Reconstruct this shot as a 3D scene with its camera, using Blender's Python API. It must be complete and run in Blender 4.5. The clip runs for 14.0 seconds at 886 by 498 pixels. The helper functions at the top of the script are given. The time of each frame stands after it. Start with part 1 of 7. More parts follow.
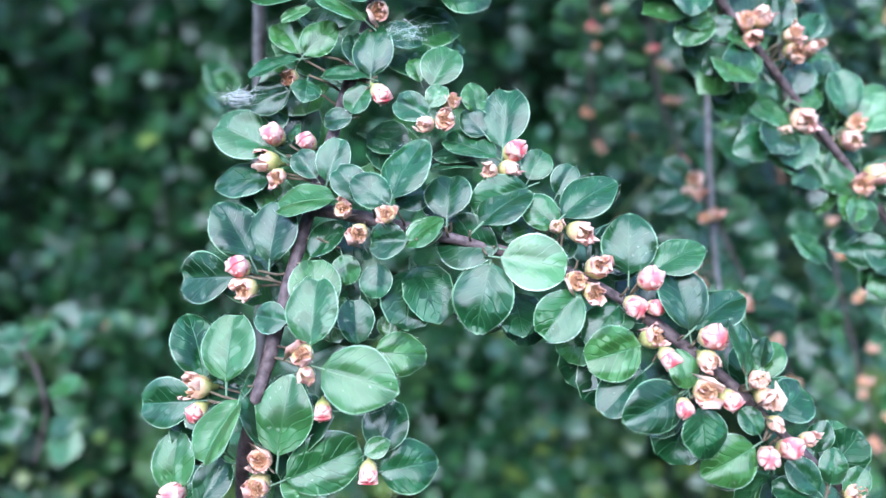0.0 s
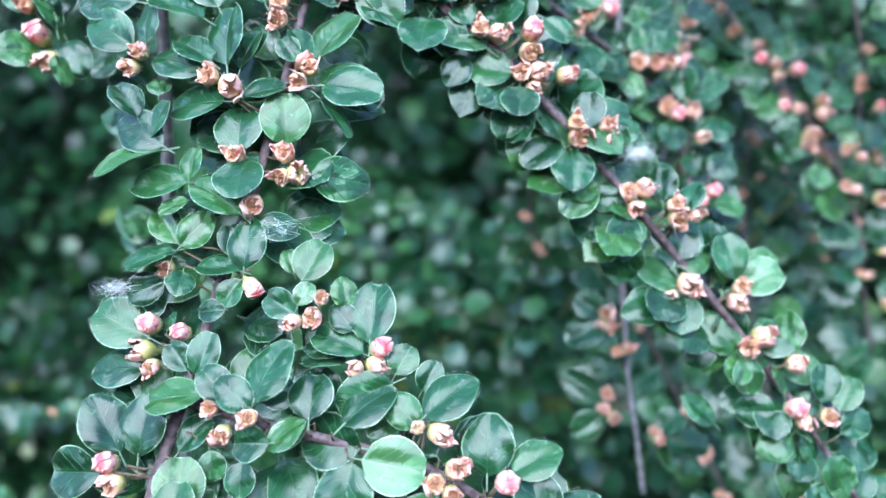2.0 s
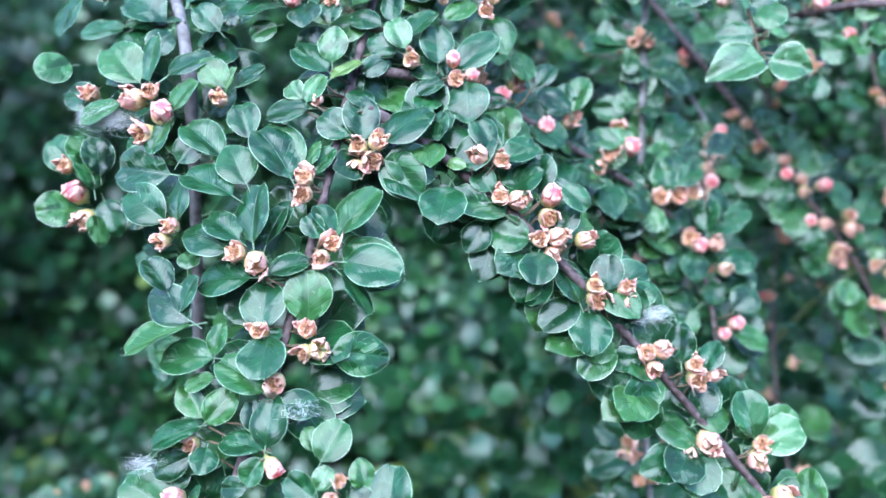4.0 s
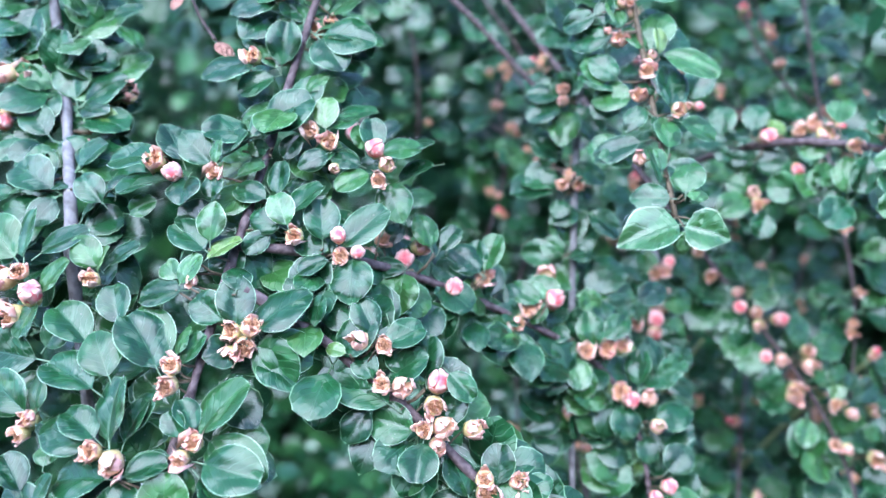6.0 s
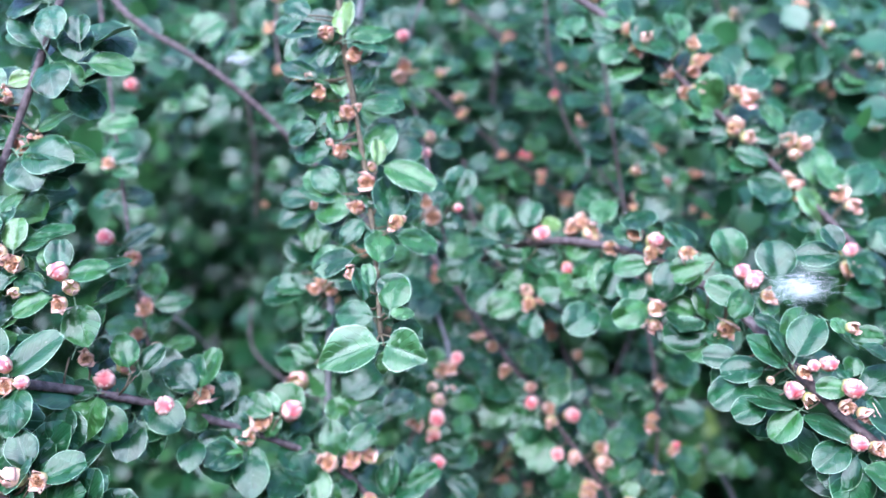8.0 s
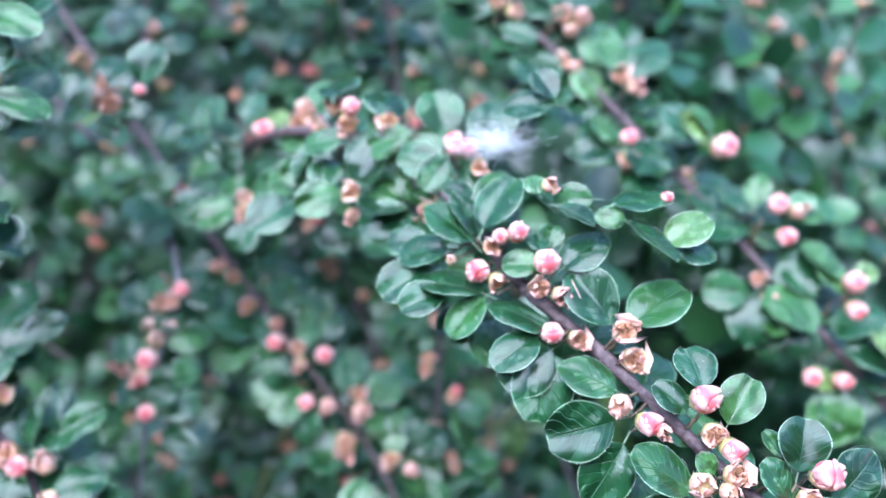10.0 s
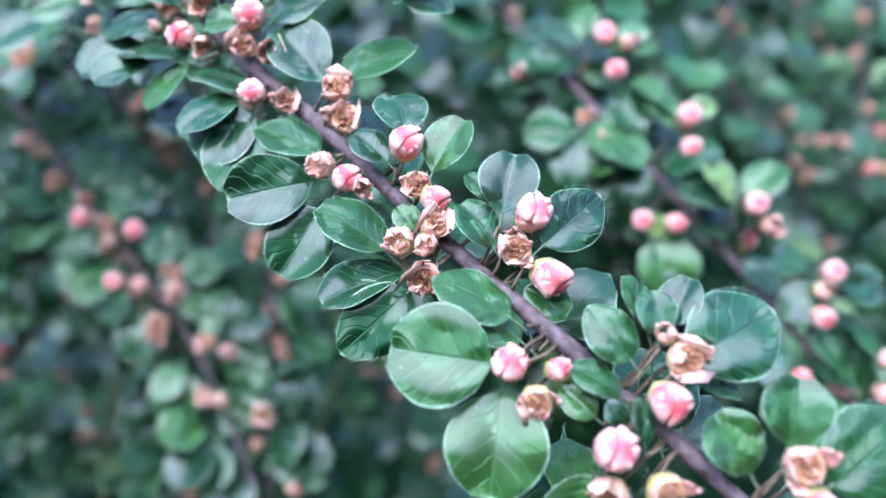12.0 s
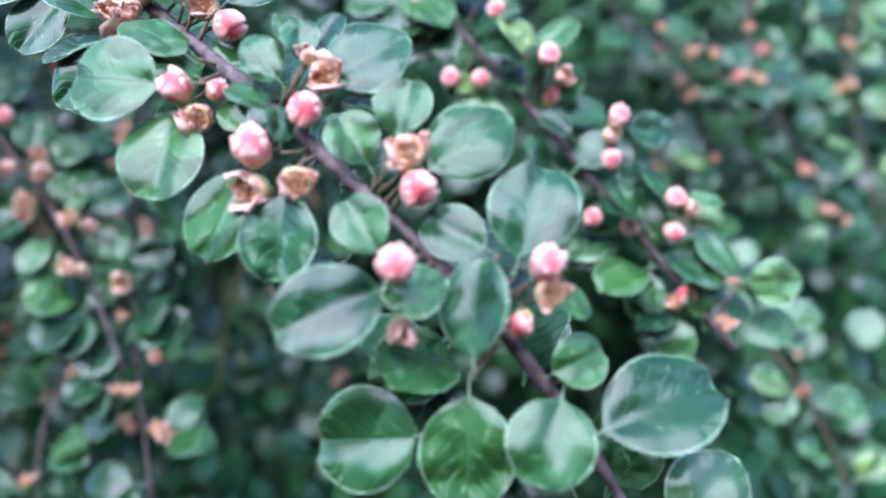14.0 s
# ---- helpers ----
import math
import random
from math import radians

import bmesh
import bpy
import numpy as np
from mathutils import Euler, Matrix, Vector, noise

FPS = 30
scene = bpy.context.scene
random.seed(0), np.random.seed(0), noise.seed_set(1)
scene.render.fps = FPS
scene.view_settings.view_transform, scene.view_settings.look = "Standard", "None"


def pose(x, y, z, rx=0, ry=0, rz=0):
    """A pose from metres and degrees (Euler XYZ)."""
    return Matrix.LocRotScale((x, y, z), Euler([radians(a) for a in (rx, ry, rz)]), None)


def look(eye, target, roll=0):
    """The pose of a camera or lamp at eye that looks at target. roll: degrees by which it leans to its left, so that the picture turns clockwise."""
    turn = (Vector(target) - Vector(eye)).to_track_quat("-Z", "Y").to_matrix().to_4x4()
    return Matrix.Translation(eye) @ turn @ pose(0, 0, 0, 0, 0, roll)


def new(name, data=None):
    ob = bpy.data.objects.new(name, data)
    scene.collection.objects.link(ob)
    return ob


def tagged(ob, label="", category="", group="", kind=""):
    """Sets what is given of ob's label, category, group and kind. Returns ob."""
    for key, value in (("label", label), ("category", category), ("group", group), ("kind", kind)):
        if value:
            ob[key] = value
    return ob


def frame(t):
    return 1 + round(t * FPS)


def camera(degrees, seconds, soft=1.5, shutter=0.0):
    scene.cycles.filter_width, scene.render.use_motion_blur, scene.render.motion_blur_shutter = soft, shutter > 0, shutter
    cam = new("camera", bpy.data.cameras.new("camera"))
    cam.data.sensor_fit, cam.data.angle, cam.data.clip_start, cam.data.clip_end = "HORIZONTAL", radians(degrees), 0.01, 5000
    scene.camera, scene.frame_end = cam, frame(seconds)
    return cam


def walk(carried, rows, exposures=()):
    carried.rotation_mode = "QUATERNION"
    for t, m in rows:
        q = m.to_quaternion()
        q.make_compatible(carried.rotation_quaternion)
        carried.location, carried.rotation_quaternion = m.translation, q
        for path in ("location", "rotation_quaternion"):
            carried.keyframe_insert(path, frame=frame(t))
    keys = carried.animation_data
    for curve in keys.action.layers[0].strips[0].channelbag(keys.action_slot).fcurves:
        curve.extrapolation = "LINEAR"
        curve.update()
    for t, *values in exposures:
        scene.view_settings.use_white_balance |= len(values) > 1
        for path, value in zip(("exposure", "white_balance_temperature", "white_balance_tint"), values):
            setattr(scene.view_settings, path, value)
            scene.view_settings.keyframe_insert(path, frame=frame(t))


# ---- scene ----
# ---- camera ----
cam = camera(57.51, 14.0)
cam.data.dof.use_dof = True
# the lens stays focused on one fixed point of the shrub
focus_point = new("focus_point")
focus_point.location = (-0.161, 0.249, 1.088)
cam.data.dof.focus_object = focus_point
cam.data.dof.aperture_fstop = cam.data.lens * 0.001 / 0.0036
# seconds, place in metres, turn in degrees
PATH = [
    (0, 0, 0, 0.95, 65, -0, 0),
    (0.5, 0.00794, 0.0009, 0.95352, 65.639, -0.101, -0.39),
    (1, 0.01063, 0.0053, 0.96732, 66.23, -0.405, -0.582),
    (1.5, 0.02188, 0.00861, 0.97889, 67.121, -0.478, -0.644),
    (2, 0.02623, 0.0104, 0.98225, 67.59, -0.385, -0.509),
    (2.5, 0.02617, 0.01243, 0.98864, 67.82, -0.35, -0.244),
    (3, 0.02992, 0.01261, 0.99506, 68.314, -0.199, 0.348),
    (3.2, 0.02778, 0.01308, 0.99994, 68.62, -0.2, 0.585),
    (5.3, 0.04429, 0.03547, 1.03537, 70.923, 0.197, 3.984),
    (5.5, 0.04859, 0.03782, 1.03882, 71.25, 0.142, 4.083),
    (6, 0.06537, 0.0437, 1.04674, 72.335, 0.165, 4.105),
    (6.5, 0.07702, 0.04425, 1.05532, 73.193, 0.114, 4.096),
    (7, 0.09248, 0.04631, 1.06137, 73.786, 0.056, 4.225),
    (7.5, 0.11746, 0.04916, 1.06496, 74.518, 0.161, 4.075),
    (8, 0.1446, 0.05858, 1.06566, 75.202, 0.455, 3.612),
    (8.5, 0.16694, 0.07035, 1.05984, 75.439, 0.76, 2.926),
    (8.7, 0.18069, 0.07511, 1.05578, 75.348, 0.873, 2.604),
    (10.8, 0.23598, 0.11093, 0.99489, 76.744, 1.595, 1.277),
    (11, 0.24257, 0.11089, 0.99061, 76.717, 1.731, 1.161),
    (11.5, 0.25861, 0.11537, 0.98106, 76.865, 1.957, 1.204),
    (12, 0.27094, 0.11655, 0.96883, 77.071, 2.153, 1.301),
    (12.5, 0.2835, 0.11506, 0.95823, 77.255, 2.285, 1.516),
    (13, 0.29797, 0.11175, 0.9458, 77.507, 2.344, 1.537),
    (13.5, 0.30752, 0.10308, 0.93843, 77.765, 2.745, 1.608),
    (14, 0.31862, 0.09521, 0.93111, 77.709, 3.018, 1.824),
]
# seconds, stops, kelvin, tint: the picture turns a little less green as the camera comes close
EXPOSURES = [(0, 2.68, 5850, 10), (3, 2.69, 5720, 8), (5.5, 2.69, 5640, 11), (8.5, 2.72, 5800, 15), (11, 2.59, 5700, 17), (14, 2.55, 5900, 17)]
walk(cam, [(t, pose(x, y, z, rx, ry, rz)) for t, x, y, z, rx, ry, rz in PATH], EXPOSURES)

# ---- light: open shade under a bright, thinly clouded sky ----
world = bpy.data.worlds.new("sky")
scene.world = world
world.use_nodes = True
sky = world.node_tree.nodes.new("ShaderNodeTexSky")
sky.sky_type = "NISHITA"
sky.sun_disc = False
sky.sun_elevation, sky.sun_rotation = radians(56), radians(198)
sky.dust_density, sky.ozone_density = 0.7, 2.5
background = world.node_tree.nodes["Background"]
background.inputs["Strength"].default_value = 0.15
world.node_tree.links.new(sky.outputs["Color"], background.inputs["Color"])

sun = new("sun", bpy.data.lights.new("sun", "SUN"))
sun.data.energy, sun.data.angle, sun.data.color = 1.6, radians(64), (0.92, 0.97, 1.0)
sun.matrix_world = look((-0.5, -1.7, 3.4), (0.1, 0.3, 0.9))


# ---- materials ----
def shader(name):
    mat = bpy.data.materials.new(name)
    mat.use_nodes = True
    tree = mat.node_tree
    return mat, tree, tree.nodes["Principled BSDF"]


def node(tree, kind, **values):
    n = tree.nodes.new(kind)
    for key, value in values.items():
        n.inputs[key.replace("_", " ")].default_value = value
    return n


def ramp(tree, fac, stops):
    n = tree.nodes.new("ShaderNodeValToRGB")
    tree.links.new(fac, n.inputs["Fac"])
    for _ in range(len(stops) - 2):
        n.color_ramp.elements.new(0.5)
    for e, (at, colour) in zip(n.color_ramp.elements, stops):
        e.position, e.color = at, (*colour, 1)
    return n.outputs["Color"]


def mixed(tree, fac, a, b, how="MIX"):
    n = tree.nodes.new("ShaderNodeMix")
    n.data_type, n.blend_type = "RGBA", how
    for socket, value in ((n.inputs[0], fac), (n.inputs[6], a), (n.inputs[7], b)):
        if isinstance(value, (int, float)):
            socket.default_value = value
        elif isinstance(value, tuple):
            socket.default_value = (*value, 1)
        else:
            tree.links.new(value, socket)
    return n.outputs[2]


def sums(tree, how, a, b=0.0, clamp=False):
    n = tree.nodes.new("ShaderNodeMath")
    n.operation, n.use_clamp = how, clamp
    for socket, value in zip(n.inputs, (a, b)):
        if isinstance(value, (int, float)):
            socket.default_value = value
        else:
            tree.links.new(value, socket)
    return n.outputs[0]


def noisy(tree, scale, detail=4.0):
    """Noise in the thing's own space, shifted by chance so that no two pieces are marked alike."""
    n = node(tree, "ShaderNodeTexNoise", Scale=scale, Detail=detail)
    shift = node(tree, "ShaderNodeVectorMath")
    shift.operation = "ADD"
    tree.links.new(tree.nodes.new("ShaderNodeTexCoord").outputs["Object"], shift.inputs[0])
    far = sums(tree, "MULTIPLY", tree.nodes.new("ShaderNodeObjectInfo").outputs["Random"], 37.0)
    tree.links.new(far, shift.inputs[1])
    tree.links.new(shift.outputs[0], n.inputs["Vector"])
    return n.outputs["Fac"]


def bumped(tree, bsdf, height, distance, strength=0.5):
    n = node(tree, "ShaderNodeBump", Strength=strength, Distance=distance)
    tree.links.new(height, n.inputs["Height"])
    tree.links.new(n.outputs["Normal"], bsdf.inputs["Normal"])


def leaf_material(name, dark, light, rim, rough=0.24, island=False, wax=0.72, gloss=0.38):
    """Waxy leaf: blotched green, pale midrib and side veins, a pale hairy margin."""
    mat, tree, bsdf = shader(name)
    uv = tree.nodes.new("ShaderNodeUVMap")
    split = tree.nodes.new("ShaderNodeSeparateXYZ")
    tree.links.new(uv.outputs["UV"], split.inputs[0])
    across = sums(tree, "ABSOLUTE", sums(tree, "MULTIPLY", sums(tree, "SUBTRACT", split.outputs[0], 0.5), 2.0))
    along = split.outputs[1]
    if island:
        chance = tree.nodes.new("ShaderNodeNewGeometry").outputs["Random Per Island"]
    else:
        chance = tree.nodes.new("ShaderNodeObjectInfo").outputs["Random"]
    body = ramp(tree, chance, ((0.0, tuple(0.65 * a for a in dark)), (0.55, tuple(0.6 * a + 0.4 * b for a, b in zip(dark, light))), (1.0, (2.2 * light[0], 1.25 * light[1], 0.8 * light[2]))))
    blotch = noisy(tree, 260.0 if island else 2.2, 3.0)
    body = mixed(tree, 0.3, body, ramp(tree, blotch, ((0.3, tuple(0.7 * c for c in dark)), (0.7, light))))
    # side veins run forward from the midrib
    slope = sums(tree, "SUBTRACT", along, sums(tree, "MULTIPLY", across, 0.35))
    wave = sums(tree, "SINE", sums(tree, "MULTIPLY", sums(tree, "ADD", slope, sums(tree, "MULTIPLY", noisy(tree, 300.0 if island else 4.0, 2.0), 0.18)), 40.0))
    vein = sums(tree, "POWER", sums(tree, "MAXIMUM", wave, 0.0), 10.0)
    midrib = sums(tree, "SUBTRACT", 1.0, sums(tree, "MULTIPLY", across, 22.0), True)
    lines = sums(tree, "MAXIMUM", sums(tree, "MULTIPLY", vein, 0.055), sums(tree, "MULTIPLY", midrib, 0.16), True)
    body = mixed(tree, lines, body, tuple(0.5 * a + 0.5 * b for a, b in zip(light, rim)))
    edge = sums(tree, "MULTIPLY", sums(tree, "SUBTRACT", across, 0.935), 20.0, True)
    edge = sums(tree, "MAXIMUM", edge, sums(tree, "MULTIPLY", sums(tree, "SUBTRACT", along, 0.955), 26.0, True))
    ragged = sums(tree, "MULTIPLY", edge, ramp(tree, noisy(tree, 1500.0 if island else 22.0, 2.0), ((0.3, (0.7,) * 3), (0.6, (1,) * 3))))
    body = mixed(tree, ragged, body, rim)
    # small pale specks of dust and insect marks
    speck = ramp(tree, noisy(tree, 900.0 if island else 11.0, 1.0), ((0.73, (0,) * 3), (0.78, (1,) * 3)))
    body = mixed(tree, sums(tree, "MULTIPLY", speck, 0.3), body, (0.3, 0.34, 0.25))
    tree.links.new(body, bsdf.inputs["Base Color"])
    dull = ramp(tree, noisy(tree, 420.0 if island else 2.0, 2.0), ((0.3, (rough - 0.06,) * 3), (0.75, (rough + 0.16,) * 3)))
    tree.links.new(dull, bsdf.inputs["Roughness"])
    bsdf.inputs["Specular IOR Level"].default_value = gloss
    bsdf.inputs["Coat Weight"].default_value = wax
    bsdf.inputs["Coat Roughness"].default_value = 0.2
    # the blade puckers between its veins
    fine = sums(tree, "SUBTRACT", sums(tree, "MULTIPLY", noisy(tree, 1.9 if not island else 240.0, 0.7), 0.9), sums(tree, "MULTIPLY", lines, 0.3))
    bumped(tree, bsdf, fine, 0.08 if not island else 0.0005, 0.45)
    return mat


def plain_material(name, a, b, scale, rough, relief=0.0, spec=0.5, random_mix=0.0, c=None, wax=0.0):
    mat, tree, bsdf = shader(name)
    grain = noisy(tree, scale, 6.0)
    body = ramp(tree, grain, ((0.3, a), (0.7, b)))
    if c:
        chance = tree.nodes.new("ShaderNodeObjectInfo").outputs["Random"]
        body = mixed(tree, sums(tree, "MULTIPLY", chance, random_mix), body, c)
    tree.links.new(body, bsdf.inputs["Base Color"])
    bsdf.inputs["Roughness"].default_value = rough
    bsdf.inputs["Specular IOR Level"].default_value = spec
    bsdf.inputs["Subsurface Weight"].default_value = wax
    bsdf.inputs["Subsurface Radius"].default_value = (0.0015, 0.0007, 0.0005)
    if relief:
        bumped(tree, bsdf, grain, relief, 0.6)
    return mat


def petal_material(name):
    """Coral-pink petal, deep along its middle and pale at the margin, with fine streaks."""
    mat, tree, bsdf = shader(name)
    split = tree.nodes.new("ShaderNodeSeparateXYZ")
    tree.links.new(tree.nodes.new("ShaderNodeTexCoord").outputs["Object"], split.inputs[0])
    side = sums(tree, "MULTIPLY", sums(tree, "ABSOLUTE", split.outputs[1]), 2.4)
    patchy = sums(tree, "ADD", side, sums(tree, "MULTIPLY", sums(tree, "SUBTRACT", noisy(tree, 5.0, 4.0), 0.5), 1.1))
    body = ramp(tree, patchy, ((0.15, (0.60, 0.075, 0.095)), (0.55, (0.68, 0.19, 0.18)), (1.05, (0.76, 0.43, 0.37))))
    chance = tree.nodes.new("ShaderNodeObjectInfo").outputs["Random"]
    body = mixed(tree, sums(tree, "MULTIPLY", chance, 0.2), body, (0.76, 0.34, 0.32))
    tree.links.new(body, bsdf.inputs["Base Color"])
    bsdf.inputs["Roughness"].default_value = 0.55
    bsdf.inputs["Specular IOR Level"].default_value = 0.3
    return mat


def sepal_material(name):
    """Fleshy peach lobe with a cream, downy margin."""
    mat, tree, bsdf = shader(name)
    split = tree.nodes.new("ShaderNodeSeparateXYZ")
    tree.links.new(tree.nodes.new("ShaderNodeTexCoord").outputs["Object"], split.inputs[0])
    side = sums(tree, "MULTIPLY", sums(tree, "ABSOLUTE", split.outputs[1]), 3.0)
    side = sums(tree, "ADD", side, sums(tree, "MULTIPLY", sums(tree, "SUBTRACT", split.outputs[2], 0.75), 1.6))
    side = sums(tree, "ADD", side, sums(tree, "MULTIPLY", sums(tree, "SUBTRACT", noisy(tree, 9.0, 5.0), 0.5), 1.6))
    body = ramp(tree, side, ((0.0, (0.58, 0.26, 0.19)), (0.45, (0.66, 0.38, 0.28)), (0.95, (0.72, 0.50, 0.39))))
    chance = tree.nodes.new("ShaderNodeObjectInfo").outputs["Random"]
    body = mixed(tree, sums(tree, "MULTIPLY", chance, 0.6), body, (0.70, 0.30, 0.28))
    tree.links.new(body, bsdf.inputs["Base Color"])
    bsdf.inputs["Roughness"].default_value = 0.5
    return mat


def cup_material(name):
    """Flower cup: green at its foot, flushed with pink and ochre towards the rim."""
    mat, tree, bsdf = shader(name)
    split = tree.nodes.new("ShaderNodeSeparateXYZ")
    tree.links.new(tree.nodes.new("ShaderNodeTexCoord").outputs["Object"], split.inputs[0])
    rise = sums(tree, "ADD", split.outputs[2], sums(tree, "MULTIPLY", sums(tree, "SUBTRACT", noisy(tree, 2.5, 4.0), 0.5), 0.9))
    chance = tree.nodes.new("ShaderNodeObjectInfo").outputs["Random"]
    rise = sums(tree, "SUBTRACT", rise, sums(tree, "MULTIPLY", sums(tree, "SUBTRACT", chance, 0.5), 0.5))
    body = ramp(tree, rise, ((0.05, (0.24, 0.26, 0.07)), (0.5, (0.46, 0.37, 0.15)), (0.9, (0.66, 0.36, 0.25))))
    tree.links.new(body, bsdf.inputs["Base Color"])
    bsdf.inputs["Roughness"].default_value = 0.42
    return mat


LEAF = leaf_material("waxy_green_leaf", (0.006, 0.042, 0.014), (0.022, 0.114, 0.034), (0.19, 0.33, 0.18), 0.36, wax=0.6, gloss=0.28)
YOUNG = leaf_material("young_light_leaf", (0.036, 0.125, 0.036), (0.080, 0.205, 0.062), (0.42, 0.55, 0.34), 0.3)
BACKLEAF = leaf_material("shaded_leaf", (0.006, 0.044, 0.015), (0.020, 0.106, 0.035), (0.12, 0.24, 0.13), 0.40, True, 0.42, 0.34)
HERB = leaf_material("herb_leaf", (0.026, 0.082, 0.018), (0.070, 0.155, 0.034), (0.08, 0.20, 0.07), 0.5, True)
UNDER = plain_material("felted_leaf_underside", (0.13, 0.22, 0.13), (0.22, 0.31, 0.20), 700, 0.75, 0.0002)
BARK = plain_material("purple_brown_bark", (0.035, 0.021, 0.023), (0.17, 0.122, 0.124), 520, 0.66, 0.0009, 0.3)
TWIG = plain_material("hairy_young_twig", (0.055, 0.038, 0.024), (0.15, 0.11, 0.065), 900, 0.75, 0.0004)
GREENTWIG = plain_material("pale_green_shoot", (0.16, 0.19, 0.07), (0.30, 0.32, 0.14), 500, 0.6, 0.0003)
PALEBARK = plain_material("grey_bark", (0.085, 0.075, 0.075), (0.25, 0.23, 0.235), 350, 0.7, 0.0006)
PETAL = petal_material("pink_petal")
SEPAL = sepal_material("peach_sepal")
CUP = cup_material("green_and_pink_cup")
STAMEN = plain_material("rusty_stamen", (0.56, 0.22, 0.10), (0.78, 0.45, 0.27), 7.0, 0.75, 0.03)
SOIL = plain_material("dark_soil", (0.012, 0.009, 0.006), (0.040, 0.030, 0.020), 30, 0.95, 0.02, 0.1)
# shade put into the colour: near-black green for the gaps behind the shrub
SCREEN = plain_material("near_black_screen", (0.003, 0.009, 0.004), (0.009, 0.026, 0.010), 18, 0.8, 0.02, 0.08)
SILK = plain_material("cobweb_silk", (0.75, 0.77, 0.75), (0.9, 0.9, 0.88), 900, 0.6)


# ---- shapes ----
def mesh_of(bm, name, *materials):
    mesh = bpy.data.meshes.new(name)
    bm.to_mesh(mesh)
    bm.free()
    for m in materials:
        mesh.materials.append(m)
    for poly in mesh.polygons:
        poly.use_smooth = True
    return mesh


def part(name, mesh, parent, m=None, label=""):
    ob = new(name, mesh)
    ob.parent = parent
    if m is not None:
        ob.matrix_basis = m
    if label:
        ob["label"] = label
    return ob


def leaf_bm(bm, fold=0.35, bow=0.12, cup=0.1, notch=0.0, point=0.0, cols=6, rows=8, m=Matrix(), thick=0.022, under=1, slender=1.0, wave=0.0, stalk=True):
    """One obovate leaf, 1 long and 1 wide at full width, base at the origin, along +y, upper face to +z."""
    uv = bm.loops.layers.uv.verify()
    vs = [1 - (1 - k / rows) ** 1.25 for k in range(rows + 1)]

    def spot(u, v, drop):
        half = 0.5 * math.sin(math.pi * v ** (1.02 * slender)) ** 0.54 if 0 < v < 1 else 0.0
        half *= 1 - point * max(0.0, v - 0.6)
        x = u * half
        y = v - notch * (1 - abs(u)) * max(0.0, v - 0.8) * 5 * 0.1
        if v == 1:
            y = 1 - notch * 0.1
        rise = fold * (math.hypot(x, 0.05) - 0.05) - cup * x * x * 2.2 - bow * (v - 0.35) ** 2
        rise += wave * math.sin(9 * v + 2.2 * u) * abs(u) * half
        return m @ Vector((x, y, rise - drop))

    def sheet(drop, flip, slot):
        grid = [[bm.verts.new(spot(2 * i / cols - 1, v, drop * (1 - abs(2 * i / cols - 1) ** 6))) for i in range(cols + 1)] if 0 < v < 1 else None for v in vs]
        ends = {0: bm.verts.new(spot(0, 0.0, drop)), rows: bm.verts.new(spot(0, 1.0, drop * 0.2))}
        for r in range(rows):
            for i in range(cols):
                a, b = grid[r], grid[r + 1]
                spots = []
                if a is None:
                    spots = [(ends[0], 0.5 + (i + 0.5 - cols / 2) / cols, vs[0])]
                else:
                    spots = [(a[i + 1], (i + 1) / cols, vs[r]), (a[i], i / cols, vs[r])][::-1]
                if b is None:
                    spots += [(ends[rows], (i + 0.5) / cols, vs[r + 1])]
                else:
                    spots += [(b[i + 1], (i + 1) / cols, vs[r + 1]), (b[i], i / cols, vs[r + 1])]
                if flip:
                    spots = spots[::-1]
                face = bm.faces.new([s[0] for s in spots])
                face.material_index = slot
                for loop, (_, uu, vv) in zip(face.loops, spots):
                    loop[uv].uv = (uu, vv)

    sheet(0.0, False, 0)
    if under:
        sheet(thick, True, 1)
    if stalk:
        ring = [[bm.verts.new(m @ Vector((0.022 * math.cos(a), y, z + 0.022 * math.sin(a) - 0.02))) for a in (0, 2.1, 4.2)] for y, z in ((0.06, -0.008), (-0.22, -0.07))]
        for k in range(3):
            bm.faces.new((ring[0][k], ring[0][(k + 1) % 3], ring[1][(k + 1) % 3], ring[1][k])).material_index = 1 if under else 0


def leaf_mesh(name, upper, downy=0, **shape):
    """downy: how many fine white hairs stand off the margin."""
    bm = bmesh.new()
    leaf_bm(bm, **shape)
    rng = random.Random(3)
    for k in range(downy):
        v = 0.12 + 0.87 * (k // 2 + rng.random()) / (downy / 2)
        side = 1 if k % 2 else -1
        half = 0.5 * math.sin(math.pi * min(v, 0.999) ** (1.02 * shape.get("slender", 1.0))) ** 0.54
        rise = shape["fold"] * half - shape["cup"] * half * half * 2.2 - shape["bow"] * (v - 0.35) ** 2
        foot = Vector((side * half * 0.985, v, rise))
        out = Vector((side * (1 - v * v), 1.5 * v * v + rng.uniform(-0.5, 0.8), rng.uniform(-0.4, 0.7))).normalized()
        tip = foot + out * rng.uniform(0.010, 0.026)
        across = out.cross(Vector((rng.uniform(-1, 1), rng.uniform(-1, 1), 1))).normalized() * 0.0014
        bm.faces.new([bm.verts.new(p) for p in (foot - across, foot + across, tip)]).material_index = 2
    return mesh_of(bm, name, upper, UNDER, *((SILK,) if downy else ()))


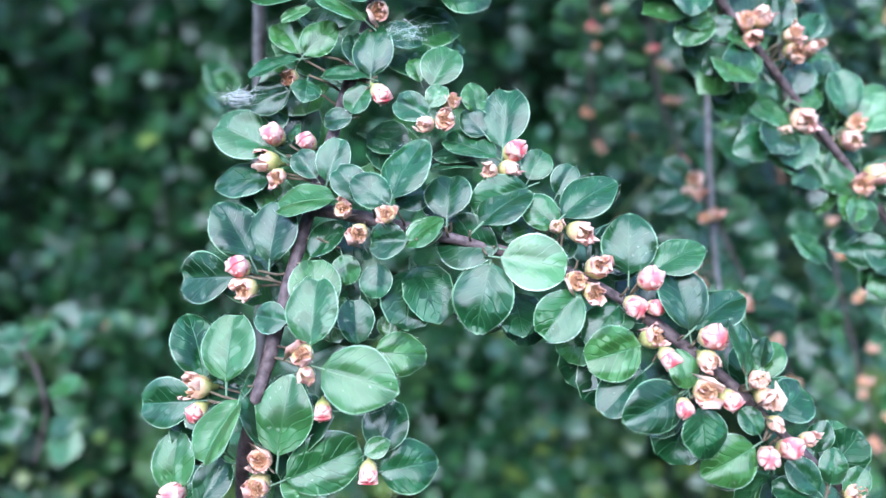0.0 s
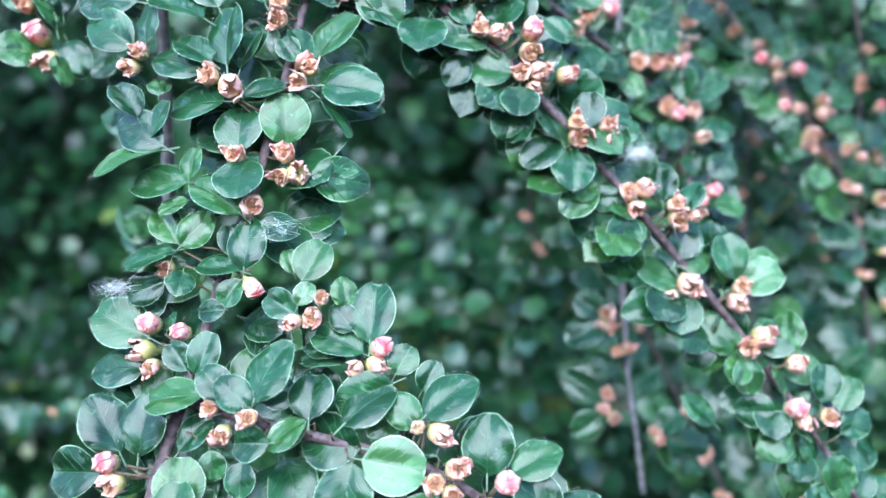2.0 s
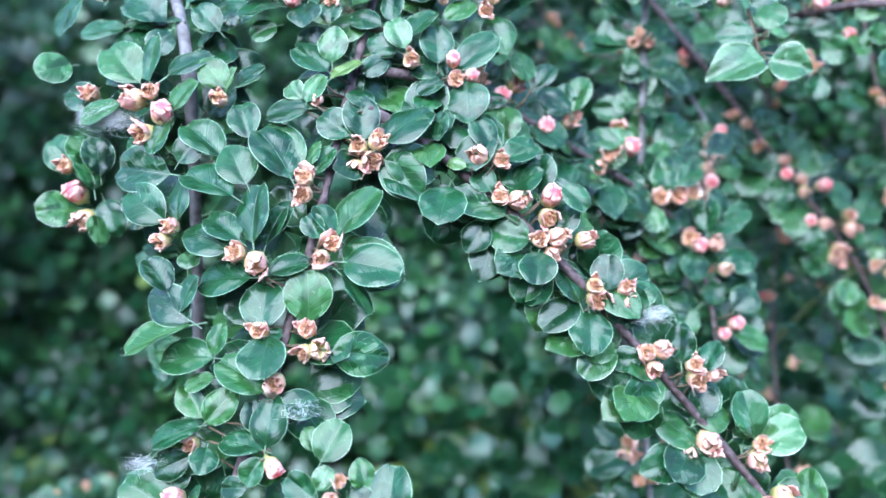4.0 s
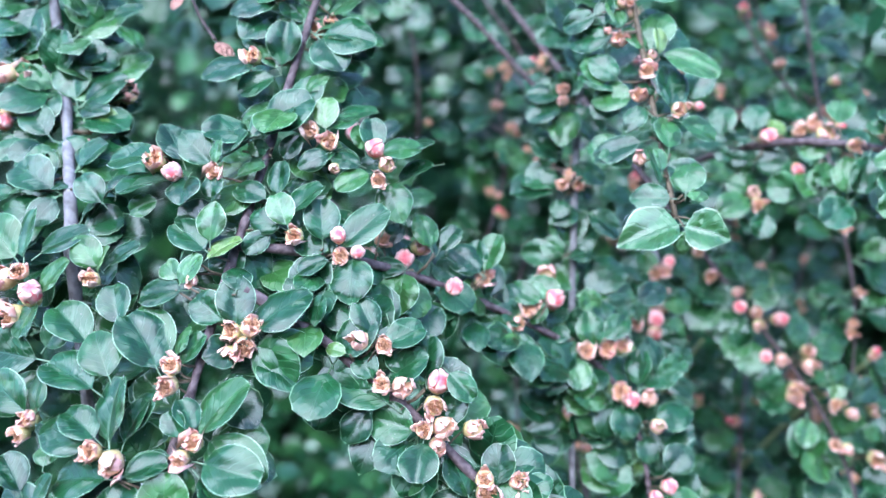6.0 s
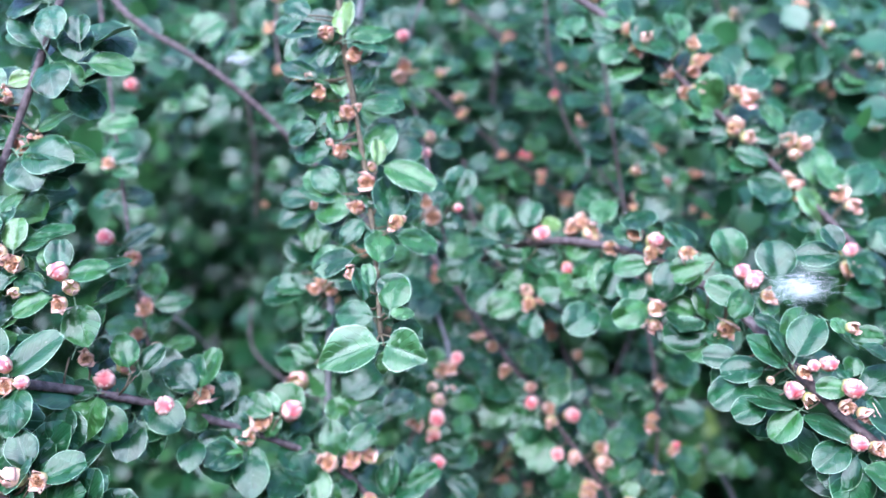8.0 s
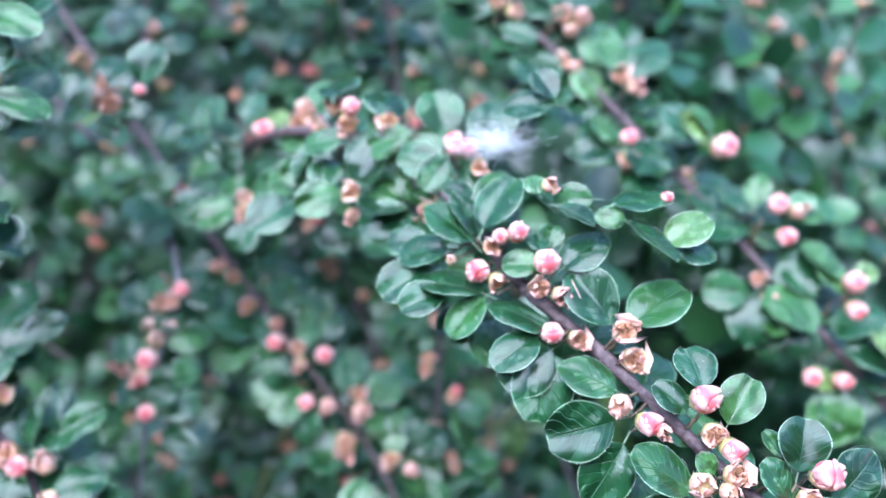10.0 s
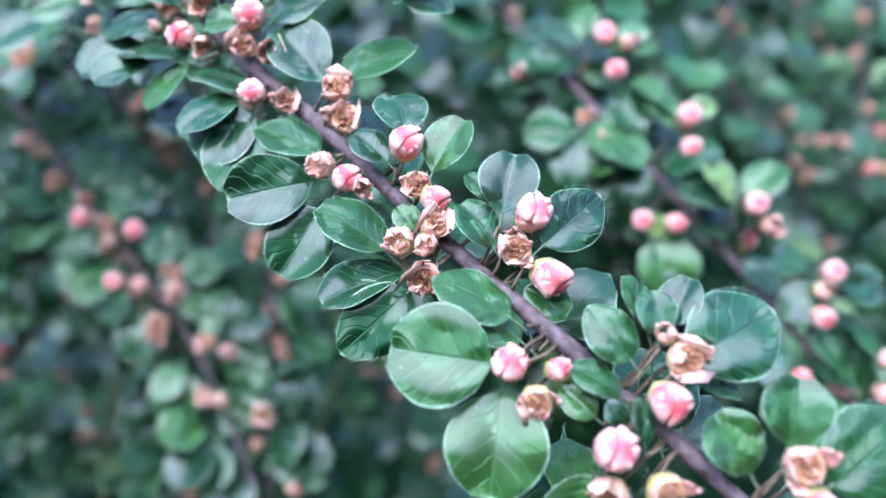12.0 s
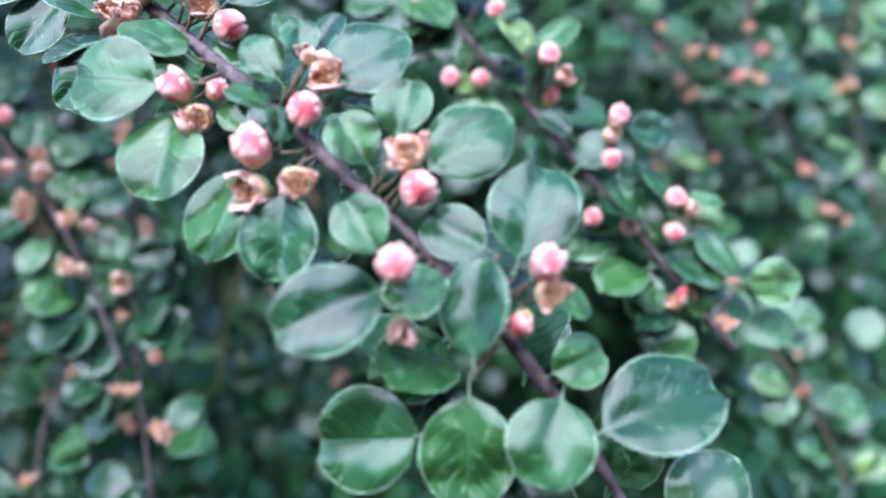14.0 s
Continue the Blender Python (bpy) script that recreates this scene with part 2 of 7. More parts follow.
SHAPES = (
    dict(fold=0.43, bow=0.20, cup=0.29, notch=0.4, point=0.0, wave=0.03),
    dict(fold=0.50, bow=0.26, cup=0.34, notch=0.6, point=0.0, wave=0.06),
    dict(fold=0.40, bow=0.28, cup=0.34, notch=0.0, point=0.7, wave=0.05),
    dict(fold=0.52, bow=0.18, cup=0.26, notch=0.6, point=0.0, slender=1.12, wave=0.05),
    dict(fold=0.36, bow=0.36, cup=0.37, notch=0.0, point=0.3, slender=0.92, wave=0.08),
    dict(fold=0.72, bow=0.30, cup=0.30, notch=0.0, point=1.3, slender=0.86, wave=0.03),
)
LEAVES = [leaf_mesh("leaf", LEAF, 120, cols=12, rows=12, **s) for s in SHAPES]
YOUNGS = [leaf_mesh("young_leaf", YOUNG, 100, cols=8, rows=10, **s) for s in SHAPES]
DRY = plain_material("withered_leaf", (0.30, 0.13, 0.09), (0.50, 0.27, 0.21), 5.0, 0.7, 0.02)
DRYLEAVES = [leaf_mesh("withered_leaf", DRY, cols=8, rows=10, **s) for s in SHAPES]
FARLEAVES = [leaf_mesh("small_leaf", LEAF, cols=4, rows=5, under=0, **s) for s in SHAPES]


def spline(points, per=6):
    """Catmull-Rom through the points."""
    ps = [Vector(p) for p in points]
    ps = [2 * ps[0] - ps[1], *ps, 2 * ps[-1] - ps[-2]]
    out = []
    for a, b, c, d in zip(ps, ps[1:], ps[2:], ps[3:]):
        for k in range(per):
            t = k / per
            out.append(0.5 * (2 * b + (c - a) * t + (2 * a - 5 * b + 4 * c - d) * t * t + (3 * b - a - 3 * c + d) * t ** 3))
    return out + [ps[-2]]


def tube(bm, line, r0, r1, sides=7, knots=0.0):
    rings = []
    for k, p in enumerate(line):
        ahead = (line[min(k + 1, len(line) - 1)] - line[max(k - 1, 0)]).normalized()
        side = ahead.cross(Vector((0.31, 0.2, 0.93))).normalized()
        other = ahead.cross(side)
        r = r0 + (r1 - r0) * k / (len(line) - 1)
        r *= 1 + knots * noise.noise(p * 160)
        rings.append([bm.verts.new(p + r * (math.cos(a) * side + math.sin(a) * other)) for a in (math.tau * j / sides for j in range(sides))])
    for a, b in zip(rings, rings[1:]):
        for j in range(sides):
            bm.faces.new((a[j], a[(j + 1) % sides], b[(j + 1) % sides], b[j]))
    bm.faces.new(rings[0][::-1])
    bm.faces.new(rings[-1])


def lathe(bm, profile, sides=10, m=Matrix(), wobble=0.0):
    rings = []
    for r, z in profile:
        rings.append([bm.verts.new(m @ Vector((r * (1 + wobble * math.cos(5 * a)) * math.cos(a), r * (1 + wobble * math.cos(5 * a)) * math.sin(a), z))) for a in (math.tau * j / sides for j in range(sides))])
    for a, b in zip(rings, rings[1:]):
        for j in range(sides):
            bm.faces.new((a[j], a[(j + 1) % sides], b[(j + 1) % sides], b[j]))
    bm.faces.new(rings[0][::-1])
    bm.faces.new(rings[-1])


def cup_mesh():
    """Urn-shaped flower base, 1 wide at its rim, from z = 0 up to 0.8."""
    bm = bmesh.new()
    lathe(bm, ((0.10, -0.25), (0.14, -0.02), (0.34, 0.14), (0.47, 0.38), (0.50, 0.60), (0.44, 0.80), (0.36, 0.82), (0.30, 0.66)), 10, wobble=0.04)
    # silky white hairs stand off the cup
    rng = random.Random(8)
    smooth = len(bm.faces)
    for _ in range(60):
        a, z = rng.uniform(0, math.tau), rng.uniform(-0.05, 0.85)
        way = Vector((math.cos(a), math.sin(a), rng.uniform(0.1, 0.9)))
        foot = Vector((0.44 * math.cos(a), 0.44 * math.sin(a), z)) * (1.0 if z > 0.3 else 0.8)
        tip = foot + way * rng.uniform(0.06, 0.15)
        tube(bm, [foot, (foot + tip) / 2 + Vector((0, 0, 0.02)), tip], 0.005, 0.002, 3)
    bm.faces.ensure_lookup_table()
    for f in bm.faces[smooth:]:
        f.material_index = 1
    return mesh_of(bm, "flower_cup", CUP, SILK)


def lobe_mesh(name, mat, width, length, lean, curl, top, blunt, ragged=0.0, seed=0):
    """One petal or sepal that stands on the rim at x = +0.44, z = top, and leans by lean, then curls in."""
    bm = bmesh.new()
    rows, cols, turn, x, z = 7, 6, lean, 0.44, top
    grid = []
    for r in range(rows + 1):
        v = r / rows
        half = 0.5 * width * (max(0.0, 1 - v ** blunt)) ** 0.6 * (0.8 + 0.5 * v)
        line = []
        for c in range(cols + 1):
            u = 2 * c / cols - 1
            shift = ragged * noise.noise(Vector((3 * u, 4 * v, 7.3 * seed))) * v ** 0.5
            line.append(bm.verts.new((x - 0.35 * (u * half) ** 2 / 0.3 + 0.5 * shift, u * half * (1 + 1.2 * shift), z + 0.02 * math.sin(7 * u + 3 * v) * (blunt < 3) + 1.2 * shift * abs(u))))
        grid.append(line)
        x += math.sin(turn) * length / rows
        z += math.cos(turn) * length / rows
        turn += curl / rows
    for a, b in zip(grid, grid[1:]):
        for c in range(cols):
            bm.faces.new((a[c], a[c + 1], b[c + 1], b[c]))
    bmesh.ops.remove_doubles(bm, verts=bm.verts, dist=0.004)
    bmesh.ops.solidify(bm, geom=bm.faces[:], thickness=0.035)
    return mesh_of(bm, name, mat)


CUPM = cup_mesh()
PETALM = lobe_mesh("petal", PETAL, 1.0, 1.08, 0.42, -2.35, 0.58, 6.0)
SEPALM = lobe_mesh("sepal", SEPAL, 0.50, 0.36, 0.26, -0.8, 0.66, 1.5)
OPENM = [lobe_mesh("sepal", SEPAL, 0.50, 0.36 + 0.08 * k, 0.16 + 0.14 * k, -0.35, 0.64, 1.05, 0.22, k + 1) for k in range(3)]
CLOSEDM = [lobe_mesh("sepal", SEPAL, 0.58, 0.54 + 0.05 * k, -0.1 + 0.12 * k, -1.2, 0.68, 1.15, 0.26, k + 5) for k in range(3)]


def stamen_mesh():
    bm = bmesh.new()
    rng = random.Random(4)
    lathe(bm, ((0.36, 0.58), (0.35, 0.76), (0.27, 0.80), (0.16, 0.72), (0.05, 0.69)), 12)
    for k in range(34):
        a, r = math.tau * k / 34 + rng.uniform(-0.2, 0.2), rng.uniform(0.06, 0.33)
        foot = Vector((r * math.cos(a), r * math.sin(a), 0.68))
        tip = foot + Vector((rng.uniform(-0.16, 0.12) * math.cos(a), rng.uniform(-0.16, 0.12) * math.sin(a), rng.uniform(0.16, 0.42)))
        tube(bm, [foot, (foot + tip) / 2 + Vector((0, 0, 0.02)), tip], 0.020, 0.034, 4)
    return mesh_of(bm, "stamen_tuft", STAMEN)


STAMENM = stamen_mesh()


def far_flower_mesh(pink, seed=1):
    """A flower of the middle distance in one piece: cup and five lobes."""
    rng = random.Random(seed)
    bm = bmesh.new()
    lathe(bm, ((0.10, -0.25), (0.34, 0.14), (0.50, 0.55), (0.47, 0.76), (0.22, 0.80), (0.08, 0.74)), 8, wobble=0.06)
    for f in bm.faces:
        f.material_index = 2 if f.calc_center_median().z > 0.74 and not pink else 0
    for k in range(5):
        turn = Matrix.Rotation(math.tau * k / 5 + rng.uniform(-0.25, 0.25), 4, "Z") @ Matrix.Rotation(rng.uniform(-0.3, 0.25), 4, "Y")
        high, lean = (0.75, -0.35) if pink else (rng.uniform(0.35, 0.6), rng.uniform(-0.2, 0.35))
        rows = ((0.0, 0.30, 0.44), (0.5, 0.36 if pink else 0.22, 0.50), (1.0, 0.10 if pink else 0.04, 0.50 + lean))
        grid = [[bm.verts.new(turn @ Vector((x - 0.1 * abs(u), u * half, 0.62 + v * high))) for u in (-1, 0, 1)] for v, half, x in rows]
        for a, b in zip(grid, grid[1:]):
            for c in range(2):
                bm.faces.new((a[c], a[c + 1], b[c + 1], b[c])).material_index = 1
    return mesh_of(bm, "flower", CUP, PETAL if pink else SEPAL, STAMEN)


FARFLOWERS = [far_flower_mesh(True), far_flower_mesh(False, 2), far_flower_mesh(False, 5)]


# ---- the shrub ----
def branch(label, radius, tip, points, bark=None, group="arching branches of the shrub"):
    """A branch: a tapered, knotty stem through points in millimetres."""
    thing = tagged(new("cotoneaster_branch"), label, "branch", group)
    line = spline([Vector(p) / 1000 for p in points])
    bm = bmesh.new()
    tube(bm, line, radius / 1000, tip / 1000, 8, 0.35)
    part("stem", mesh_of(bm, "stem", bark or BARK), thing)
    return thing, line


def twig_to(thing, line, base, ahead):
    """A short spur from the nearest stem to the foot of a leaf or flower."""
    near = min(line, key=lambda p: (p - base).length_squared)
    far = (near - base).length
    if 0.0012 < far < 0.011:
        bend = (near + base) / 2 - ahead * far * 0.1
        bm = bmesh.new()
        tube(bm, [near, bend, base], 0.00034, 0.00026, 5)
        part("twig", mesh_of(bm, "twig", TWIG), thing)


def leaves(thing, line, rows, meshes=None):
    """Leaves on a branch: foot in millimetres, turn in degrees, length and width in millimetres, shape."""
    meshes = meshes or LEAVES
    for x, y, z, rx, ry, rz, length, width, shape in rows:
        m = pose(x / 1000, y / 1000, z / 1000, rx, ry, rz)
        part("leaf", meshes[shape], thing, m @ Matrix.Diagonal((width / 1000, length / 1000, (width + length) / 2000, 1)))
        back = -(m.to_3x3() @ Vector((0, 1, 0)))
        twig_to(thing, line, m.translation + back * length * 0.0002, -back)


def flowers(thing, line, rows):
    """Flowers: foot in millimetres, turn in degrees, width in millimetres, stage (0 pink bud, 1 spent and open, 2 closed)."""
    for x, y, z, rx, ry, rz, width, stage in rows:
        m = pose(x / 1000, y / 1000, z / 1000, rx, ry, rz) @ Matrix.Scale(width * (0.94, 0.86, 0.86)[stage] / 1000, 4)
        cup = part("flower", CUPM, thing, m, ("pink half-open flower bud", "spent flower with rusty stamens", "fading flower with closed sepals")[stage])
        for k in range(5):
            stray = ((k * 37 + round(x * 10)) % 11 - 5) * 0.02
            part("sepal", (SEPALM, (OPENM if (k * 5 + round(x)) % 7 else CLOSEDM)[(k + round(z)) % 3], CLOSEDM[(k + round(z)) % 3])[stage], cup, pose(0, 0, 0, 40 * stray, 60 * stray, 72 * k + 36 + 120 * stray) @ Matrix.Diagonal((1, 1 + 3 * stray, 1 + 2 * stray, 1)))
            if stage == 0:
                part("petal", PETALM, cup, pose(0, 0, 0, 0, 0, 72 * k + 90 * stray) @ Matrix.Scale(1.0 - 0.05 * (k % 2) + stray * 0.5, 4))
        if stage == 1:
            part("stamen_tuft", STAMENM, cup)
        axis = (m.to_3x3() @ Vector((0, 0, 1))).normalized()
        twig_to(thing, line, m.translation - axis * width * 0.00025, axis)


def wild(thing, line, seed, step=0.011, size=0.0115, bloom=0.45, start=0.0, young=0.0, back=0.0, near=False, face=(0.05, -0.62, 0.72)):
    """Spurs of three or four leaves with a few flowers along a branch of the middle distance."""
    rng = random.Random(seed)
    toward = Vector(face).normalized()
    gone, side = 0.0, 1
    total = sum((b - a).length for a, b in zip(line, line[1:]))
    run = 0.0
    for a, b in zip(line, line[1:]):
        gone += (b - a).length
        run += (b - a).length
        if gone < step or run < start * total:
            continue
        gone, side = rng.uniform(-0.3, 0.2) * step, -side
        ahead = (b - a).normalized()
        out = ahead.cross(toward).normalized() * side
        foot = b + (out * 0.7 + toward * 0.5) * rng.uniform(0.002, 0.006) - toward * back
        over, calm = 0 < back < 0.003, 0.35 if back else 1.0
        for k in range(rng.choice((2, 3, 3, 4))):
            way = (out * rng.uniform(-0.9 if over else 0.4, 1.2) + ahead * rng.uniform(-0.9, 0.9) + toward * rng.uniform(-0.25, 0.45)).normalized()
            up = (toward + Vector((rng.uniform(-0.5, 0.5), rng.uniform(-0.4, 0.4), rng.uniform(-0.3, 0.5))) * calm).normalized()
            across = way.cross(up).normalized()
            up = across.cross(way)
            length = size * rng.uniform(0.75, 1.15)
            turn = Matrix((across, way, up)).transposed().to_4x4()
            m = Matrix.Translation(foot + way * length * 0.18) @ turn @ Matrix.Diagonal((length * rng.uniform(0.72, 0.9), length, length, 1))
            part("leaf", (YOUNGS if rng.random() < young else LEAVES if near else FARLEAVES)[rng.randrange(5)], thing, m)
        if rng.random() < bloom:
            for k in range(rng.choice((1, 2, 3))):
                axis = (toward + out * rng.uniform(-0.6, 0.9) + ahead * rng.uniform(-0.8, 0.8)).normalized()
                m = Matrix.Translation(foot + axis * 0.002) @ axis.to_track_quat("Z", "Y").to_matrix().to_4x4() @ Matrix.Scale(rng.uniform(0.0036, 0.0046), 4)
                part("flower", FARFLOWERS[0 if rng.random() < 0.08 else rng.choice((1, 2))], thing, m)

thing, line = branch(
    "arching woody branch crowded with glossy round green leaves and pink flowers", 1.7, 1.0,
    [(-95, 420, 0), (-75.2, 291.5, 414.6), (-57.1, 190.5, 695.6), (-45.4, 142, 815.5), (-39.6, 134.9, 847.1), (-35.8, 141.4, 859.6), (-32.5, 150.5, 871.5), (-29, 160.1, 883.2), (-24.9, 169.1, 895.6), (-19.6, 179.4, 911.1), (-13.4, 192.5, 930.4), (-8.3, 206.3, 949.8), (-4.6, 219.5, 967.2), (-0.8, 234.5, 985.5), (3.4, 252.1, 1005.9), (8.5, 268.3, 1028.2), (16, 278.6, 1052.5), (26.3, 283.5, 1078.3)],
    BARK,
)
leaves(thing, line, [
    (-31.3, 178.8, 914, 41, -24, 26, 10.3, 7.6, 3),
    (-30.3, 176.6, 914.2, 48, 33, -24, 10.5, 7.7, 4),
    (-31.4, 176.5, 913.6, -14, -5, 108, 12, 9.3, 1),
    (-33.4, 173.8, 907.1, -31, -53, 130, 9.6, 7.7, 1),
    (-35.2, 176.6, 902.6, -38, -31, 154, 7, 6.6, 0),
    (-29.3, 174.3, 909.4, -25, -16, -173, 6.8, 6.7, 4),
    (-16.2, 172.3, 910.5, 1, -11, 73, 11.1, 8.4, 0),
    (-15.6, 172.2, 910.5, 56, -2, -11, 12.4, 9.2, 4),
    (-17.7, 176.1, 911.5, 57, -8, 17, 8.3, 6.5, 3),
    (-16, 171.4, 908.6, -47, -21, 149, 7.2, 6.3, 3),
    (-19.4, 168.9, 902.4, -14, -49, 91, 6.9, 5.3, 0),
])
leaves(thing, line, [
    (-37, 169.5, 895, 26, -41, 54, 15.3, 11.8, 0),
    (-37.7, 166.3, 889.6, -4, -30, 89, 12.9, 10, 4),
    (-33.2, 169.9, 896.8, 50, -11, -37, 4.6, 3.5, 4),
    (-26.9, 161.8, 891.2, 44, -27, 27, 7.8, 6.1, 3),
    (-24.5, 159.8, 891.1, 56, 10, -14, 10.2, 7.5, 0),
    (-22.4, 155.8, 889.1, -9, -17, 88, 13.3, 10.3, 1),
    (-40.1, 152.4, 876.7, 49, -10, 36, 14.5, 11.2, 4),
    (-36.6, 152.2, 875.9, 54, -2, -16, 13.9, 11.5, 1),
    (-28, 152.9, 876.9, 39, 15, -47, 10, 7.7, 3),
    (-2.6, 169.9, 909, 45, 16, -21, 10.5, 9.2, 0),
    (-2.6, 163.4, 904, 26, -48, 42, 9.3, 6.7, 3),
])
leaves(thing, line, [
    (-4.8, 173.7, 909, 47, -12, 16, 6.1, 4.5, 0),
    (7.3, 166.8, 904, 55, 1, 18, 7.1, 6, 4),
    (9, 163.4, 900.1, 45, -29, 25, 7.7, 6.5, 4),
    (12.4, 161.9, 898, 52, -3, -13, 14, 10.6, 1),
    (11.3, 160.8, 896.4, 15, -18, 67, 12.5, 9.6, 3),
    (7.3, 163.1, 895.8, 1, -14, 76, 9.9, 7.5, 4),
    (7.8, 160.8, 894.1, 1, 4, 84, 10.7, 8.3, 1),
    (17.9, 159.3, 891.8, 47, 20, -21, 7.4, 7, 0),
    (-43.8, 150.1, 873.7, -16, -58, 92, 12.8, 11.3, 3),
    (-25.6, 142, 868.8, 50, 1, 9, 12.4, 10.8, 0),
    (-25.9, 134.2, 866.7, 52, -5, -11, 14.2, 11, 1),
])
leaves(thing, line, [
    (-31.3, 140.4, 868.4, 3, -49, 68, 7.6, 6.8, 0),
    (-49, 139.2, 856, 47, 8, 34, 14.6, 11, 4),
    (-44.1, 136.7, 856.6, 52, -7, -14, 14.4, 12.4, 0),
    (-50.5, 136.3, 852.2, -13, -53, 94, 12.8, 10.5, 0),
    (-40.7, 133.9, 854.4, -39, 4, 137, 14.7, 11, 3),
    (-36, 131.5, 844.5, 62, 21, 50, 15, 11.6, 2),
    (-33.3, 129.1, 843.9, 60, 2, -12, 16.5, 12.9, 2),
    (-23.9, 132.3, 862.8, -11, 45, -115, 16.2, 13.4, 2),
    (-17.5, 139.3, 863.6, 57, 7, 16, 9.7, 7.7, 3),
    (-14, 139.6, 861.6, -8, 50, -92, 11, 9.4, 4),
    (-21, 151.6, 878.1, -54, 11, -169, 6.7, 6.1, 0),
])
leaves(thing, line, [
    (-13.4, 148.6, 877.6, -50, 8, 167, 7.6, 7.2, 0),
    (-11.1, 144.6, 861.9, 49, -5, -6, 5.9, 5.6, 2),
    (-55.7, 129.2, 834.1, 55, -7, -10, 12.8, 9.9, 0),
    (-50.3, 127.8, 832.4, 44, 22, -20, 10.7, 8, 3),
    (-31.8, 127.8, 839, 26, 53, -50, 16.9, 12.5, 0),
    (-13.7, 131.5, 843.1, 52, 9, -23, 11.4, 10, 0),
    (-12.9, 129.5, 839.7, 5, 51, -74, 12.5, 11.3, 4),
    (-43.5, 214.7, 965.4, 56, 28, -21, 8.5, 8, 0),
    (-31.7, 213.2, 967.7, 33, -16, 51, 14, 10.7, 3),
    (-24.3, 206.7, 962.4, 44, -17, 25, 12.6, 10.5, 2),
    (-27.3, 204.5, 960.4, 18, -16, 64, 15, 11.5, 3),
])
leaves(thing, line, [
    (-44.7, 204.6, 953.5, 35, -46, 34, 14.9, 10.6, 1),
    (-41.4, 202.9, 953.9, 65, -19, -34, 12, 9.2, 4),
    (-26.8, 197.3, 949.2, 16, -28, 60, 14.3, 10.8, 4),
    (-24.7, 198.2, 951.2, 27, -18, 55, 11.1, 8.5, 1),
    (-21.8, 197.9, 950.4, 62, -17, -30, 15.5, 11.9, 1),
    (-19.1, 199.7, 949.3, 49, -4, -37, 11.1, 8.4, 3),
    (-22, 194.6, 943.1, -12, -32, 85, 14.5, 11, 0),
    (-42, 194.4, 939, 44, -5, 48, 10.4, 8, 3),
    (-35.8, 189.8, 933.6, 30, -45, 39, 14.4, 10.4, 2),
    (-38.7, 191.2, 935.1, 54, -5, -39, 9.9, 7.6, 0),
    (-37.9, 197.8, 943.5, 35, 0, 8, 6, 5.6, 4),
])
leaves(thing, line, [
    (-35.8, 189.4, 933, -18, -1, 107, 17.2, 13.3, 3),
    (-29.5, 185, 926.7, -5, -28, 87, 13.8, 10.6, 0),
    (-29.3, 185.1, 927, 57, -7, -26, 8.1, 6.2, 1),
    (-16.5, 178.8, 921.3, 30, -15, 61, 13.6, 10.6, 1),
    (-18.8, 188.4, 932.3, 49, -3, -5, 12.2, 11.5, 0),
    (-16.9, 187.8, 930.9, -25, 4, 177, 12.5, 11.7, 3),
    (-18.7, 188.7, 930.6, 4, 31, -76, 5.1, 3.9, 1),
    (-7.6, 190.1, 933.6, 64, -1, 6, 12.8, 11.8, 0),
    (-1.9, 187.3, 927.7, -23, 55, -97, 14.3, 10.9, 4),
    (-13.6, 178.7, 918.6, -13, 37, -91, 9.8, 7.6, 0),
    (-13.9, 210.1, 963.2, 46, -7, 46, 16.3, 12.6, 1),
])
leaves(thing, line, [
    (-25.3, 216.6, 971.4, 50, -15, 12, 10.8, 8.7, 3),
    (-10.5, 213.3, 965.1, 55, -9, -41, 7.4, 5.6, 4),
    (-8.8, 212.3, 963.2, 47, 8, -39, 9, 6.9, 3),
    (-2.1, 201.8, 951.3, 39, 4, -46, 16.2, 12.3, 0),
    (-5.7, 200.3, 950.9, 54, -27, 23, 7, 5.9, 3),
    (-3.2, 201.8, 951.6, 48, 0, 46, 8.5, 6.6, 3),
    (-17.4, 194.8, 943.8, 14, 19, -66, 10.2, 7.7, 3),
    (-0.1, 197.3, 946.2, -3, 39, -108, 15.5, 11.7, 1),
    (0, 195.5, 943.7, -44, -18, -110, 12.2, 9.4, 0),
    (-0.6, 219, 971.9, 43, -43, 38, 9.8, 8.9, 1),
    (2.9, 218.5, 970.6, 57, 0, 13, 12.9, 9.8, 1),
])
leaves(thing, line, [
    (8, 217.2, 970.8, 32, 18, -50, 15.7, 12, 4),
    (8.2, 216.5, 966.1, -27, 60, -103, 14.5, 11.5, 1),
    (3.3, 219, 965, 2, -46, 131, 9.5, 9.2, 2),
    (8.4, 217.1, 962.5, -19, 12, -121, 12.5, 9.4, 4),
    (-46, 220.3, 977.3, 49, 9, -46, 10.8, 8.4, 1),
    (-59.7, 222.3, 978.9, -22, -24, 118, 11.2, 8.6, 1),
    (-11.4, 222.3, 978.1, -11, -31, 97, 11.3, 8.7, 0),
    (-8.5, 241.6, 1005.4, 49, -32, 35, 12.1, 9, 2),
    (-15.3, 241.4, 1006.1, 52, -4, 47, 11.6, 9, 2),
    (-6.1, 244.2, 1006.5, 41, 4, -38, 10.2, 7.6, 3),
    (-1.7, 251.1, 1007, 19, 52, -60, 6, 5.5, 2),
])
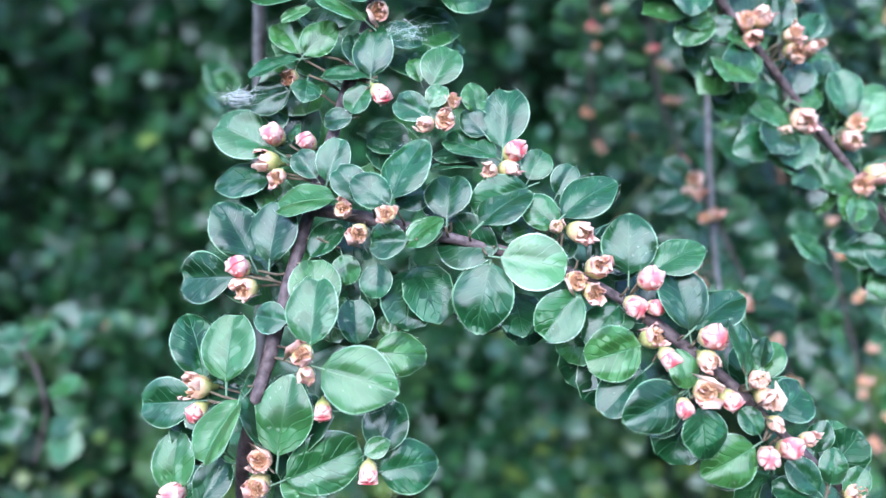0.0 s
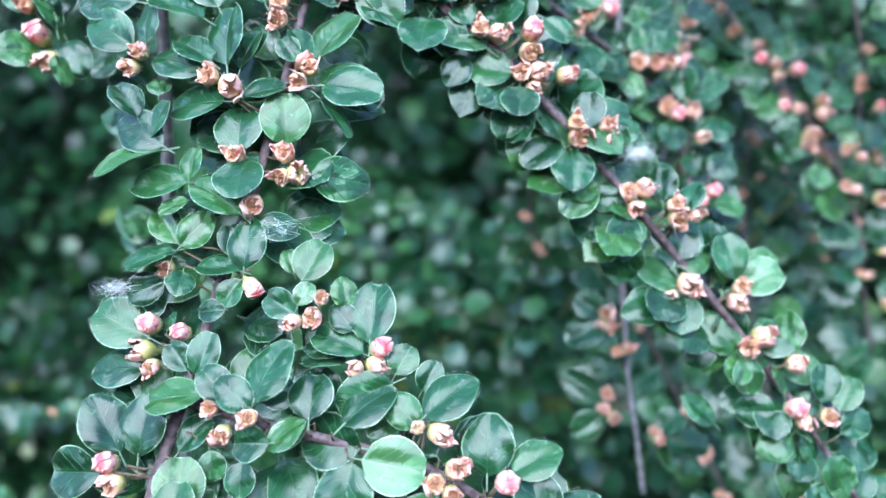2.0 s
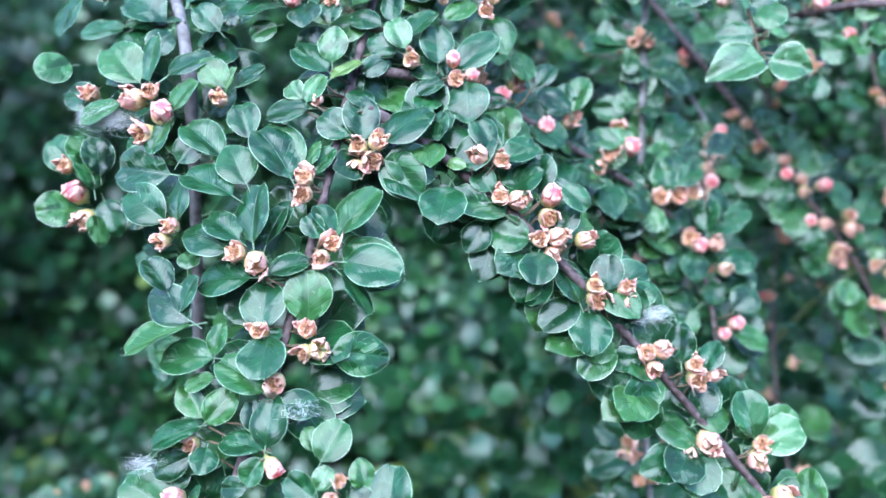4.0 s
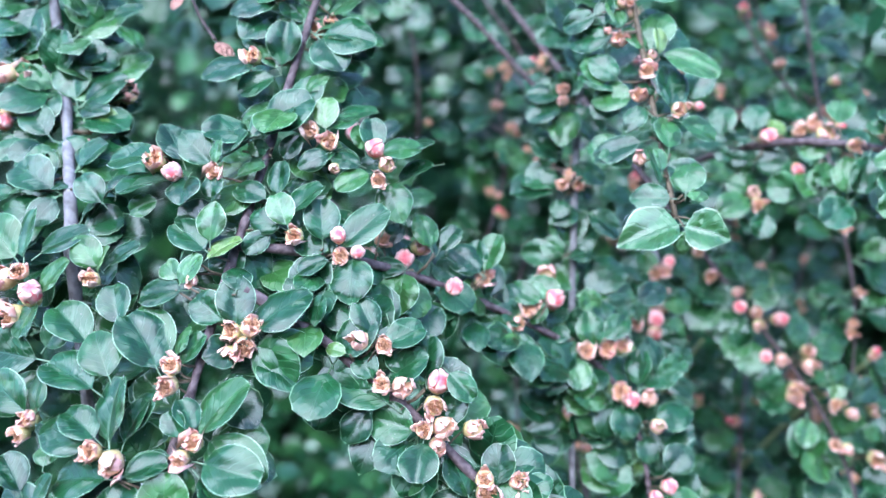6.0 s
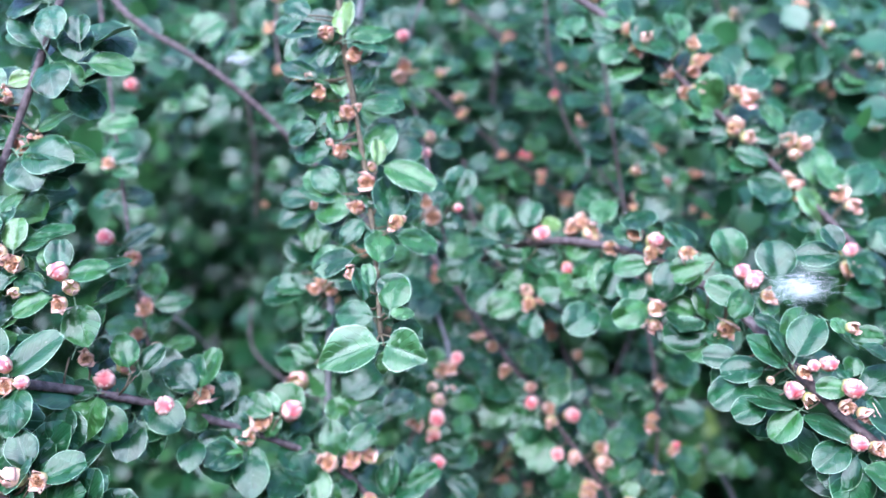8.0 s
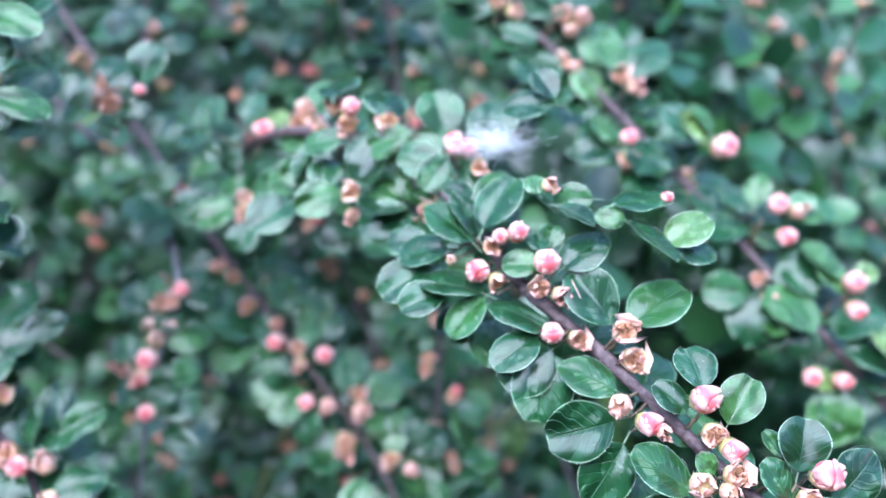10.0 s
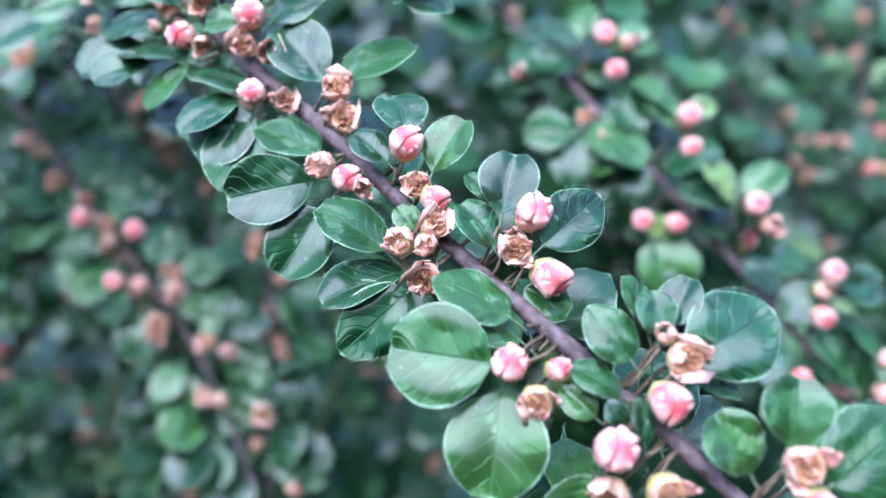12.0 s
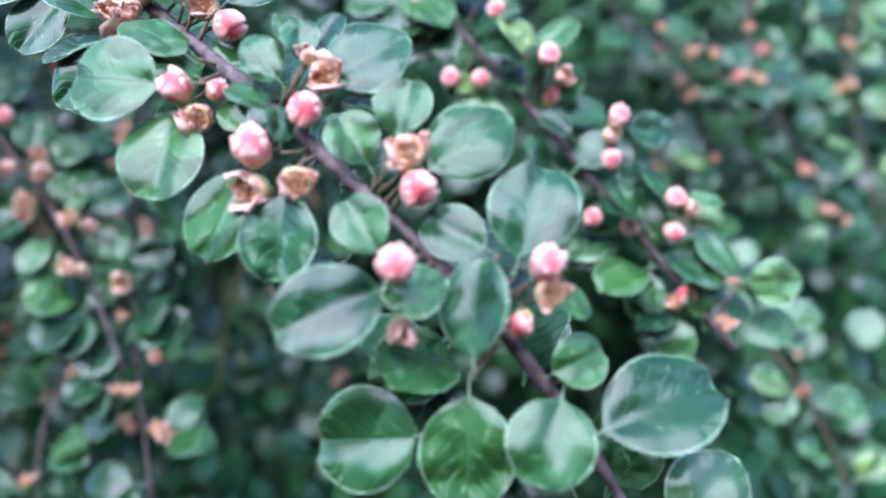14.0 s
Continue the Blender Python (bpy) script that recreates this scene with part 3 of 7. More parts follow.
leaves(thing, line, [
    (-22.1, 240, 1007.7, -7, -28, 87, 13.6, 10.4, 0),
    (-19.3, 237.6, 1002, -10, -14, 112, 12.7, 9.7, 3),
    (-20.9, 235.7, 997, -31, -52, 132, 7.8, 6.1, 1),
    (-13.3, 238.7, 1002.7, -30, 7, 175, 9.6, 9.3, 2),
    (-7, 239.9, 1002.6, -46, 8, 172, 6.4, 6.3, 0),
    (3.5, 249.7, 1005, -23, -21, 115, 8.3, 6.4, 2),
    (5.9, 239.4, 997, 16, -37, 62, 9.6, 7.2, 0),
    (9, 240.6, 997.8, 61, -13, -19, 9.4, 7.1, 0),
    (10.7, 234.5, 990.8, 28, -50, 54, 9.1, 7.3, 4),
    (12.4, 237, 993.5, 37, 8, -50, 12, 9.2, 3),
    (8, 234.3, 988.9, -38, -48, 153, 8.1, 6, 0),
])
leaves(thing, line, [
    (-6.8, 228.3, 986.6, 31, -23, 51, 12.1, 9.1, 0),
    (2.1, 222.9, 978.2, 31, 8, 15, 7.7, 7.5, 2),
    (11.8, 259.7, 1016.8, 13, -16, 71, 10.2, 7.7, 1),
    (12, 260.2, 1017.2, 58, 5, -16, 9.6, 9.4, 1),
    (20.1, 256.7, 1012.4, 24, 25, -58, 8.6, 6.6, 2),
    (10.9, 256.6, 1013.1, 3, -32, 82, 8.1, 6.2, 1),
    (12, 254.3, 1010.4, -54, -31, 163, 7.7, 6, 0),
    (20.1, 249.9, 1006.6, -31, -48, 140, 8.5, 6.3, 4),
    (28.6, 249.9, 1003.7, 17, -32, 72, 8.5, 6.6, 2),
    (31.1, 248.8, 1001.7, -21, -28, 126, 10.1, 7.7, 0),
    (32.3, 252.9, 1006.7, 61, -2, 16, 9.8, 7.3, 3),
])
leaves(thing, line, [
    (29.5, 253.7, 1006.9, 53, 1, 32, 8.1, 6.1, 4),
    (34.1, 252.9, 1006.3, 9, 28, -69, 10.9, 8.4, 0),
    (34.8, 253.6, 998.1, -51, 17, -161, 12.1, 10.3, 2),
    (0.2, 277.1, 1050, 30, -57, 56, 7.7, 6.8, 1),
    (2.2, 274.7, 1045, -13, -32, 117, 13.2, 10.1, 4),
    (-0.6, 274.5, 1040, -27, -27, 162, 10.7, 10.3, 2),
    (-0.1, 271.2, 1031.6, 46, -33, 28, 10, 8.5, 1),
    (0.5, 269.2, 1031.8, 43, 46, -31, 13.6, 10.4, 0),
    (-2.4, 265.2, 1029.1, -12, -28, 118, 14.8, 11.2, 4),
    (16.2, 277.7, 1041.4, 45, -19, 45, 10.7, 8.2, 1),
    (15.8, 277.4, 1040.6, 31, 10, -59, 14.1, 10.9, 4),
])
leaves(thing, line, [
    (9, 278.5, 1042.1, -2, -50, 153, 9, 8.6, 0),
    (20.1, 275.8, 1035.2, -9, 29, -76, 12.9, 9.7, 1),
    (16.2, 274.4, 1032.9, -14, 33, -103, 10, 7.8, 0),
    (17.6, 274.4, 1029, -19, 30, -111, 9.6, 7.4, 4),
    (-0.6, 274, 1047.8, 70, -19, -38, 12.9, 9.9, 3),
    (24.1, 279.5, 1051.5, 23, 21, -66, 14.1, 10.9, 3),
])
leaves(thing, line, [
    (-2.6, 163.7, 906, 49, 20, -19, 5.9, 4.9, 1),
    (-23.9, 126.1, 833.2, 32, -16, 55, 11.1, 8.6, 3),
    (-15.8, 129.5, 844, 24, 29, -55, 5.9, 4.6, 2),
    (-28.8, 182.2, 923.2, -18, -16, 114, 7.4, 5.7, 0),
    (-6.5, 240.3, 1005.7, 67, -13, -31, 6.5, 5.1, 1),
    (12.7, 233.4, 991.7, 57, -19, 16, 9.4, 7.4, 1),
    (-6, 229.6, 988.4, 66, -2, -10, 10.1, 8.4, 2),
    (-6.2, 226.9, 984.8, 25, 5, -56, 10.4, 7.9, 1),
    (-12, 223.2, 979.3, 51, 11, -36, 9, 6.9, 0),
    (-13.2, 225, 980.1, 38, -39, 28, 6.2, 5.8, 3),
    (18.7, 255.5, 1012.2, 57, -3, 0, 9.7, 7.3, 0),
], YOUNGS)
leaves(thing, line, [
    (6.8, 277.2, 1050.7, 67, -6, 17, 9, 6.8, 1),
    (9.9, 278.3, 1053.8, 30, 55, -45, 6.9, 5.7, 3),
], YOUNGS)
flowers(thing, line, [
    (-32.6, 177.3, 909, 77, 13, -21, 4.42, 1),
    (-14.9, 171.6, 908.5, 120, 21, 54, 3.9, 0),
    (-36, 173, 895.8, 48, 9, -32, 4.69, 0),
    (-36, 169.4, 891.8, 70, -1, -58, 5.67, 2),
    (-35.4, 167, 890.2, 82, 17, -8, 4.15, 1),
    (-28.6, 170.3, 895.3, 48, 9, -32, 3.98, 0),
    (1.2, 168.4, 905.1, 52, 20, 7, 4.03, 1),
    (0.4, 165.6, 902.4, 64, 17, -8, 4.92, 1),
    (-2.5, 164, 902, 68, 8, -36, 4.2, 2),
    (13.3, 163.2, 895.3, 49, 21, 22, 4.47, 0),
    (12.1, 161.8, 893.2, 77, 22, 41, 5.19, 2),
    (10.5, 160.3, 893.1, 67, 10, -30, 3.98, 2),
])
flowers(thing, line, [
    (-41.8, 153.2, 873.3, 47, 11, -26, 4.68, 0),
    (-39.6, 151.1, 870.7, 74, 9, -34, 5.63, 1),
    (-47.8, 139.5, 853.5, 70, -1, -58, 6.01, 1),
    (-48.7, 137, 850.7, 94, 8, -36, 3.73, 0),
    (-27, 135.8, 863.8, 58, 15, -16, 5.04, 1),
    (-27.3, 134, 861.1, 83, 21, 15, 4.17, 2),
    (-23.8, 132.5, 855.1, 111, 21, 14, 3.6, 0),
    (-36.5, 132.1, 841.1, 58, 15, -16, 5.46, 1),
    (-36.6, 131.1, 836.4, 77, 13, -21, 5.73, 1),
    (-54.5, 131.8, 833.3, 65, 14, -19, 4.81, 0),
    (-15, 130.4, 842, 133, 21, 18, 3.9, 0),
    (-42.2, 205.3, 951.2, 56, 13, -22, 4.86, 1),
])
flowers(thing, line, [
    (-44, 204.7, 948.8, 89, 10, -30, 4.88, 1),
    (-24.8, 199.5, 946.6, 57, 11, -27, 5.29, 1),
    (-21.5, 199.8, 946, 92, 21, 13, 6.61, 2),
    (-18.8, 190.8, 930, 50, 14, -19, 5.49, 1),
    (-14.2, 183, 922.7, 86, 19, 5, 5.11, 1),
    (-7.8, 191.9, 930.2, 50, 14, -19, 5.26, 1),
    (-6.1, 190.3, 925.8, 56, 20, 8, 6.04, 2),
    (-7.6, 189.3, 927, 88, 12, -24, 4.71, 1),
    (-11.1, 213.4, 960.9, 43, 15, -15, 5.23, 1),
    (-10.4, 210.7, 959.1, 80, 15, -14, 5.71, 1),
    (-2.8, 202.4, 947.9, 49, 15, -13, 5.08, 1),
    (-4.8, 199.9, 946.5, 80, 15, -14, 4.77, 1),
])
flowers(thing, line, [
    (2.5, 221.1, 967.4, 57, 11, -27, 5.63, 1),
    (5.8, 219.8, 968.5, 43, 19, 5, 5.86, 1),
    (4.2, 220.6, 965.5, 86, 20, 10, 6.19, 1),
    (2.4, 218.9, 964.5, 100, 15, -15, 4.78, 1),
    (-54.6, 225.2, 978.3, 62, 8, -35, 7, 2),
    (-52, 224.5, 980.4, 52, 18, -2, 5.02, 1),
    (-34, 225, 978.6, 58, 17, -6, 5.01, 1),
    (-17.1, 241.1, 1001.8, 58, 17, -6, 4.66, 0),
    (-7.3, 243, 1001.8, 64, 18, -4, 4.92, 1),
    (-21.5, 242.1, 1004, 47, 12, -23, 6.05, 1),
    (-9.2, 225.6, 980.4, 102, 20, 8, 3.61, 2),
    (14.4, 258.2, 1010.1, 58, 17, -6, 5.46, 1),
])
flowers(thing, line, [
    (19.9, 255.8, 1008.1, 70, 18, -2, 5.7, 1),
    (22, 250.4, 1002.8, 89, 19, 4, 3.56, 2),
    (32.1, 255.4, 1005.2, 52, 17, -8, 4.87, 0),
    (34.2, 254, 1002.6, 72, 21, 22, 5.09, 2),
    (33.4, 250.8, 999.7, 82, 19, 2, 4.75, 1),
    (0.8, 277, 1047.8, 57, 10, -31, 5.4, 2),
    (1.6, 278.8, 1046.3, 73, 21, 16, 6.39, 1),
    (-2, 268.3, 1028.4, 56, 12, -25, 5.34, 1),
    (16.6, 279.6, 1035.9, 60, 20, 6, 5.82, 1),
    (13.8, 278.6, 1035.2, 67, 15, -15, 5.49, 1),
    (14.3, 276.5, 1031.8, 97, 19, 1, 5.15, 2),
    (22.7, 282.3, 1052.8, 54, 17, -8, 5.13, 1),
])
flowers(thing, line, [
    (8.2, 280, 1048.4, 54, 19, 5, 4.81, 1),
])
leaves(thing, line, [
    (31.7, 278.3, 1064.6, 59, -7, 10, 9.4, 7.1, 3),
    (33.9, 279.1, 1063.2, 30, -3, -59, 13, 9.6, 1),
    (34.2, 276.7, 1059.5, -11, 42, -79, 12.3, 9.1, 0),
    (29.8, 276, 1053.6, -20, -31, 92, 6.6, 4.9, 1),
    (12.9, 261.7, 1021.2, 42, 15, -37, 8.1, 6, 4),
    (20.9, 259.6, 1014, 13, 13, -63, 12.4, 9.2, 1),
    (34.1, 255.9, 1005, 18, 6, -62, 15, 11.1, 4),
    (21.6, 253.5, 1007.2, -29, -9, 126, 9.1, 6.7, 2),
    (47.6, 257.4, 1002.4, -24, -22, 92, 11.6, 8.6, 3),
])
leaves(thing, line, [
    (-2.4, 255.4, 1009.4, 45, 0, 4, 6.8, 5.8, 0),
    (4.3, 250.6, 1007.7, -18, -71, 92, 6.3, 5.4, 0),
    (-2.2, 243.2, 1001.7, 20, 15, -56, 8.1, 6, 3),
    (-12, 213.3, 965, 39, -27, 39, 15.8, 11.7, 0),
    (20.3, 252.9, 1006.3, -17, 25, -116, 9.2, 6.8, 2),
    (-0.3, 202.9, 948.6, -30, 32, -131, 17.1, 12.6, 0),
    (-8.9, 200.4, 946.1, -17, -16, 122, 11, 8.1, 1),
    (-9.1, 193.8, 937.2, 56, -5, 12, 8.7, 6.6, 0),
    (-4.9, 194.6, 936.8, 65, 23, 44, 8.3, 6.2, 0),
    (-13.8, 207.4, 958.1, -41, -3, 139, 11.8, 8.7, 2),
])
wild(thing, line, 71, 0.007, 0.0150, 0, 0.42, 0.05, 0.010)
wild(thing, line[76:], 141, 0.011, 0.0135, 0, 0, 0.05, 0.001, True)

thing, line = branch(
    "arching side branch with glossy round leaves and clustered pink buds", 1.5, 0.9,
    [(-27.7, 160.5, 884.6), (-16.2, 154.8, 884.9), (-3.5, 151.4, 883.2), (10.7, 149.7, 880.1), (24.3, 147.6, 876.5), (35.4, 144.1, 872), (45.2, 139.3, 866.3), (54.8, 134.4, 859.9), (64, 130.6, 852.1), (74.5, 128.2, 842.6), (88.6, 126.2, 831.1), (105.3, 123.9, 818.5)],
    BARK,
)
leaves(thing, line, [
    (-15.8, 151.8, 890.7, 41, -29, 36, 9, 7.4, 1),
    (-10.7, 148.6, 890.5, 37, -36, 39, 9.8, 7.4, 4),
    (-10.5, 149.4, 891.6, 47, 1, -38, 14.4, 11.1, 4),
    (-7, 146.2, 883.8, -12, -52, 89, 8.3, 7.9, 3),
    (-7.7, 145.9, 882.5, 34, 12, -58, 9.7, 7.5, 2),
    (23.6, 156.6, 889.4, 54, 22, -19, 7.4, 6.1, 0),
    (24.1, 150.9, 887.1, 31, 17, -58, 13.7, 10.7, 2),
    (0.7, 149, 887.4, 43, -5, -10, 10.3, 9.9, 1),
    (17.7, 157.3, 891, -26, -48, 129, 13.3, 10.4, 0),
    (23, 150.3, 884.9, 41, -30, 34, 9.4, 7.6, 4),
    (-9.7, 153.4, 888.8, 23, 46, -46, 8.1, 7.3, 0),
])
leaves(thing, line, [
    (11.3, 148.1, 881.1, 6, -54, 69, 13.2, 12, 3),
    (9.5, 145.9, 879.3, -52, -3, 163, 14.9, 12.7, 4),
    (19.1, 155.9, 882.7, -6, -48, 129, 7.9, 7.6, 4),
    (26.7, 148.9, 878.8, 15, -35, 25, 6.4, 6, 2),
    (36.9, 143.5, 877.5, 55, -6, -14, 13, 11.2, 4),
    (41.9, 143.2, 878.7, 24, 21, -64, 11.6, 9.1, 2),
    (48.4, 136.4, 868.9, 53, -4, 15, 12.8, 10.4, 3),
    (49.1, 136.7, 869.3, 23, 10, -57, 13.4, 10.1, 2),
    (27.2, 141.9, 874.3, -42, -29, 150, 12.3, 9.8, 3),
    (35.6, 143.3, 870.7, -34, -16, 136, 10.7, 8.2, 2),
    (38.4, 139.7, 868.8, -5, -20, 82, 6.3, 4.8, 4),
])
leaves(thing, line, [
    (39.2, 136.2, 865.5, -12, -55, 117, 12.4, 11.2, 1),
    (39.6, 133.9, 861.3, -30, -14, 132, 12.6, 9.5, 0),
    (46.2, 129.3, 859.2, -19, -49, 130, 13.3, 10.3, 4),
    (47.1, 128.6, 860.3, 56, -8, 9, 8, 5.9, 4),
    (49.6, 127.1, 857.5, -61, 0, -172, 10.4, 9.3, 2),
    (58.6, 130, 862.5, 60, 15, 46, 12.1, 9.4, 1),
    (60.9, 130.2, 862.1, 41, 7, -38, 8.3, 6.3, 4),
    (61, 131.2, 863.7, 63, -18, -51, 6.1, 4.7, 2),
    (64.7, 127.6, 855.1, 21, 37, -40, 9.7, 9.3, 1),
    (61, 125.7, 851.9, 47, -20, 22, 6.1, 5.1, 1),
    (60.7, 125.8, 849.1, -30, -45, 131, 12.2, 10.7, 2),
])
leaves(thing, line, [
    (74.1, 123.9, 839.5, 44, -29, 34, 8.5, 6.7, 0),
    (76.5, 124.6, 840.4, 56, 8, -11, 7.5, 5.8, 4),
    (80.2, 124.3, 837.8, 49, 21, -31, 6.9, 5.4, 0),
    (73.6, 123.5, 838.5, 7, -21, 75, 8.8, 6.8, 1),
    (74.3, 129.4, 844.8, 53, 4, -38, 6.9, 5.3, 2),
])
leaves(thing, line, [
    (11.5, 145.3, 880.5, -8, 47, -106, 13.8, 12, 0),
], YOUNGS)
flowers(thing, line, [
    (-20.4, 154.8, 886.2, 52, 16, -12, 4.38, 1),
    (-11.3, 149.8, 887.3, 52, 16, -12, 4.47, 1),
    (-16.4, 150.8, 884.3, 89, 16, -12, 4.31, 1),
    (22.9, 151, 884, 46, 15, -14, 3.42, 2),
    (25.7, 150.7, 884.4, 87, 22, 36, 5.44, 2),
    (26.5, 145.5, 875.2, 64, 17, -8, 4.72, 1),
    (29.5, 146.3, 876.5, 42, 21, 22, 5.42, 1),
    (29.1, 144.5, 873.9, 83, 21, 15, 4.5, 1),
    (40.1, 144.3, 875.1, 45, 18, -1, 4.63, 0),
    (37.1, 142.7, 872, 83, 21, 15, 4.23, 0),
    (40.7, 141.4, 871.3, 67, 22, 24, 3.42, 0),
    (39.7, 138.5, 865.2, 51, 22, 31, 5.12, 1),
])
flowers(thing, line, [
    (42.9, 135.3, 865.2, 106, 22, 30, 3.76, 0),
    (51.1, 136.9, 866.6, 52, 20, 7, 4.93, 0),
    (50.2, 133.9, 865, 90, 21, 17, 4.77, 2),
    (50.3, 131.3, 858.8, 64, 17, -8, 5.61, 1),
    (53.3, 129.4, 859.3, 102, 22, 42, 3.69, 0),
    (46.1, 129.3, 857.5, 95, 19, 2, 3.31, 0),
    (61.2, 131.9, 859.9, 47, 11, -26, 4.56, 2),
    (61, 130.9, 858.1, 86, 22, 28, 4.56, 1),
    (63.8, 129, 853.2, 83, 21, 15, 3.71, 2),
    (63.3, 126.9, 846.5, 65, 14, -19, 4.33, 0),
    (66.2, 127.6, 847.1, 52, 20, 7, 4.34, 0),
    (70.3, 128.5, 848.6, 55, 21, 22, 3.75, 2),
])
flowers(thing, line, [
    (81.1, 126.9, 836.8, 52, 18, 0, 4.49, 1),
])
leaves(thing, line, [
    (7.5, 149.5, 886.1, 25, 9, -53, 13.5, 10, 4),
])
leaves(thing, line, [
    (0.1, 149.9, 885.3, -17, -30, 124, 8.5, 6.3, 3),
], YOUNGS)
wild(thing, line, 102, 0.010, 0.0135, 0, 0, 0.05, 0.010)

thing, line = branch(
    "slender branch hung with small round leaves and orange-pink flowers", 1.5, 0.8,
    [(3.9, 224.2, 977.8), (23.6, 223.2, 964.7), (42.2, 221, 949.6), (58.4, 218, 933.9), (72.1, 215.4, 919.4), (85.4, 212.8, 904.7), (100.3, 209.2, 888), (115.5, 203.9, 870.6), (129, 197.1, 853.8), (141.2, 189.4, 836.8), (152.9, 181.4, 818.8)],
    BARK,
)
leaves(thing, line, [
    (39.5, 217.3, 951.9, 23, -22, 65, 16.6, 12.9, 2),
    (35.4, 219.4, 957.3, 50, -25, 24, 7.9, 7, 1),
    (38, 222.8, 964.9, 21, 32, -53, 11.2, 8.4, 3),
    (43.6, 223.1, 957.4, 51, -26, 21, 8.9, 7.7, 4),
    (48, 222.4, 956, 60, -6, -14, 11.3, 9.2, 0),
    (45.6, 215.6, 945.7, 15, -48, 70, 11.6, 10.8, 1),
    (34.3, 217.2, 949.7, -48, -28, 160, 9.5, 8.2, 2),
    (53.1, 218.1, 945.9, 50, 3, -29, 10.7, 8.2, 4),
    (47.9, 214.7, 942.7, -31, -2, 175, 10.6, 10, 3),
    (48.8, 215.8, 938.2, -54, -33, 157, 11.5, 8.4, 0),
    (59.3, 213.4, 929.1, 45, -1, 37, 12, 9, 2),
])
leaves(thing, line, [
    (66, 215, 931.7, 61, -4, -15, 10.3, 8.9, 0),
    (61.6, 213.2, 927.1, -38, -4, -177, 12.5, 11.7, 4),
    (58.9, 215.2, 928.5, -26, -28, 132, 12.9, 9.7, 0),
    (73, 215.5, 929.2, 34, 41, -50, 7.7, 6.8, 2),
    (76, 210.8, 914.3, -11, -61, 94, 9.5, 7.2, 4),
    (75.6, 209.7, 911, -62, -6, -163, 13.4, 11.1, 2),
    (73.2, 212, 908.8, -49, -27, 153, 8.8, 6.5, 2),
    (86.5, 211.9, 912.3, 64, -15, -28, 11.4, 8.8, 4),
    (92.6, 211.5, 910.3, 45, -1, -41, 9.9, 7.5, 2),
    (91.9, 207.8, 889.8, 32, -18, 51, 13.6, 10.4, 4),
    (93.2, 206.9, 887.2, -64, -7, -166, 11.8, 10, 4),
])
leaves(thing, line, [
    (90.4, 207.9, 887.1, -21, -49, 124, 14.6, 10.9, 2),
    (108.4, 210.1, 890.8, 59, -6, 12, 13.7, 10.8, 3),
    (110.4, 210.9, 889.7, 48, 35, -33, 13, 9.6, 0),
    (92.6, 212.3, 898.7, 49, -37, 28, 9.9, 7.3, 2),
    (108.9, 201.9, 873.1, 47, -32, 25, 14.5, 10.7, 4),
    (122.8, 201.8, 872.7, 60, -19, -33, 12.4, 9.4, 4),
    (110.4, 201.6, 872.3, -53, -7, -167, 10.8, 10, 3),
    (121.9, 197.4, 862.6, 59, 12, 46, 8.8, 6.8, 4),
    (131.8, 196.3, 860.7, 56, 8, -9, 11.1, 8.7, 3),
    (137, 192.8, 853.2, 31, 44, -42, 10.9, 8.5, 2),
    (136.3, 195.2, 858.7, 44, 6, -36, 11, 8.3, 0),
])
leaves(thing, line, [
    (102.5, 193.9, 855.7, 38, -17, 54, 11.5, 8.9, 2),
    (119.5, 195.5, 858.4, -13, -60, 86, 11.3, 9.7, 4),
    (35.4, 222.7, 968, 53, -14, 28, 10.1, 7.9, 2),
])
leaves(thing, line, [
    (47.5, 221.6, 954.7, 48, 0, 34, 6.8, 5.2, 4),
], YOUNGS)
flowers(thing, line, [
    (37.9, 220.8, 954.7, 56, 14, -16, 5.17, 1),
    (41.5, 222.8, 953.4, 62, 20, 9, 6.38, 2),
    (50.3, 224.7, 952.5, 42, 18, -2, 5.55, 0),
    (49.3, 222.3, 949.9, 80, 21, 14, 5.83, 1),
    (48.4, 218.7, 944.6, 68, 16, -12, 5.22, 1),
    (51.5, 220.2, 944.6, 69, 21, 17, 6.41, 2),
    (58.1, 220.8, 943.1, 59, 22, 31, 5.87, 2),
    (50.9, 218, 941.6, 86, 20, 10, 4.94, 2),
    (63, 217.5, 931.1, 49, 15, -13, 5.6, 1),
    (62.6, 217.8, 929, 80, 21, 14, 6.51, 1),
    (70, 218.2, 930.1, 44, 21, 13, 5.64, 1),
    (70.4, 218.4, 928, 89, 22, 30, 6.26, 1),
])
flowers(thing, line, [
    (78, 214.2, 914.1, 56, 13, -22, 5.69, 1),
    (80.3, 214.5, 914.5, 50, 21, 14, 6.29, 2),
    (78.7, 213, 911.5, 92, 21, 13, 5.1, 1),
    (89.4, 213.9, 910.4, 49, 18, 0, 5.42, 1),
    (90.4, 214.7, 908.2, 92, 21, 13, 6.36, 1),
    (94.5, 214.2, 908.1, 70, 22, 24, 4.55, 2),
    (95, 212.7, 890.2, 86, 19, 5, 7.7, 2),
    (91.2, 209.4, 886.7, 70, 11, -29, 4.62, 2),
    (110.3, 212.3, 887.1, 49, 15, -13, 5.59, 1),
    (109.1, 211.8, 884.5, 79, 18, -3, 6.82, 2),
    (114.2, 206.6, 874.5, 50, 21, 14, 7.11, 2),
    (112.7, 205.9, 873.1, 68, 14, -18, 6.18, 1),
])
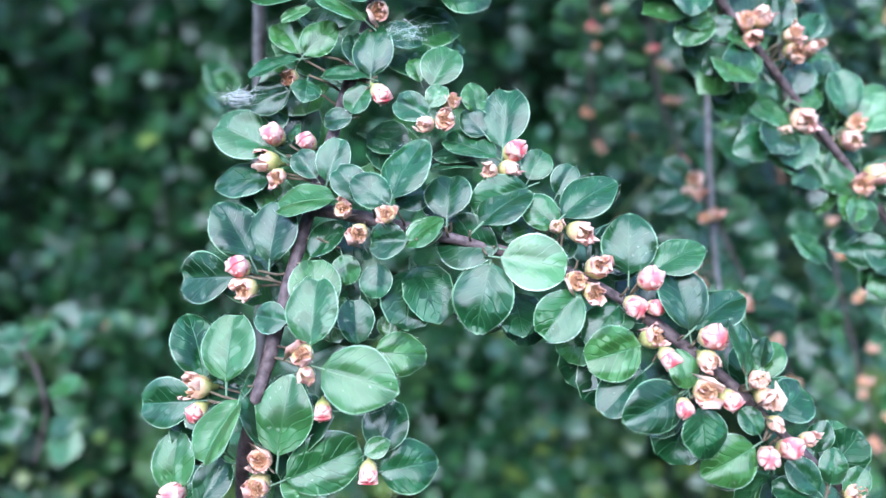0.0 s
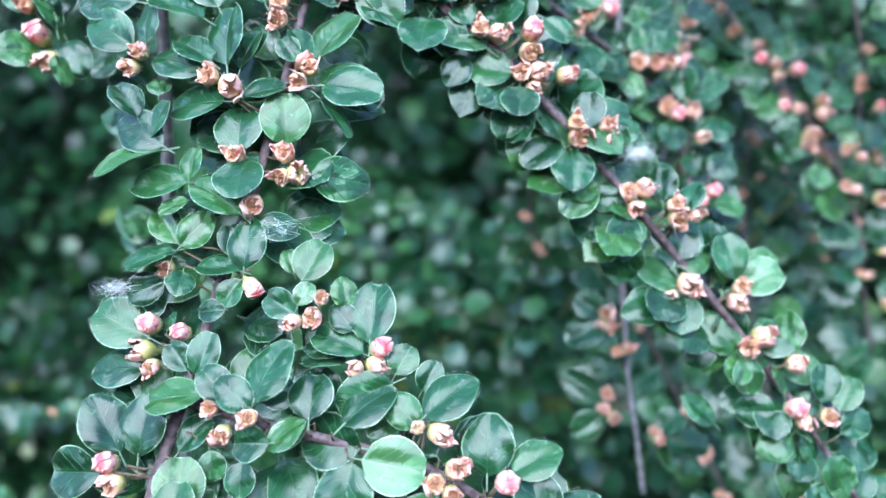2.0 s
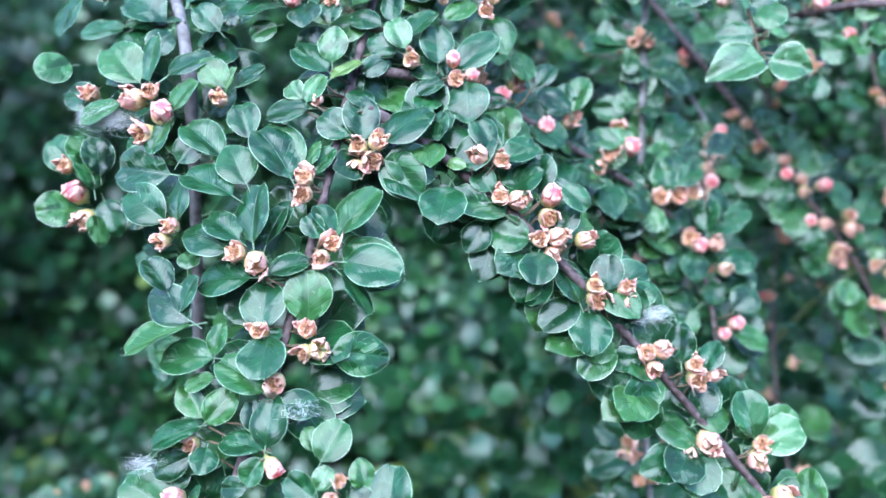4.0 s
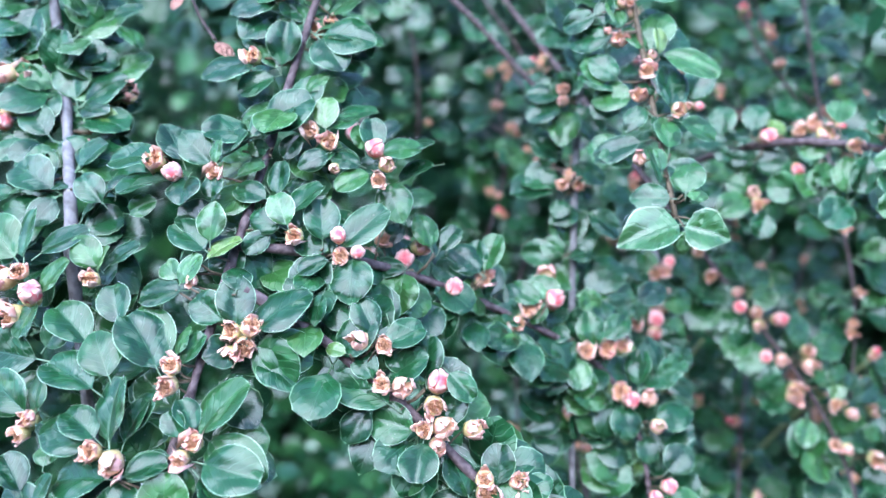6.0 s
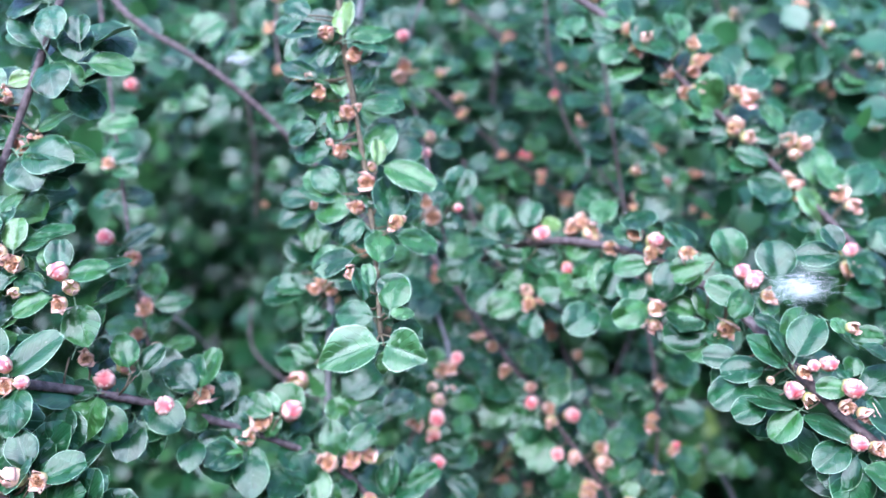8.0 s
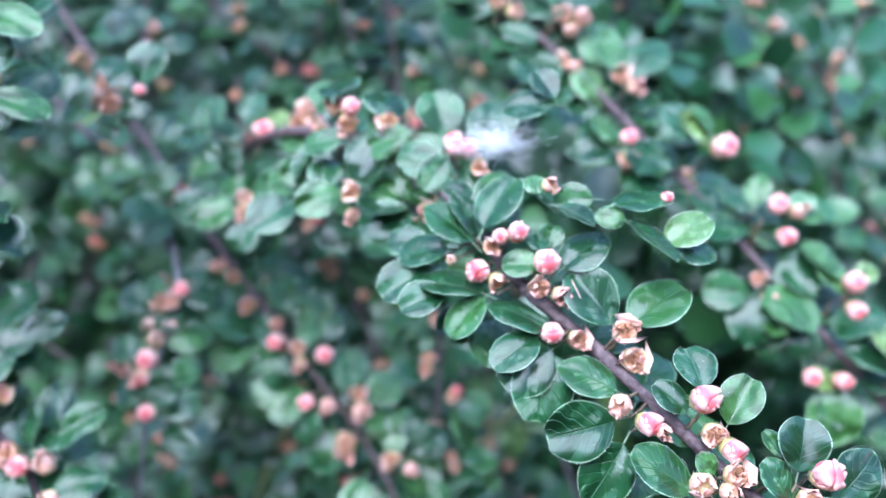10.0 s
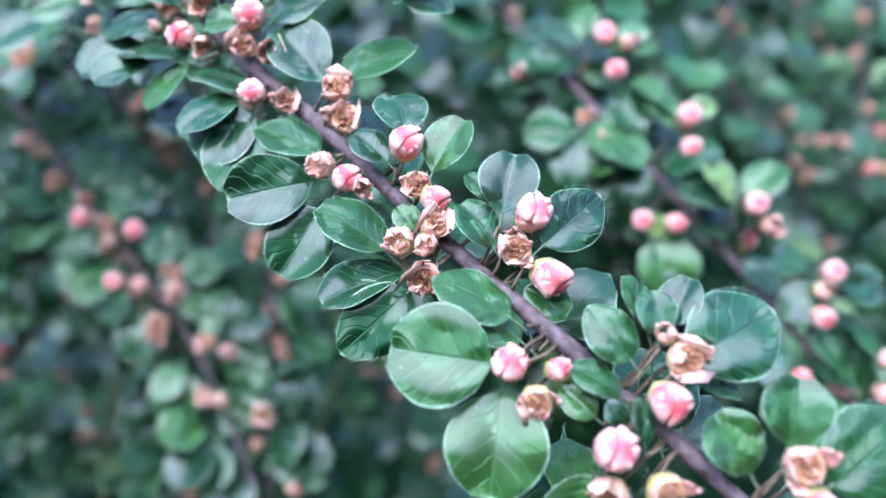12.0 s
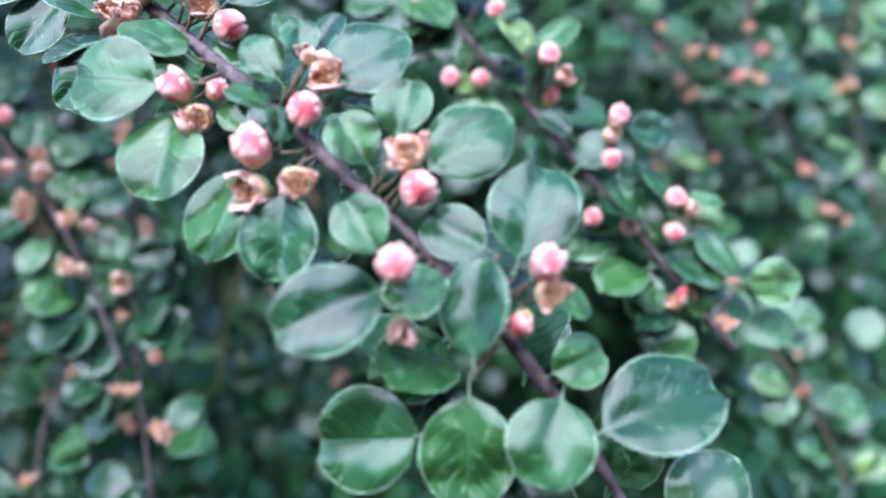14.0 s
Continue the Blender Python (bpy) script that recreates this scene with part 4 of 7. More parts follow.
flowers(thing, line, [
    (123.9, 203.8, 868.3, 56, 20, 8, 6.48, 2),
    (123.5, 198.3, 857.1, 49, 18, 0, 5.54, 0),
    (133.5, 197.6, 856.1, 67, 17, -7, 5.23, 1),
    (126.4, 197.4, 855.5, 86, 20, 10, 5.54, 2),
    (34, 223.7, 964.3, 58, 5, -44, 6.09, 2),
    (37.7, 224.7, 964.1, 70, 18, -2, 5, 1),
])
leaves(thing, line, [
    (8.3, 219, 967.1, -51, 36, -162, 14.6, 11.6, 0),
    (22.8, 224.3, 977.1, -54, 8, 148, 8.1, 6, 2),
    (53.9, 220.8, 958.7, -40, 28, -142, 9.1, 6.7, 1),
    (34.8, 218.3, 954.8, -3, -64, 80, 11, 9.3, 2),
])
leaves(thing, line, [
    (29, 219.5, 963.8, 12, -38, 67, 5.4, 4, 0),
], YOUNGS)
wild(thing, line, 73, 0.008, 0.0145, 0, 0, 0.02, 0.006)
wild(thing, line, 103, 0.013, 0.0130, 0, 0, 0.08, 0.0025)

thing, line = branch(
    "thin hanging grey-brown shoot with small leaf spurs", 1.3, 0.9,
    [(110, 420, 1200), (97.6, 359.5, 1085.3), (91.5, 322.8, 1008.8), (90.3, 305.2, 962.5), (90.5, 293.1, 925.5), (91.4, 281.7, 891.5), (93.1, 270.1, 860.2), (95, 259.6, 834.8), (96.3, 253.9, 822.4), (96.9, 251.7, 819.4), (98, 247.5, 811.7), (100.1, 239.6, 794.8)],
    PALEBARK,
)
leaves(thing, line, [
    (84.9, 262.7, 853.3, 39, -38, 38, 11.5, 10.6, 3),
    (85.8, 261.4, 850.6, -19, -27, 118, 15.8, 12.1, 0),
    (85.6, 252.1, 826.4, 37, -49, 38, 16, 12.5, 0),
    (86.1, 249.9, 820.8, -40, -47, 139, 13.9, 10.5, 0),
    (87, 253.1, 829.3, 58, 5, 16, 9.1, 7.4, 0),
    (84.7, 318.2, 1013.8, 3, -39, 84, 11.5, 8.9, 0),
    (84.7, 317.3, 1011.1, -25, -30, 125, 12.8, 9.9, 0),
    (84.3, 308.8, 986, 17, -55, 61, 10.8, 9.2, 4),
    (86.4, 307.1, 980.6, -45, -13, 163, 7.2, 7, 2),
    (81.4, 310.4, 991.4, 30, 5, 15, 7.6, 7.4, 3),
    (84.8, 301.2, 963.6, 0, -66, 80, 12.7, 9.1, 2),
])
leaves(thing, line, [
    (86.7, 301.2, 963, 49, -44, 32, 8.6, 7.9, 0),
    (88.6, 301.2, 962.7, 6, 17, -73, 9.7, 7.5, 4),
])
flowers(thing, line, [
    (86.3, 265.8, 852, 55, 16, -11, 5.58, 1),
    (85.8, 264, 848.5, 69, 12, -23, 5.57, 2),
    (87.5, 263.6, 848.3, 68, 20, 11, 5.17, 1),
    (87, 255.1, 825.6, 49, 15, -13, 5.58, 1),
    (87, 253.6, 821.5, 69, 12, -23, 5.58, 2),
    (88.6, 252.6, 819, 80, 21, 14, 5.58, 1),
    (85.4, 321.4, 1014.1, 58, 17, -6, 4.92, 1),
    (85.5, 320.3, 1011.1, 70, 18, -2, 4.54, 2),
    (85.7, 311.5, 984.5, 70, 18, -2, 4.92, 1),
    (90.8, 311.7, 984.2, 70, 20, 9, 4.92, 1),
    (82.3, 302.4, 954.7, 54, 12, -26, 7.57, 2),
])
wild(thing, line, 21, 0.030, 0.0155, 0.5, 0)
wild(thing, line[:30], 142, 0.009, 0.0130, 0, 0, 0.05, 0.001, True)

thing, line = branch(
    "thin side branch with paired leaves and fading flowers", 1.4, 0.8,
    [(0.4, 232.1, 986.4), (13.6, 235.8, 984.2), (27.3, 243.9, 979.3), (42, 256, 970.8), (58, 268.1, 959.7), (75.1, 278.2, 947.8), (91.5, 285.5, 936.1), (104.3, 287.4, 923.5), (112.1, 283.4, 908.7), (115.8, 276, 892), (117.6, 267.7, 874.4)],
    BARK,
)
leaves(thing, line, [
    (21.2, 234.6, 987.6, 61, 2, 14, 11.2, 9.4, 0),
    (22.7, 231.8, 983.5, -20, -26, 120, 8.1, 6.3, 1),
    (28.9, 233.4, 983.4, -46, 8, 173, 12.1, 11.7, 4),
    (33.4, 261.7, 978.3, 60, 26, -16, 7.7, 6.8, 3),
    (37.7, 259.1, 959.5, 55, 3, -9, 9.8, 8.8, 2),
    (58.2, 267.5, 967.6, 66, -3, -14, 10.6, 8.4, 4),
    (54, 264.3, 966.8, 38, -43, 42, 9.1, 7.1, 3),
])
leaves(thing, line, [
    (72, 275.3, 953.5, 56, -7, 25, 9, 7.6, 4),
    (74.8, 278.8, 956.1, 54, -17, 16, 4.9, 4.4, 4),
    (72.3, 274.6, 946.3, -55, -8, 177, 14, 11.4, 0),
    (91.9, 285, 935.8, 31, -22, 61, 6.7, 5.2, 4),
    (98.7, 292.1, 946.1, 17, 34, -65, 12.7, 9.9, 3),
    (96.3, 289.5, 947, 65, -7, 19, 8.5, 7.9, 0),
    (92.7, 281.6, 932.3, -63, -7, -166, 11.5, 10.7, 2),
])
leaves(thing, line, [
    (111.5, 284.4, 924.4, 61, -15, -32, 12.5, 9.6, 3),
    (113.4, 284.4, 924.4, 23, 16, -58, 13.9, 10.6, 2),
    (106.7, 282.1, 918.3, -48, -5, -166, 11.3, 10.9, 2),
    (117.2, 279.7, 914.7, 10, 38, -69, 13.2, 10.1, 4),
    (96.1, 282.3, 938.5, 62, -5, 10, 12.2, 9.6, 2),
    (100, 283.8, 941, 42, 33, -29, 11.1, 8, 1),
    (120.4, 271.9, 901, 42, 31, -33, 11.1, 10.4, 2),
    (120, 268.9, 893.9, -17, 27, -108, 12.6, 9.8, 1),
])
flowers(thing, line, [
    (14.6, 236.7, 987.7, 71, 15, -13, 5.41, 1),
    (25, 237.3, 986.6, 46, 16, -11, 3.87, 0),
    (25.6, 236, 982.9, 70, 18, -2, 5.13, 1),
    (29, 236.3, 983.9, 71, 21, 15, 3.61, 0),
    (31.2, 261.6, 978.8, 59, 21, 19, 4.81, 1),
    (37.7, 260.1, 972.9, 52, 19, 4, 5.48, 0),
    (41, 262.6, 976.7, 62, 22, 35, 5.8, 1),
    (52.5, 265.1, 963.5, 58, 17, -6, 5.34, 0),
    (59.2, 271.1, 963.8, 53, 21, 18, 6.06, 1),
    (74.6, 280.3, 950.5, 46, 16, -11, 6.7, 1),
    (71.6, 277.2, 949.5, 83, 18, -4, 5.6, 1),
    (80.3, 286.1, 951.5, 53, 21, 18, 6.48, 0),
])
flowers(thing, line, [
    (94.8, 284.4, 935.6, 56, 13, -22, 6.44, 1),
    (100.6, 287.7, 934.6, 49, 15, -13, 6.52, 1),
    (104.6, 289, 935.9, 56, 20, 8, 5.78, 1),
    (106.1, 287, 920.3, 56, 14, -16, 6.63, 1),
    (107.7, 285.7, 919, 68, 20, 11, 5.26, 0),
    (115, 285.8, 918.4, 49, 15, -13, 6.23, 2),
    (117.6, 281.9, 911.7, 67, 17, -7, 5.82, 2),
    (119.8, 272.4, 895, 55, 19, 1, 4.85, 0),
    (116.5, 271.1, 892.6, 67, 17, -7, 4.16, 0),
])
leaves(thing, line, [
    (34.4, 251.4, 986.7, 49, 5, -27, 13.8, 10.2, 2),
])
leaves(thing, line, [
    (26.1, 234.8, 986, 40, 29, -33, 15.8, 9.4, 0),
    (40.3, 248.9, 975.3, 0, -43, 77, 11.2, 6.5, 2),
    (39.8, 249, 974.1, -47, 5, 167, 11.6, 10.5, 4),
    (49.9, 261.4, 965.4, -32, -54, 108, 12.4, 9.1, 3),
    (51.9, 261.8, 962.6, -56, 1, 157, 13.1, 8.8, 1),
    (60, 265.7, 969.1, 38, -28, 43, 12.2, 10.2, 4),
    (61.2, 266.9, 969.1, 54, 3, -24, 12.4, 8.6, 0),
    (46.8, 254.8, 980.1, 54, -7, 29, 10.2, 7.7, 4),
    (48.8, 257.5, 978.1, 45, 20, -30, 9.1, 6.9, 0),
    (27.8, 236.7, 959.8, 53, 4, 22, 12.3, 11, 2),
])
leaves(thing, line, [
    (29.6, 239, 955, 35, 27, -40, 17, 9.9, 0),
    (35.9, 240.9, 946.5, 47, 10, -26, 11.6, 10.4, 2),
    (66.7, 271.9, 947.8, -25, -56, 101, 14.3, 11.4, 2),
    (67.3, 273.5, 953.5, 19, -44, 60, 11.1, 6.4, 0),
    (78.3, 276.6, 955.9, 30, -41, 48, 11.1, 7.6, 1),
    (79.9, 279.7, 954.4, -46, -18, 151, 7.7, 5.8, 4),
    (71.5, 273.9, 946.8, -53, 8, -152, 9.5, 7.6, 0),
    (89.9, 281.3, 934.3, -22, -54, 99, 13, 9.7, 1),
    (89.4, 283.7, 935.1, 15, -40, 64, 9.7, 5.6, 3),
    (101.5, 286.1, 941, 57, 0, 24, 12.3, 10.9, 2),
])
leaves(thing, line, [
    (110.2, 289.6, 952.1, 25, 45, -46, 11.5, 8.7, 2),
    (88.4, 281.8, 942, 11, -42, 58, 7, 6.3, 0),
    (116.6, 286.8, 927.5, 61, 12, 23, 12.7, 9.5, 4),
    (117.9, 286.6, 926.8, 30, 42, -41, 12.4, 8, 3),
])
leaves(thing, line, [
    (79.8, 278.6, 956.2, 44, -24, 36, 7.3, 5.1, 1),
    (102.6, 286.4, 939.3, 40, -27, 41, 7.6, 6, 1),
], YOUNGS)
wild(thing, line, 74, 0.008, 0.0145, 0, 0, 0.02, 0.006)
wild(thing, line, 104, 0.010, 0.0130, 0, 0, 0.08, 0.0025)

thing, line = branch(
    "hanging shoot ending in pale young leaves", 1.2, 0.7,
    [(95, 420, 1250), (95.9, 348.8, 1147.8), (97.5, 311.8, 1088.9), (99.9, 301.7, 1063.8), (103.3, 297.2, 1045.4), (107.3, 289.7, 1025.3), (111, 278.2, 1005.6), (114, 263.5, 987.2)],
    TWIG,
)
leaves(thing, line, [
    (95, 293.5, 1037.3, 68, -6, -25, 8.5, 6.6, 3),
    (99, 287.2, 1022.7, 48, -41, 31, 10.4, 8.1, 4),
])
leaves(thing, line, [
    (109.1, 281.2, 1012.4, -48, 11, -141, 11.5, 8.7, 0),
    (109.7, 266.1, 995.9, 67, 12, 57, 9.8, 7.6, 2),
    (112.3, 272.1, 1000.2, -36, 43, -134, 11, 9.4, 3),
    (95.9, 296.4, 1054.6, 63, -13, -32, 8.9, 6.7, 2),
    (102.4, 298.4, 1064.3, -13, 13, -107, 11.7, 8.9, 0),
])
leaves(thing, line, [
    (94.7, 298.7, 1068.2, -1, -29, 86, 13.3, 10.3, 4),
])
leaves(thing, line, [
    (114.3, 259.5, 986.4, -20, -36, 114, 18.1, 14.1, 5),
    (115.7, 259.4, 985.7, -14, 55, -124, 12.4, 12, 5),
    (115.4, 258.9, 984.4, -70, 7, 152, 6.5, 5, 2),
], YOUNGS)
flowers(thing, line, [
    (89.9, 298.3, 1053.3, 54, 17, -8, 3.03, 2),
    (92.8, 298.6, 1047.8, 54, 17, -8, 5.06, 1),
    (100, 298.2, 1042.6, 61, 21, 19, 5.75, 1),
    (96.4, 294.5, 1034.8, 55, 14, -19, 2.71, 2),
    (98.8, 295.4, 1031.7, 60, 20, 6, 5.42, 1),
    (108.9, 291.6, 1028.1, 60, 18, 0, 3.36, 2),
    (107.6, 290.9, 1023.7, 72, 17, -7, 5.36, 1),
    (105.5, 287.4, 1017.1, 73, 15, -13, 5, 1),
    (116.4, 285.1, 1013.4, 72, 18, -2, 5.29, 1),
    (105.1, 275.7, 1000.1, 61, 14, -17, 4.55, 2),
    (95.3, 300.9, 1064.7, 50, 16, -10, 5.3, 1),
    (102.6, 300.3, 1058.5, 56, 19, 5, 5.31, 1),
])
leaves(thing, line, [
    (88.4, 299.6, 1071, -37, -54, 113, 9.9, 7, 0),
    (90.3, 300.9, 1071.6, 34, -36, 45, 10.3, 7.3, 2),
    (102.2, 298.7, 1065.5, 9, 37, -62, 13.8, 8, 2),
    (97.4, 298.6, 1063, -51, -14, 158, 7.7, 6.3, 0),
    (92.6, 295.9, 1054.3, 23, -35, 57, 13.2, 7.6, 2),
    (93.2, 296.6, 1052.1, -30, -49, 105, 13.1, 7.6, 3),
    (102.7, 298.9, 1049.5, 43, 22, -31, 8, 6, 1),
    (105.6, 296, 1045.9, 3, 44, -67, 13.5, 7.9, 0),
    (100.1, 292.1, 1037, 54, -6, 29, 9.7, 6.6, 1),
    (96.5, 292.6, 1034.8, -19, -54, 95, 12.5, 9.8, 4),
])
leaves(thing, line, [
    (92.3, 293.9, 1040.1, -37, -52, 113, 10.4, 7.7, 1),
    (107.2, 291.3, 1031, 44, -21, 38, 9.5, 6.6, 4),
    (109, 291.9, 1030.2, 55, 2, -22, 14.1, 11.6, 2),
    (112.6, 289.6, 1029.6, -23, 34, -123, 17.5, 10.1, 0),
    (114.8, 282.4, 1014.5, 61, 12, 23, 14.1, 11.6, 1),
    (103.1, 284.8, 1017.2, 1, -51, 71, 11.9, 10.7, 0),
    (109.7, 284.8, 1018.4, 35, -33, 45, 5.8, 4.5, 2),
    (106.6, 283.2, 1014.9, -46, -24, 153, 9.5, 6.5, 4),
    (112.9, 273.3, 1004.8, 52, 13, 20, 10.4, 9.3, 2),
    (117.1, 280.2, 1011, -34, 49, -101, 13.2, 7.6, 0),
])
leaves(thing, line, [
    (105.2, 277.5, 1005.7, -32, -44, 105, 14.7, 8.5, 0),
    (116.5, 265, 993.9, 49, -2, -18, 10.9, 9.8, 4),
    (112.1, 263.1, 992.6, -3, -54, 81, 11.1, 8.7, 2),
])
leaves(thing, line, [
    (100.2, 298.6, 1066.1, 60, -10, -19, 12.3, 7.6, 1),
    (100.2, 296.4, 1048.5, 56, -3, 28, 9.7, 7.4, 3),
    (110.9, 288.3, 1029.6, 62, 13, 25, 8.6, 5, 3),
    (110.6, 269.3, 998.9, 58, 5, 28, 7.1, 4.5, 3),
    (116.7, 263.6, 993.3, -7, 47, -76, 7.1, 4.1, 2),
], YOUNGS)
wild(thing, line, 75, 0.011, 0.0130, 0, 0.3, 0.1, 0.010)

thing, line = branch(
    "long arching branch with large glossy leaves and bright pink buds", 1.6, 0.9,
    [(130, 600, 900), (135.8, 453.3, 951.6), (147, 369.4, 983), (163.8, 338.1, 994.9), (183, 320, 997.6), (200.6, 301, 995.6), (214.1, 283.2, 989), (223.7, 268.7, 980.3), (231, 259.6, 973.1), (238, 254.6, 967.5), (246.3, 249.4, 961), (255.9, 241.6, 953), (266, 232.9, 944.9), (275.1, 225.2, 938), (283, 219.4, 932.1), (291.2, 214.2, 925.6), (299.9, 209.1, 918.1), (307.9, 204.8, 910.9), (315.2, 202, 903.6), (322.5, 200.5, 895), (329.8, 199.3, 884.6), (336.3, 198.5, 873.3), (341.8, 198.1, 861.6)],
    BARK,
)
leaves(thing, line, [
    (146.6, 340.4, 994.8, 3, -46, 77, 11.6, 8.8, 3),
    (155.3, 342.2, 995.8, -6, -39, 86, 9, 6.9, 4),
    (148.6, 338.5, 988.7, 50, -52, 34, 6.9, 6.1, 0),
    (155.3, 340.3, 987.8, 11, -70, 70, 9, 8.2, 2),
])
leaves(thing, line, [
    (216.3, 295.9, 998, 64, -7, 16, 12.5, 11.6, 3),
    (178.9, 321.9, 988.9, -32, -55, 142, 9.3, 8.8, 3),
    (184.3, 310.3, 995.8, -60, -21, 173, 13.5, 10.1, 3),
    (188, 302.1, 992.8, -41, -8, 168, 9.3, 9, 3),
    (191.1, 293.5, 985.9, -24, -53, 132, 12.2, 9.5, 1),
    (199.6, 297.5, 999.2, -55, -18, 168, 12.9, 10.3, 4),
    (203.5, 294.5, 991.6, 42, -54, 46, 8, 6.2, 1),
])
leaves(thing, line, [
    (205.9, 296.7, 1000.3, -62, -2, 139, 9.5, 7.4, 1),
    (208.8, 288.1, 980.2, -19, -65, 103, 14.2, 10.8, 0),
    (206.1, 294, 984.1, 21, -39, 60, 9.8, 7.4, 1),
    (210.6, 291.5, 982.4, 61, -8, 10, 12.7, 10.1, 2),
    (216.8, 284, 985.1, 57, -3, 33, 12.2, 9.3, 2),
    (227.4, 289.3, 996.5, 55, -4, -4, 12.6, 11.9, 0),
    (213.5, 265.5, 974.7, -30, -37, 133, 12.8, 9.7, 3),
    (212.7, 273.3, 977.8, 2, -48, 76, 9.8, 7.4, 0),
    (221.3, 288.4, 991.1, -42, 36, -146, 7.6, 5.8, 0),
    (156.3, 337.3, 978.5, 29, -48, 49, 9.9, 8.5, 1),
    (170.8, 328.3, 980.3, 3, -66, 73, 11.8, 11.1, 3),
])
leaves(thing, line, [
    (159.5, 326.6, 971.9, -56, -20, 169, 9.7, 9.1, 3),
    (145.5, 338.4, 978.1, -43, -43, 155, 13.1, 12.4, 3),
    (135.7, 339.3, 984, -12, -60, 115, 12.1, 10.5, 2),
    (216.4, 282.2, 992, 35, -51, 41, 12.4, 9, 0),
    (222.3, 261.6, 980.7, 37, -19, 50, 12.8, 9.7, 2),
    (224, 263.2, 981.2, 54, 5, 54, 11.6, 8.8, 4),
    (224.2, 262.3, 983.3, 47, 9, -39, 13.4, 10.1, 0),
    (217.2, 264.8, 978.6, -11, -34, 85, 11.7, 8.9, 0),
    (224.1, 257.4, 971.4, 9, -12, 73, 13.6, 10.3, 0),
    (216.6, 259.1, 971.3, -21, -42, 123, 10.3, 7.9, 3),
])
leaves(thing, line, [
    (224.2, 256.6, 970.4, -43, -17, 130, 10.7, 8.2, 0),
    (235.3, 255.2, 977.4, -1, -49, 82, 8, 6.1, 1),
    (235.4, 256, 979.8, 33, -1, 6, 5.1, 4.8, 2),
    (236.8, 257.8, 979.7, 55, 14, -8, 5.7, 5.3, 3),
    (236.6, 250.2, 965.8, 22, -7, 64, 13.3, 9.9, 4),
    (239.3, 254.7, 976.8, 35, 25, -51, 11.6, 8.9, 4),
    (248.5, 249.9, 966.8, 58, -29, 23, 13.2, 10.4, 3),
    (251.6, 249.1, 967, 28, 22, -53, 14.3, 10.8, 0),
    (249.1, 257.5, 988.7, 6, 12, -78, 12.3, 9.5, 4),
    (251.5, 255.7, 985.8, 18, -57, 69, 6.1, 4.8, 4),
    (239.1, 259.2, 988, -23, 13, -118, 8.3, 6.2, 3),
])
leaves(thing, line, [
    (251.5, 255.7, 985.8, -32, 0, -116, 12.9, 9.7, 0),
    (261.1, 256.9, 980, -12, 39, -92, 9.2, 7.1, 4),
    (237, 249, 962.2, -44, -46, 145, 12.2, 11.1, 0),
    (248.5, 243.2, 956.3, 26, -27, 66, 11.9, 9.2, 2),
    (259.5, 236.5, 954.9, 41, -25, 40, 7.7, 5.8, 0),
    (262.3, 237.3, 958.9, 45, 0, 17, 8.7, 8.5, 3),
    (266, 234.6, 953.4, 57, 18, -33, 9.9, 7.7, 3),
    (247.6, 239.3, 952, -18, -67, 122, 14, 11, 3),
    (249.1, 238.7, 947.8, -59, -33, 168, 12.8, 10.3, 0),
    (259.2, 230.3, 942.9, 37, -21, 61, 12.5, 9.7, 0),
    (263.4, 231.7, 945.5, 60, -28, 25, 4.5, 4.2, 0),
])
leaves(thing, line, [
    (274.7, 225.8, 943.8, 55, -17, 38, 8.3, 6.5, 1),
    (275.8, 227.4, 948.2, 63, 10, -12, 9.6, 8.7, 3),
    (274.3, 229.8, 949.7, 48, -12, 39, 5.5, 4.1, 1),
    (281.3, 225.3, 943.9, 49, 46, -21, 12.2, 8.9, 2),
    (276.5, 217.9, 936.2, 33, -22, 64, 11.8, 9.2, 4),
    (262.7, 226.8, 937.7, -56, -46, 160, 13.4, 10, 4),
    (261.5, 230.9, 939.7, -15, -20, 112, 13.6, 10.4, 3),
    (273.7, 212.8, 931.7, 18, -62, 67, 14.1, 13.5, 0),
    (261.7, 225.6, 933.9, -22, -70, 87, 12.4, 11.7, 1),
    (277.9, 218.5, 932.7, 36, -20, 61, 12.7, 9.9, 4),
    (275, 214.3, 927.4, -56, -6, 171, 14.1, 13.4, 0),
])
leaves(thing, line, [
    (286.8, 207.7, 918.7, -63, -27, 163, 13.9, 10.3, 0),
    (292.4, 204.9, 916.1, -68, -3, 166, 12.7, 12, 0),
    (278.7, 225.2, 938.2, -48, 48, -148, 7.5, 5.8, 1),
    (286.4, 211.2, 924.7, 48, -36, 28, 6, 4.5, 0),
    (289.7, 211.6, 927.5, 33, -19, 65, 7.5, 5.8, 1),
    (289.4, 208.6, 924.8, 65, -21, 21, 3.6, 3.2, 2),
    (292, 207.6, 922.6, 73, 8, 40, 5.9, 4.6, 1),
    (291.2, 212.8, 931.5, 60, -29, 20, 8.9, 6.5, 4),
    (294.5, 213.5, 934.2, 65, 4, 12, 6.5, 5.7, 3),
    (294, 215.8, 934.3, 61, 4, 48, 8.2, 6.3, 0),
    (296.2, 215.8, 935, 53, 15, -32, 7.6, 5.8, 0),
])
